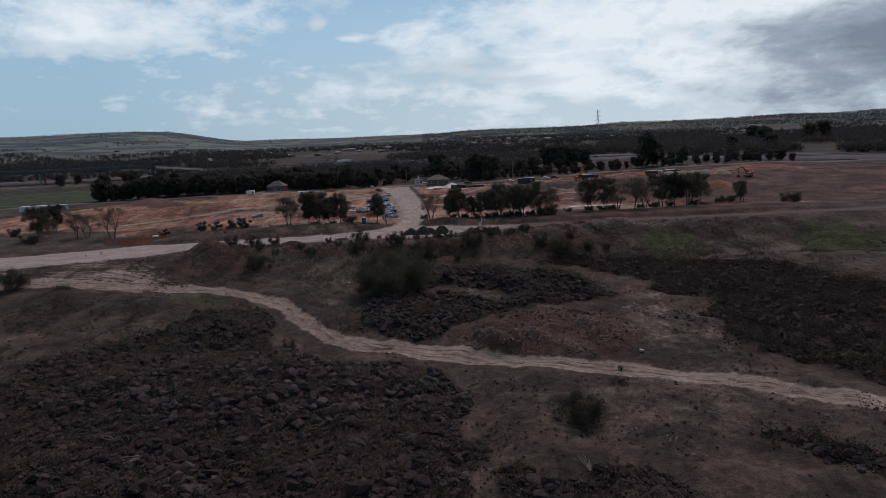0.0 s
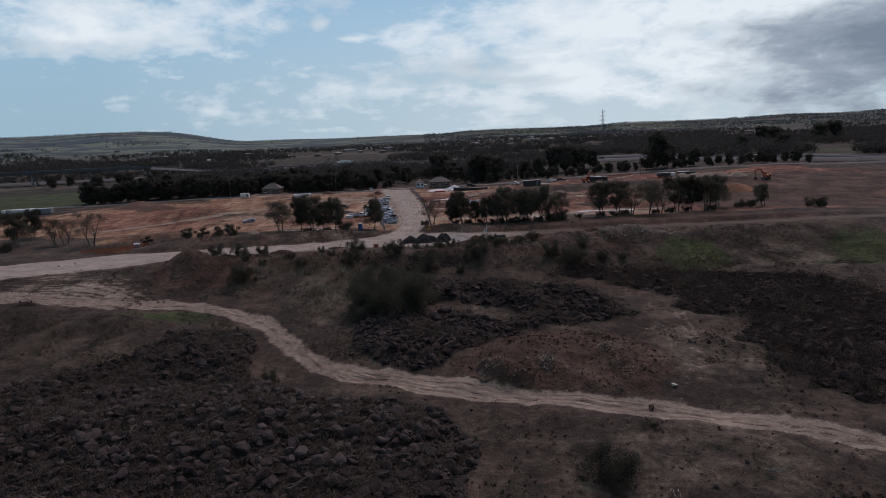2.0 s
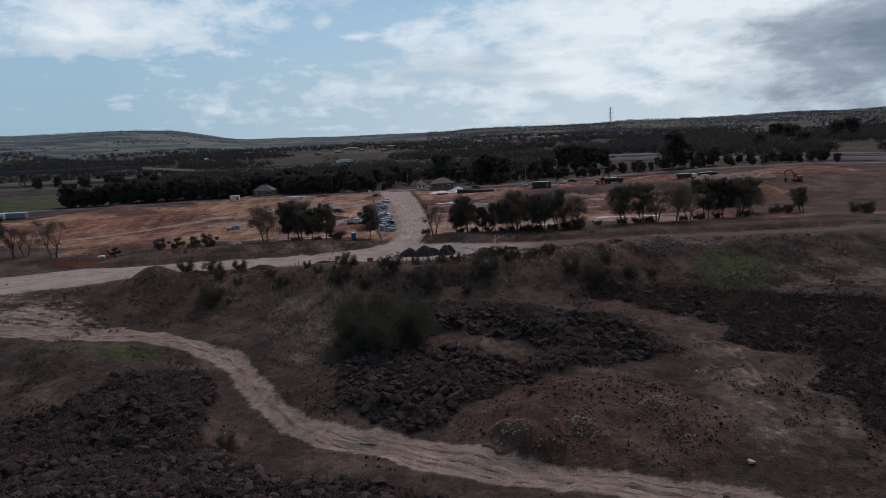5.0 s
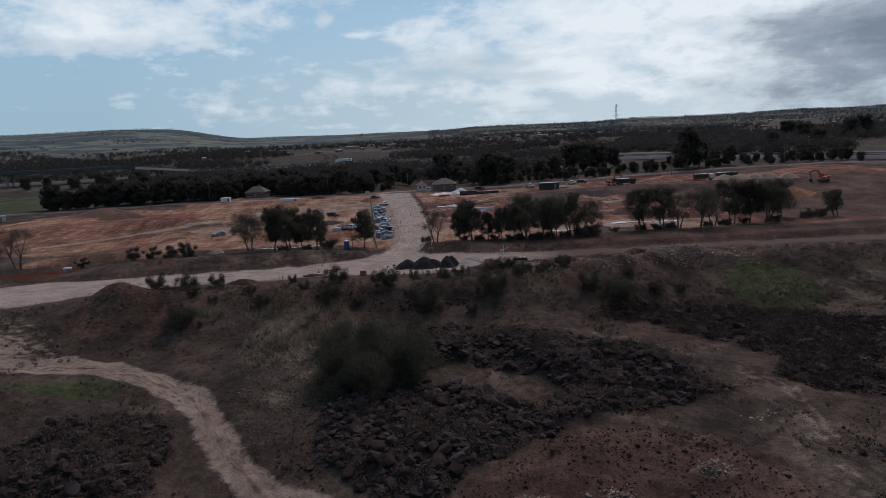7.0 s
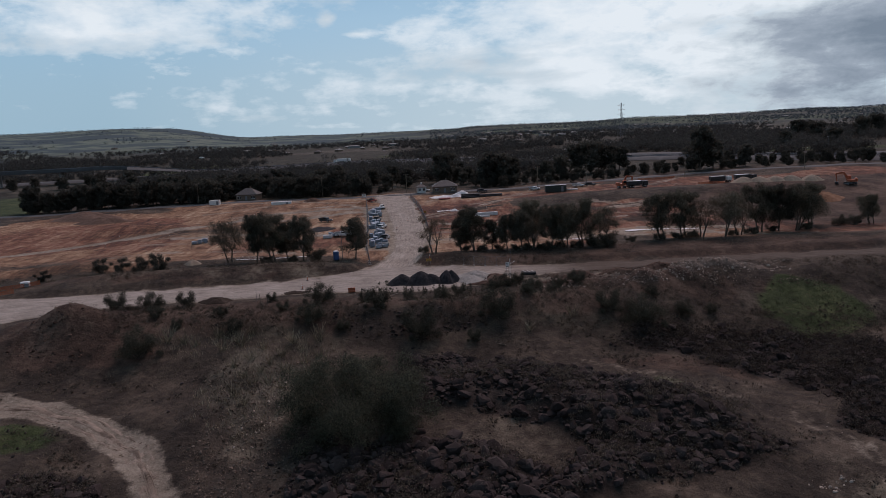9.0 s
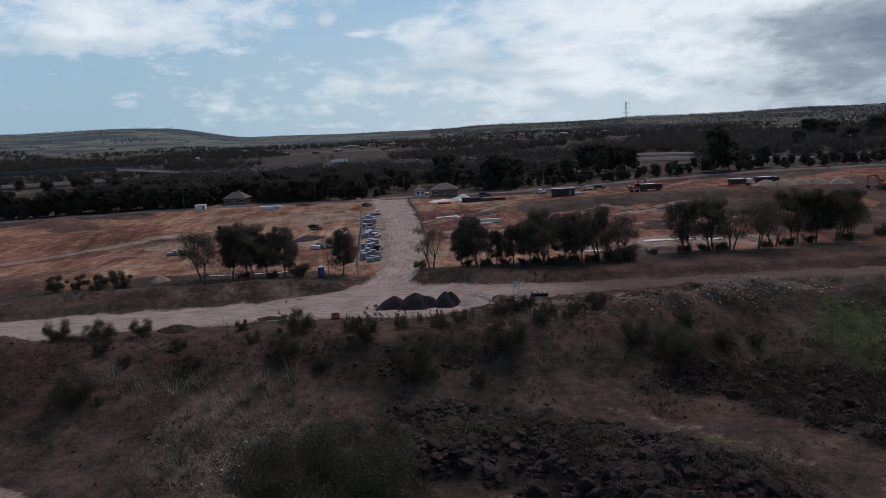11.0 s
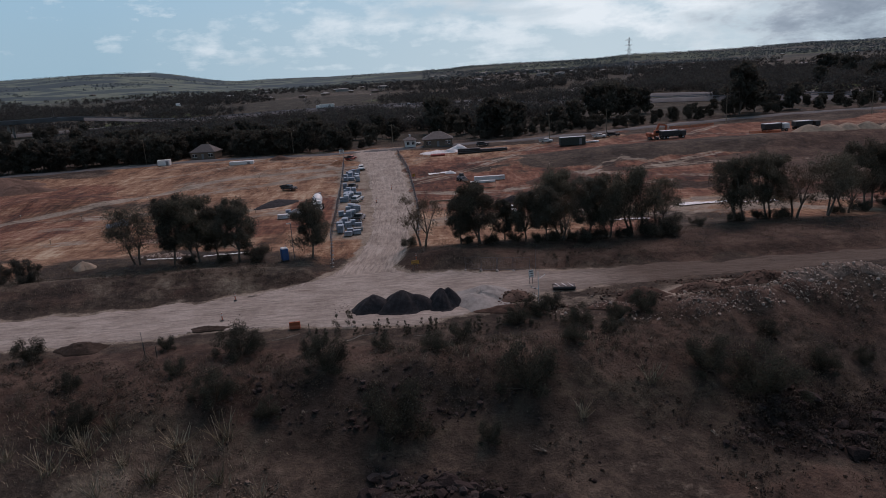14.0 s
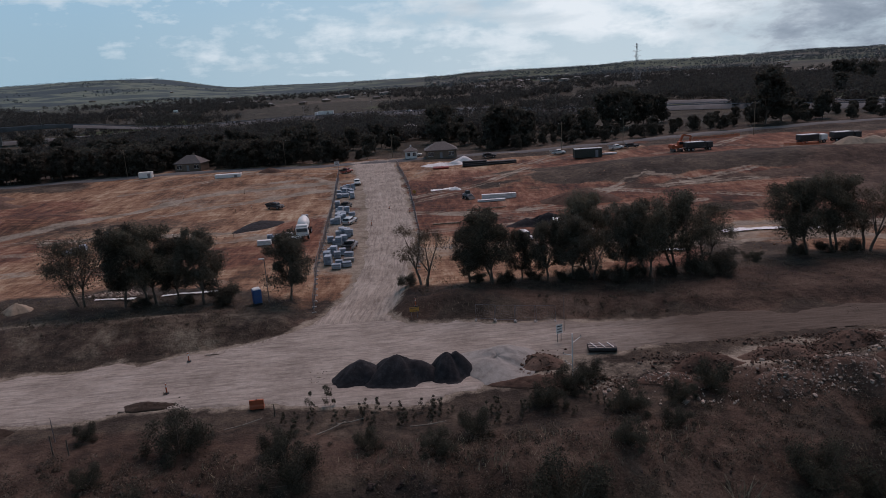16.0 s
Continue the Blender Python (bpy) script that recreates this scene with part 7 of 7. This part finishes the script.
for q, lab, mt in ((78, "white semi-trailer truck on the freeway", P_WHITE), (120, "white semi-trailer truck crossing the bridge", P_WHITE)):
    semi((fx[q] + 3 * fnx[q], fy[q] + 3 * fny[q], fz[q]), heading(q), lab, mt)
semi(on(-352, 1035, 1.4), 35, "large white semi-trailer truck on the far carriageway", P_WHITE)
crng = np.random.default_rng(9)
for k in (30, 44, 52, 63, 70, 86, 92, 101):
    o = crng.choice([-4, 3.5])
    car("pale car driving along the freeway", [P_WHITE, P_SILVER, P_DARK][k % 3], (fx[k] + o * fnx[k], fy[k] + o * fny[k], fz[k]), heading(k), "wagon", "freeway traffic")
for k in range(24, 126, 7):
    pole((fx[k] + 9.6 * fnx[k], fy[k] + 9.6 * fny[k], fz[k]), 10, "slim grey freeway lamp post", 0, "freeway_lamp", M_STEEL, True)


def tower(x, y, tall):
    """A lattice transmission tower."""
    root = thing("transmission_tower", on(x, y), 20, "grey steel lattice transmission tower on the plain", "tower")
    def half(z):
        return 4.2 - 3.2 * min(1, z / (tall * 0.62)) if z < tall * 0.62 else 1.0 - 0.7 * (z - tall * 0.62) / (tall * 0.38)
    levels = [0, 7, 13, 18, 22.5, 26.5, 30, 33.5, 37, 40.5, tall]
    for sx in (-1, 1):
        for sy in (-1, 1):
            for a, b in ((0, tall * 0.62), (tall * 0.62, tall)):
                part("leg", Geo().tube((sx * half(a), sy * half(a), a), (sx * half(b), sy * half(b), b), 0.10, sides=5), M_STEEL, root)
    for a, b in zip(levels, levels[1:]):
        for s0, s1 in (((-1, -1), (1, -1)), ((1, -1), (1, 1)), ((1, 1), (-1, 1)), ((-1, 1), (-1, -1))):
            part("brace", Geo().tube((s0[0] * half(a), s0[1] * half(a), a), (s1[0] * half(b), s1[1] * half(b), b), 0.045, sides=4), M_STEEL, root)
            part("brace", Geo().tube((s1[0] * half(a), s1[1] * half(a), a), (s0[0] * half(b), s0[1] * half(b), b), 0.045, sides=4), M_STEEL, root)
    for z in (30, 35, 40):
        for s_ in (-1, 1):
            g = Geo().tube((s_ * half(z), 0, z), (s_ * 5.0, 0, z + 0.4), 0.12, 0.06, 5).tube((s_ * half(z), 0, z + 1.6), (s_ * 5.0, 0, z + 0.4), 0.1, 0.05, 5)
            part("crossarm", g, M_STEEL, root)


tower(195, 845, 43)


def far_houses():
    r = np.random.default_rng(21)
    kinds = [house(on(-260, 1150), 10, 12, 8, 2.9, 2.0, "small grey-roofed far house among trees", M_BRICK, M_CONC, "far houses", 2),
             house(on(60, 1300), 60, 14, 9, 3.0, 2.2, "small far house with a dark tile roof", M_BRICK, M_TILE, "far houses", 2),
             house(on(200, 1500), 140, 22, 11, 4.5, 1.2, "long grey far shed on the plain", M_CONC, M_CONC, "far houses", 2)]
    for k in range(76):
        y = r.uniform(1100, 2300)
        x = r.uniform(-0.55, 0.6) * y
        if k < 30:
            x, y = r.uniform(0.05, 0.28) * y, r.uniform(1300, 2300)
        copy_thing(kinds[int(r.choice([0, 0, 1, 2]))], pose(*on(x, y), 0, 0, r.uniform(0, 360)))
    for x, y, t_ in ((105, 660, 12), (250, 680, 8), (-20, 500, 20), (300, 640, 0)):
        copy_thing(kinds[0], pose(*on(x, y), 0, 0, t_))


far_houses()

# ---- low plants and litter ----


def blades(name, places, tall, count, mat, seed, label, category, spread_=0.18, width=0.035):
    """Tufts of upright blades in one mesh."""
    r = np.random.default_rng(seed)
    n = len(places)
    c = np.repeat(np.concatenate([places, height(places[:, 0], places[:, 1])[:, None]], 1), count, 0)
    m = len(c)
    a = r.uniform(0, 6.283, m)
    s = np.repeat(r.uniform(0.5, 1.4, n), count)
    lean = r.uniform(0.1, 0.9, m)
    foot = c + np.stack([spread_ * s * r.normal(size=m), spread_ * s * r.normal(size=m), np.full(m, -0.03)], 1)
    h = tall * s * r.uniform(0.5, 1.1, m)
    tip = foot + np.stack([h * lean * np.cos(a), h * lean * np.sin(a), h * np.sqrt(1 - 0.6 * lean ** 2)], 1)
    w = np.stack([-np.sin(a), np.cos(a), np.zeros(m)], 1) * (width * s)[:, None]
    v = np.stack([foot - w, foot + w, tip], 1).reshape(-1, 3)
    return tagged(new(name, quick(name, v, np.arange(3 * m).reshape(-1, 3), mat)), label, category, kind="stuff")


def wild_only(x, y):
    return off_track(x, y) * (y < brow(x) + 2) * (1 - 0.75 * rocky(x, y))


lrng = np.random.default_rng(33)
p = scatter(lrng, 26000, -95, 95, 58, 212, lambda x, y: 0.8 * wild_only(x, y))
blades("rough_grass", p, 0.3, 8, M_GRASS, 34, "rough dry brown grass tufts on the slope", "grass", 0.3, 0.022)
p = scatter(lrng, 5200, -95, 40, 56, 175, lambda x, y: 0.62 * rocky(x, y) * off_track(x, y))
blades("tussock", p, 0.55, 7, M_GRASS, 38, "dry brown tussocks among dark boulders", "grass", 0.3, 0.03)
p = scatter(lrng, 9000, -60, 40, 140, 192, lambda x, y: np.clip(blob(x, y, -27, 160, 9, 10) + 0.7 * blob(x, y, -37, 175, 20, 5) + 0.6 * blob(x, y, 2, 188, 40, 3), 0, 1) * off_track(x, y))
blades("straw_litter", p, 0.55, 5, M_STRAW, 35, "pale fallen straw and reed litter on the slope", "straw", 0.35, 0.03)
p = scatter(lrng, 7000, -110, 110, 211, 236, lambda x, y: 0.75 * off_track(x, y) * (np.abs(x + 13) > 8))
blades("verge_grass", p, 0.32, 8, M_GRASS, 36, "dull brown grass along the raised verge", "grass", 0.35, 0.022)
p = scatter(lrng, 9000, 40, 135, 168, 205, lambda x, y: np.clip(blob(x, y, 66, 190, 15, 9) + blob(x, y, 112, 188, 20, 13), 0, 1))
blades("green_grass", p, 0.4, 6, M_GREENG, 37, "green grass patch on the embankment", "grass", 0.35, 0.022)


def low_scrub():
    r = np.random.default_rng(44)
    m = material("dry_scrub", [(0.036, 0.029, 0.0235), (0.080, 0.066, 0.053), (0.165, 0.138, 0.108)], 4.0, 0.95, 0.0, island=0.5, thin=0.4)
    p_ = scatter(r, 17000, -100, 110, 58, 200, lambda x, y: (0.32 + 0.42 * rocky(x, y) + 0.2 * blob(x, y, -40, 70, 70, 30)) * off_track(x, y) * (y < brow(x) + 1))
    s = r.gamma(2.6, 0.15, len(p_)).clip(0.15, 1.1)
    c = np.stack([p_[:, 0], p_[:, 1], height(p_[:, 0], p_[:, 1]) + 0.4 * s], 1)
    v, f = leaves(r, c, s * 0.8, 30, 0.10, 0.7, 0.5)
    tagged(new("low_scrub", quick("low_scrub", v, f, m)), "low dry scrub growing among dark rocks", "scrub", kind="stuff")
    dense = lambda x, y: (0.62 * region(x, y, ROCK_FIELD) + 0.6 * region(x, y, ROCK_FOOT, seed=51) + 0.46 * region(x, y, ROCK_MIDDLE, seed=53) * (1 - region(x, y, GRASS_POCKET, seed=54))) * off_track(x, y) * (1 - region(x, y, EARTH_HEAP, 0.6, 0.5, 56))
    p_ = scatter(r, 14500, -100, 40, 52, 176, dense, 0.45)
    s = r.gamma(3.4, 0.25, len(p_)).clip(0.3, 1.8)
    c = np.stack([p_[:, 0], p_[:, 1], height(p_[:, 0], p_[:, 1]) + 0.5 * s], 1)
    v, f = leaves(r, c, s * 0.9, 64, 0.12, 0.75, 0.22)
    tagged(new("rock_scrub", quick("rock_scrub", v, f, m)), "rounded dry brown scrub growing over dark boulders", "scrub", kind="stuff")
    m2 = material("dark_scrub", [(0.026, 0.0215, 0.0195), (0.058, 0.048, 0.042), (0.115, 0.097, 0.080)], 7.0, 0.95, 0.0, island=0.5, thin=0.4)
    thick = lambda x, y: 0.8 * region(x, y, SCRUB_EAST, seed=55) + 0.5 * region(x, y, ROCK_STREAK, seed=52)
    p_ = scatter(r, 12500, 22, 130, 52, 192, thick, 0.45)
    s = r.gamma(2.6, 0.34, len(p_)).clip(0.35, 2.3)
    c = np.stack([p_[:, 0], p_[:, 1], height(p_[:, 0], p_[:, 1]) + 0.45 * s], 1)
    v, f = leaves(r, c, s, 66, 0.15, 0.7, 0.24)
    tagged(new("dark_scrub", quick("dark_scrub", v, f, m2)), "dense low dark scrub covering the slope", "scrub", kind="stuff")
    bank = lambda x, y: (0.18 + 0.6 * blob(x, y, -4, 195, 26, 2.2, 0.2) + 0.42 * blob(x, y, -5, 186, 34, 8) + 0.42 * blob(x, y, 40, 186, 30, 9) + 0.3 * blob(x, y, 36, 194, 16, 8) + 0.24 * blob(x, y, -38, 187, 18, 8) + 0.3 * blob(x, y, -80, 140, 28, 13) + 0.5 * blob(x, y, 86, 203, 13, 7) + 0.3 * blob(x, y, -55, 186, 22, 9) + 0.25 * rocky(x, y) * (y > 120)) * off_track(x, y) * (y < brow(x) + 2.5) + (0.4 * blob(x, y, -56, 217.5, 36, 4.5) + 0.3 * blob(x, y, 30, 220, 36, 4)) * off_track(x, y) * (1 + 0.8 * vnoise(x, y, 4.5, 47))
    p_ = scatter(r, 27000, -95, 100, 110, 226, bank)
    s = r.gamma(3.2, 0.26, len(p_)).clip(0.3, 1.9)
    c = np.stack([p_[:, 0], p_[:, 1], height(p_[:, 0], p_[:, 1]) + 0.35 * s], 1)
    v, f = leaves(r, c, s * 0.85, 66, 0.085, 0.75, 0.4)
    tagged(new("bank_scrub", quick("bank_scrub", v, f, m)), "dense soft dark scrub growing on the embankment", "scrub", kind="stuff")


low_scrub()


def reed_clump(seed, tall, n, label):
    r = np.random.default_rng(seed)
    root = thing("reed_clump", label=label, category="reeds", group="reed clumps")
    g = Geo()
    for k in range(n):
        a, l = r.uniform(0, 6.28), r.uniform(0.15, 0.95)
        h = tall * r.uniform(0.5, 1.0)
        x, y = 0.25 * r.normal(), 0.25 * r.normal()
        g.tube((x, y, -0.1), (x + h * l * math.cos(a), y + h * l * math.sin(a), h * math.sqrt(1 - 0.7 * l * l)), 0.03, 0.012, 3, caps=False)
    part("reed_stalk", g, M_STRAW, root)
    return root


reeds = [reed_clump(1, 1.7, 34, "pale dry reed clump on the slope"), reed_clump(2, 2.2, 26, "tall pale dry reeds leaning outward")]
rr = np.random.default_rng(17)
spots = [(-40.8, 174), (-38, 176.5), (-43, 175), (-34, 175), (-28, 155.5), (-29, 163), (-25, 167), (-31, 170), (-27, 172), (-24, 174), (-21, 172), (-30, 158), (-33, 178), (-17, 170), (-26, 176), (-22, 177), (-29, 167), (-36, 172), (12, 178), (20, 183), (-23, 164), (-46, 176), (-24, 160), (-26.5, 162.5), (-31, 165), (-21, 165), (-33, 167.5), (-19.5, 167), (-28, 169.5), (-35, 176), (-30, 173.5), (-23, 170)]
for k, (x, y) in enumerate(spots):
    (place if k < 2 else again)(reeds[k % 2], x, y, rr.uniform(0, 360), rr.uniform(0.9, 1.5))


def dead_branch(seed, label):
    r = np.random.default_rng(seed)
    root = thing("dead_branch", label=label, category="branch", group="dead branches")
    g = Geo()
    for k in range(5):
        a, p_ = r.uniform(-0.7, 0.7), Vector((r.uniform(-0.2, 0.2), r.uniform(-0.2, 0.2), 0.25))
        for j in range(4):
            q_ = p_ + Vector((0.55 * math.cos(a), 0.55 * math.sin(a), r.uniform(-0.06, 0.3)))
            g.tube(p_, q_, 0.05 - 0.01 * j, 0.04 - 0.01 * j, 4)
            b = a + r.choice([-0.8, 0.8])
            g.tube(q_, q_ + Vector((0.4 * math.cos(b), 0.4 * math.sin(b), r.uniform(0, 0.25))), 0.02, 0.008, 3)
            a, p_ = a + r.uniform(-0.4, 0.4), q_
    part("branchwork", g, M_TWIG, root)
    return root


sticks = [dead_branch(k, "bleached dead branch lying among dark rocks") for k in range(3)]
spots = [(-28.5, 74), (23, 80.5), (-41, 95), (-44, 82), (27, 77), (-14, 93), (-30, 90), (-22, 104), (-9, 98), (-19, 84), (-35, 106), (-47, 90), (2, 90), (34, 84), (-38, 78), (-5, 80), (24, 177), (8, 174), (19, 176), (-18, 177), (63, 178), (-15, 180), (10, 164), (46, 165), (-52, 100), (-33, 97), (29, 72), (15, 70)]
for k, (x, y) in enumerate(spots):
    (place if k < 3 else again)(sticks[k % 3], x, y, rr.uniform(0, 360), rr.uniform(0.8, 1.6) if y < 120 else rr.uniform(0.5, 0.8))



def lone_post(x, y, tall):
    root = thing("wooden_post", on(x, y), label="dark wooden post standing in the embankment edge", category="post", group="edge posts")
    part("shaft", Geo().tube((0, 0, -0.3), (0.03, 0.0, tall), 0.06, 0.05, 7), M_BARK, root)
    part("cap", Geo().tube((0.03, 0, tall), (0.03, 0, tall + 0.04), 0.065, 0.03, 7), M_BARK, root)


def fallen_pole(x, y, turn, long):
    root = thing("fallen_pole", on(x, y, 0.12), turn, "pale bleached pole lying on dark scrub", "pole", "fallen poles")
    part("shaft", Geo().tube((-long / 2, 0, 0.2), (0, 0.08, 0.12), 0.06, 0.055, 7).tube((0, 0.08, 0.12), (long / 2, 0, 0.3), 0.055, 0.04, 7), M_TWIG, root)
    part("stub", Geo().tube((0.2, 0.08, 0.15), (0.45, 0.4, 0.35), 0.03, 0.015, 5), M_TWIG, root)


for x, y, h in ((-35.4, 191.8, 2.0), (-34.1, 191.9, 1.5), (-17.5, 197.2, 1.2)):
    lone_post(x, y, h)
for x, y, turn, long in ((-19.9, 195.3, 28, 3.4), (-11.6, 193.7, 40, 3.0), (-10.0, 194.8, 15, 2.4), (-3.0, 193.5, 8, 3.2)):
    fallen_pole(x, y, turn, long)

weed = tree("tall_weed", 71, 2.1, 1.3, M_BUSH, "tall thin green weed at the road edge", "weed", trunks=3, base=0.03, clumps=54, each=24, size=0.06, group="roadside weeds", limb=0.02, flat=1.5)
wrng = np.random.default_rng(72)
place(weed, -12.5, 196.5)
for k in range(30):
    x = wrng.uniform(-17, 20)
    y = 195.3 + 0.004 * x * x + wrng.normal() * 0.8
    again(weed, x, y, wrng.uniform(0, 360), wrng.uniform(0.35, 0.8))
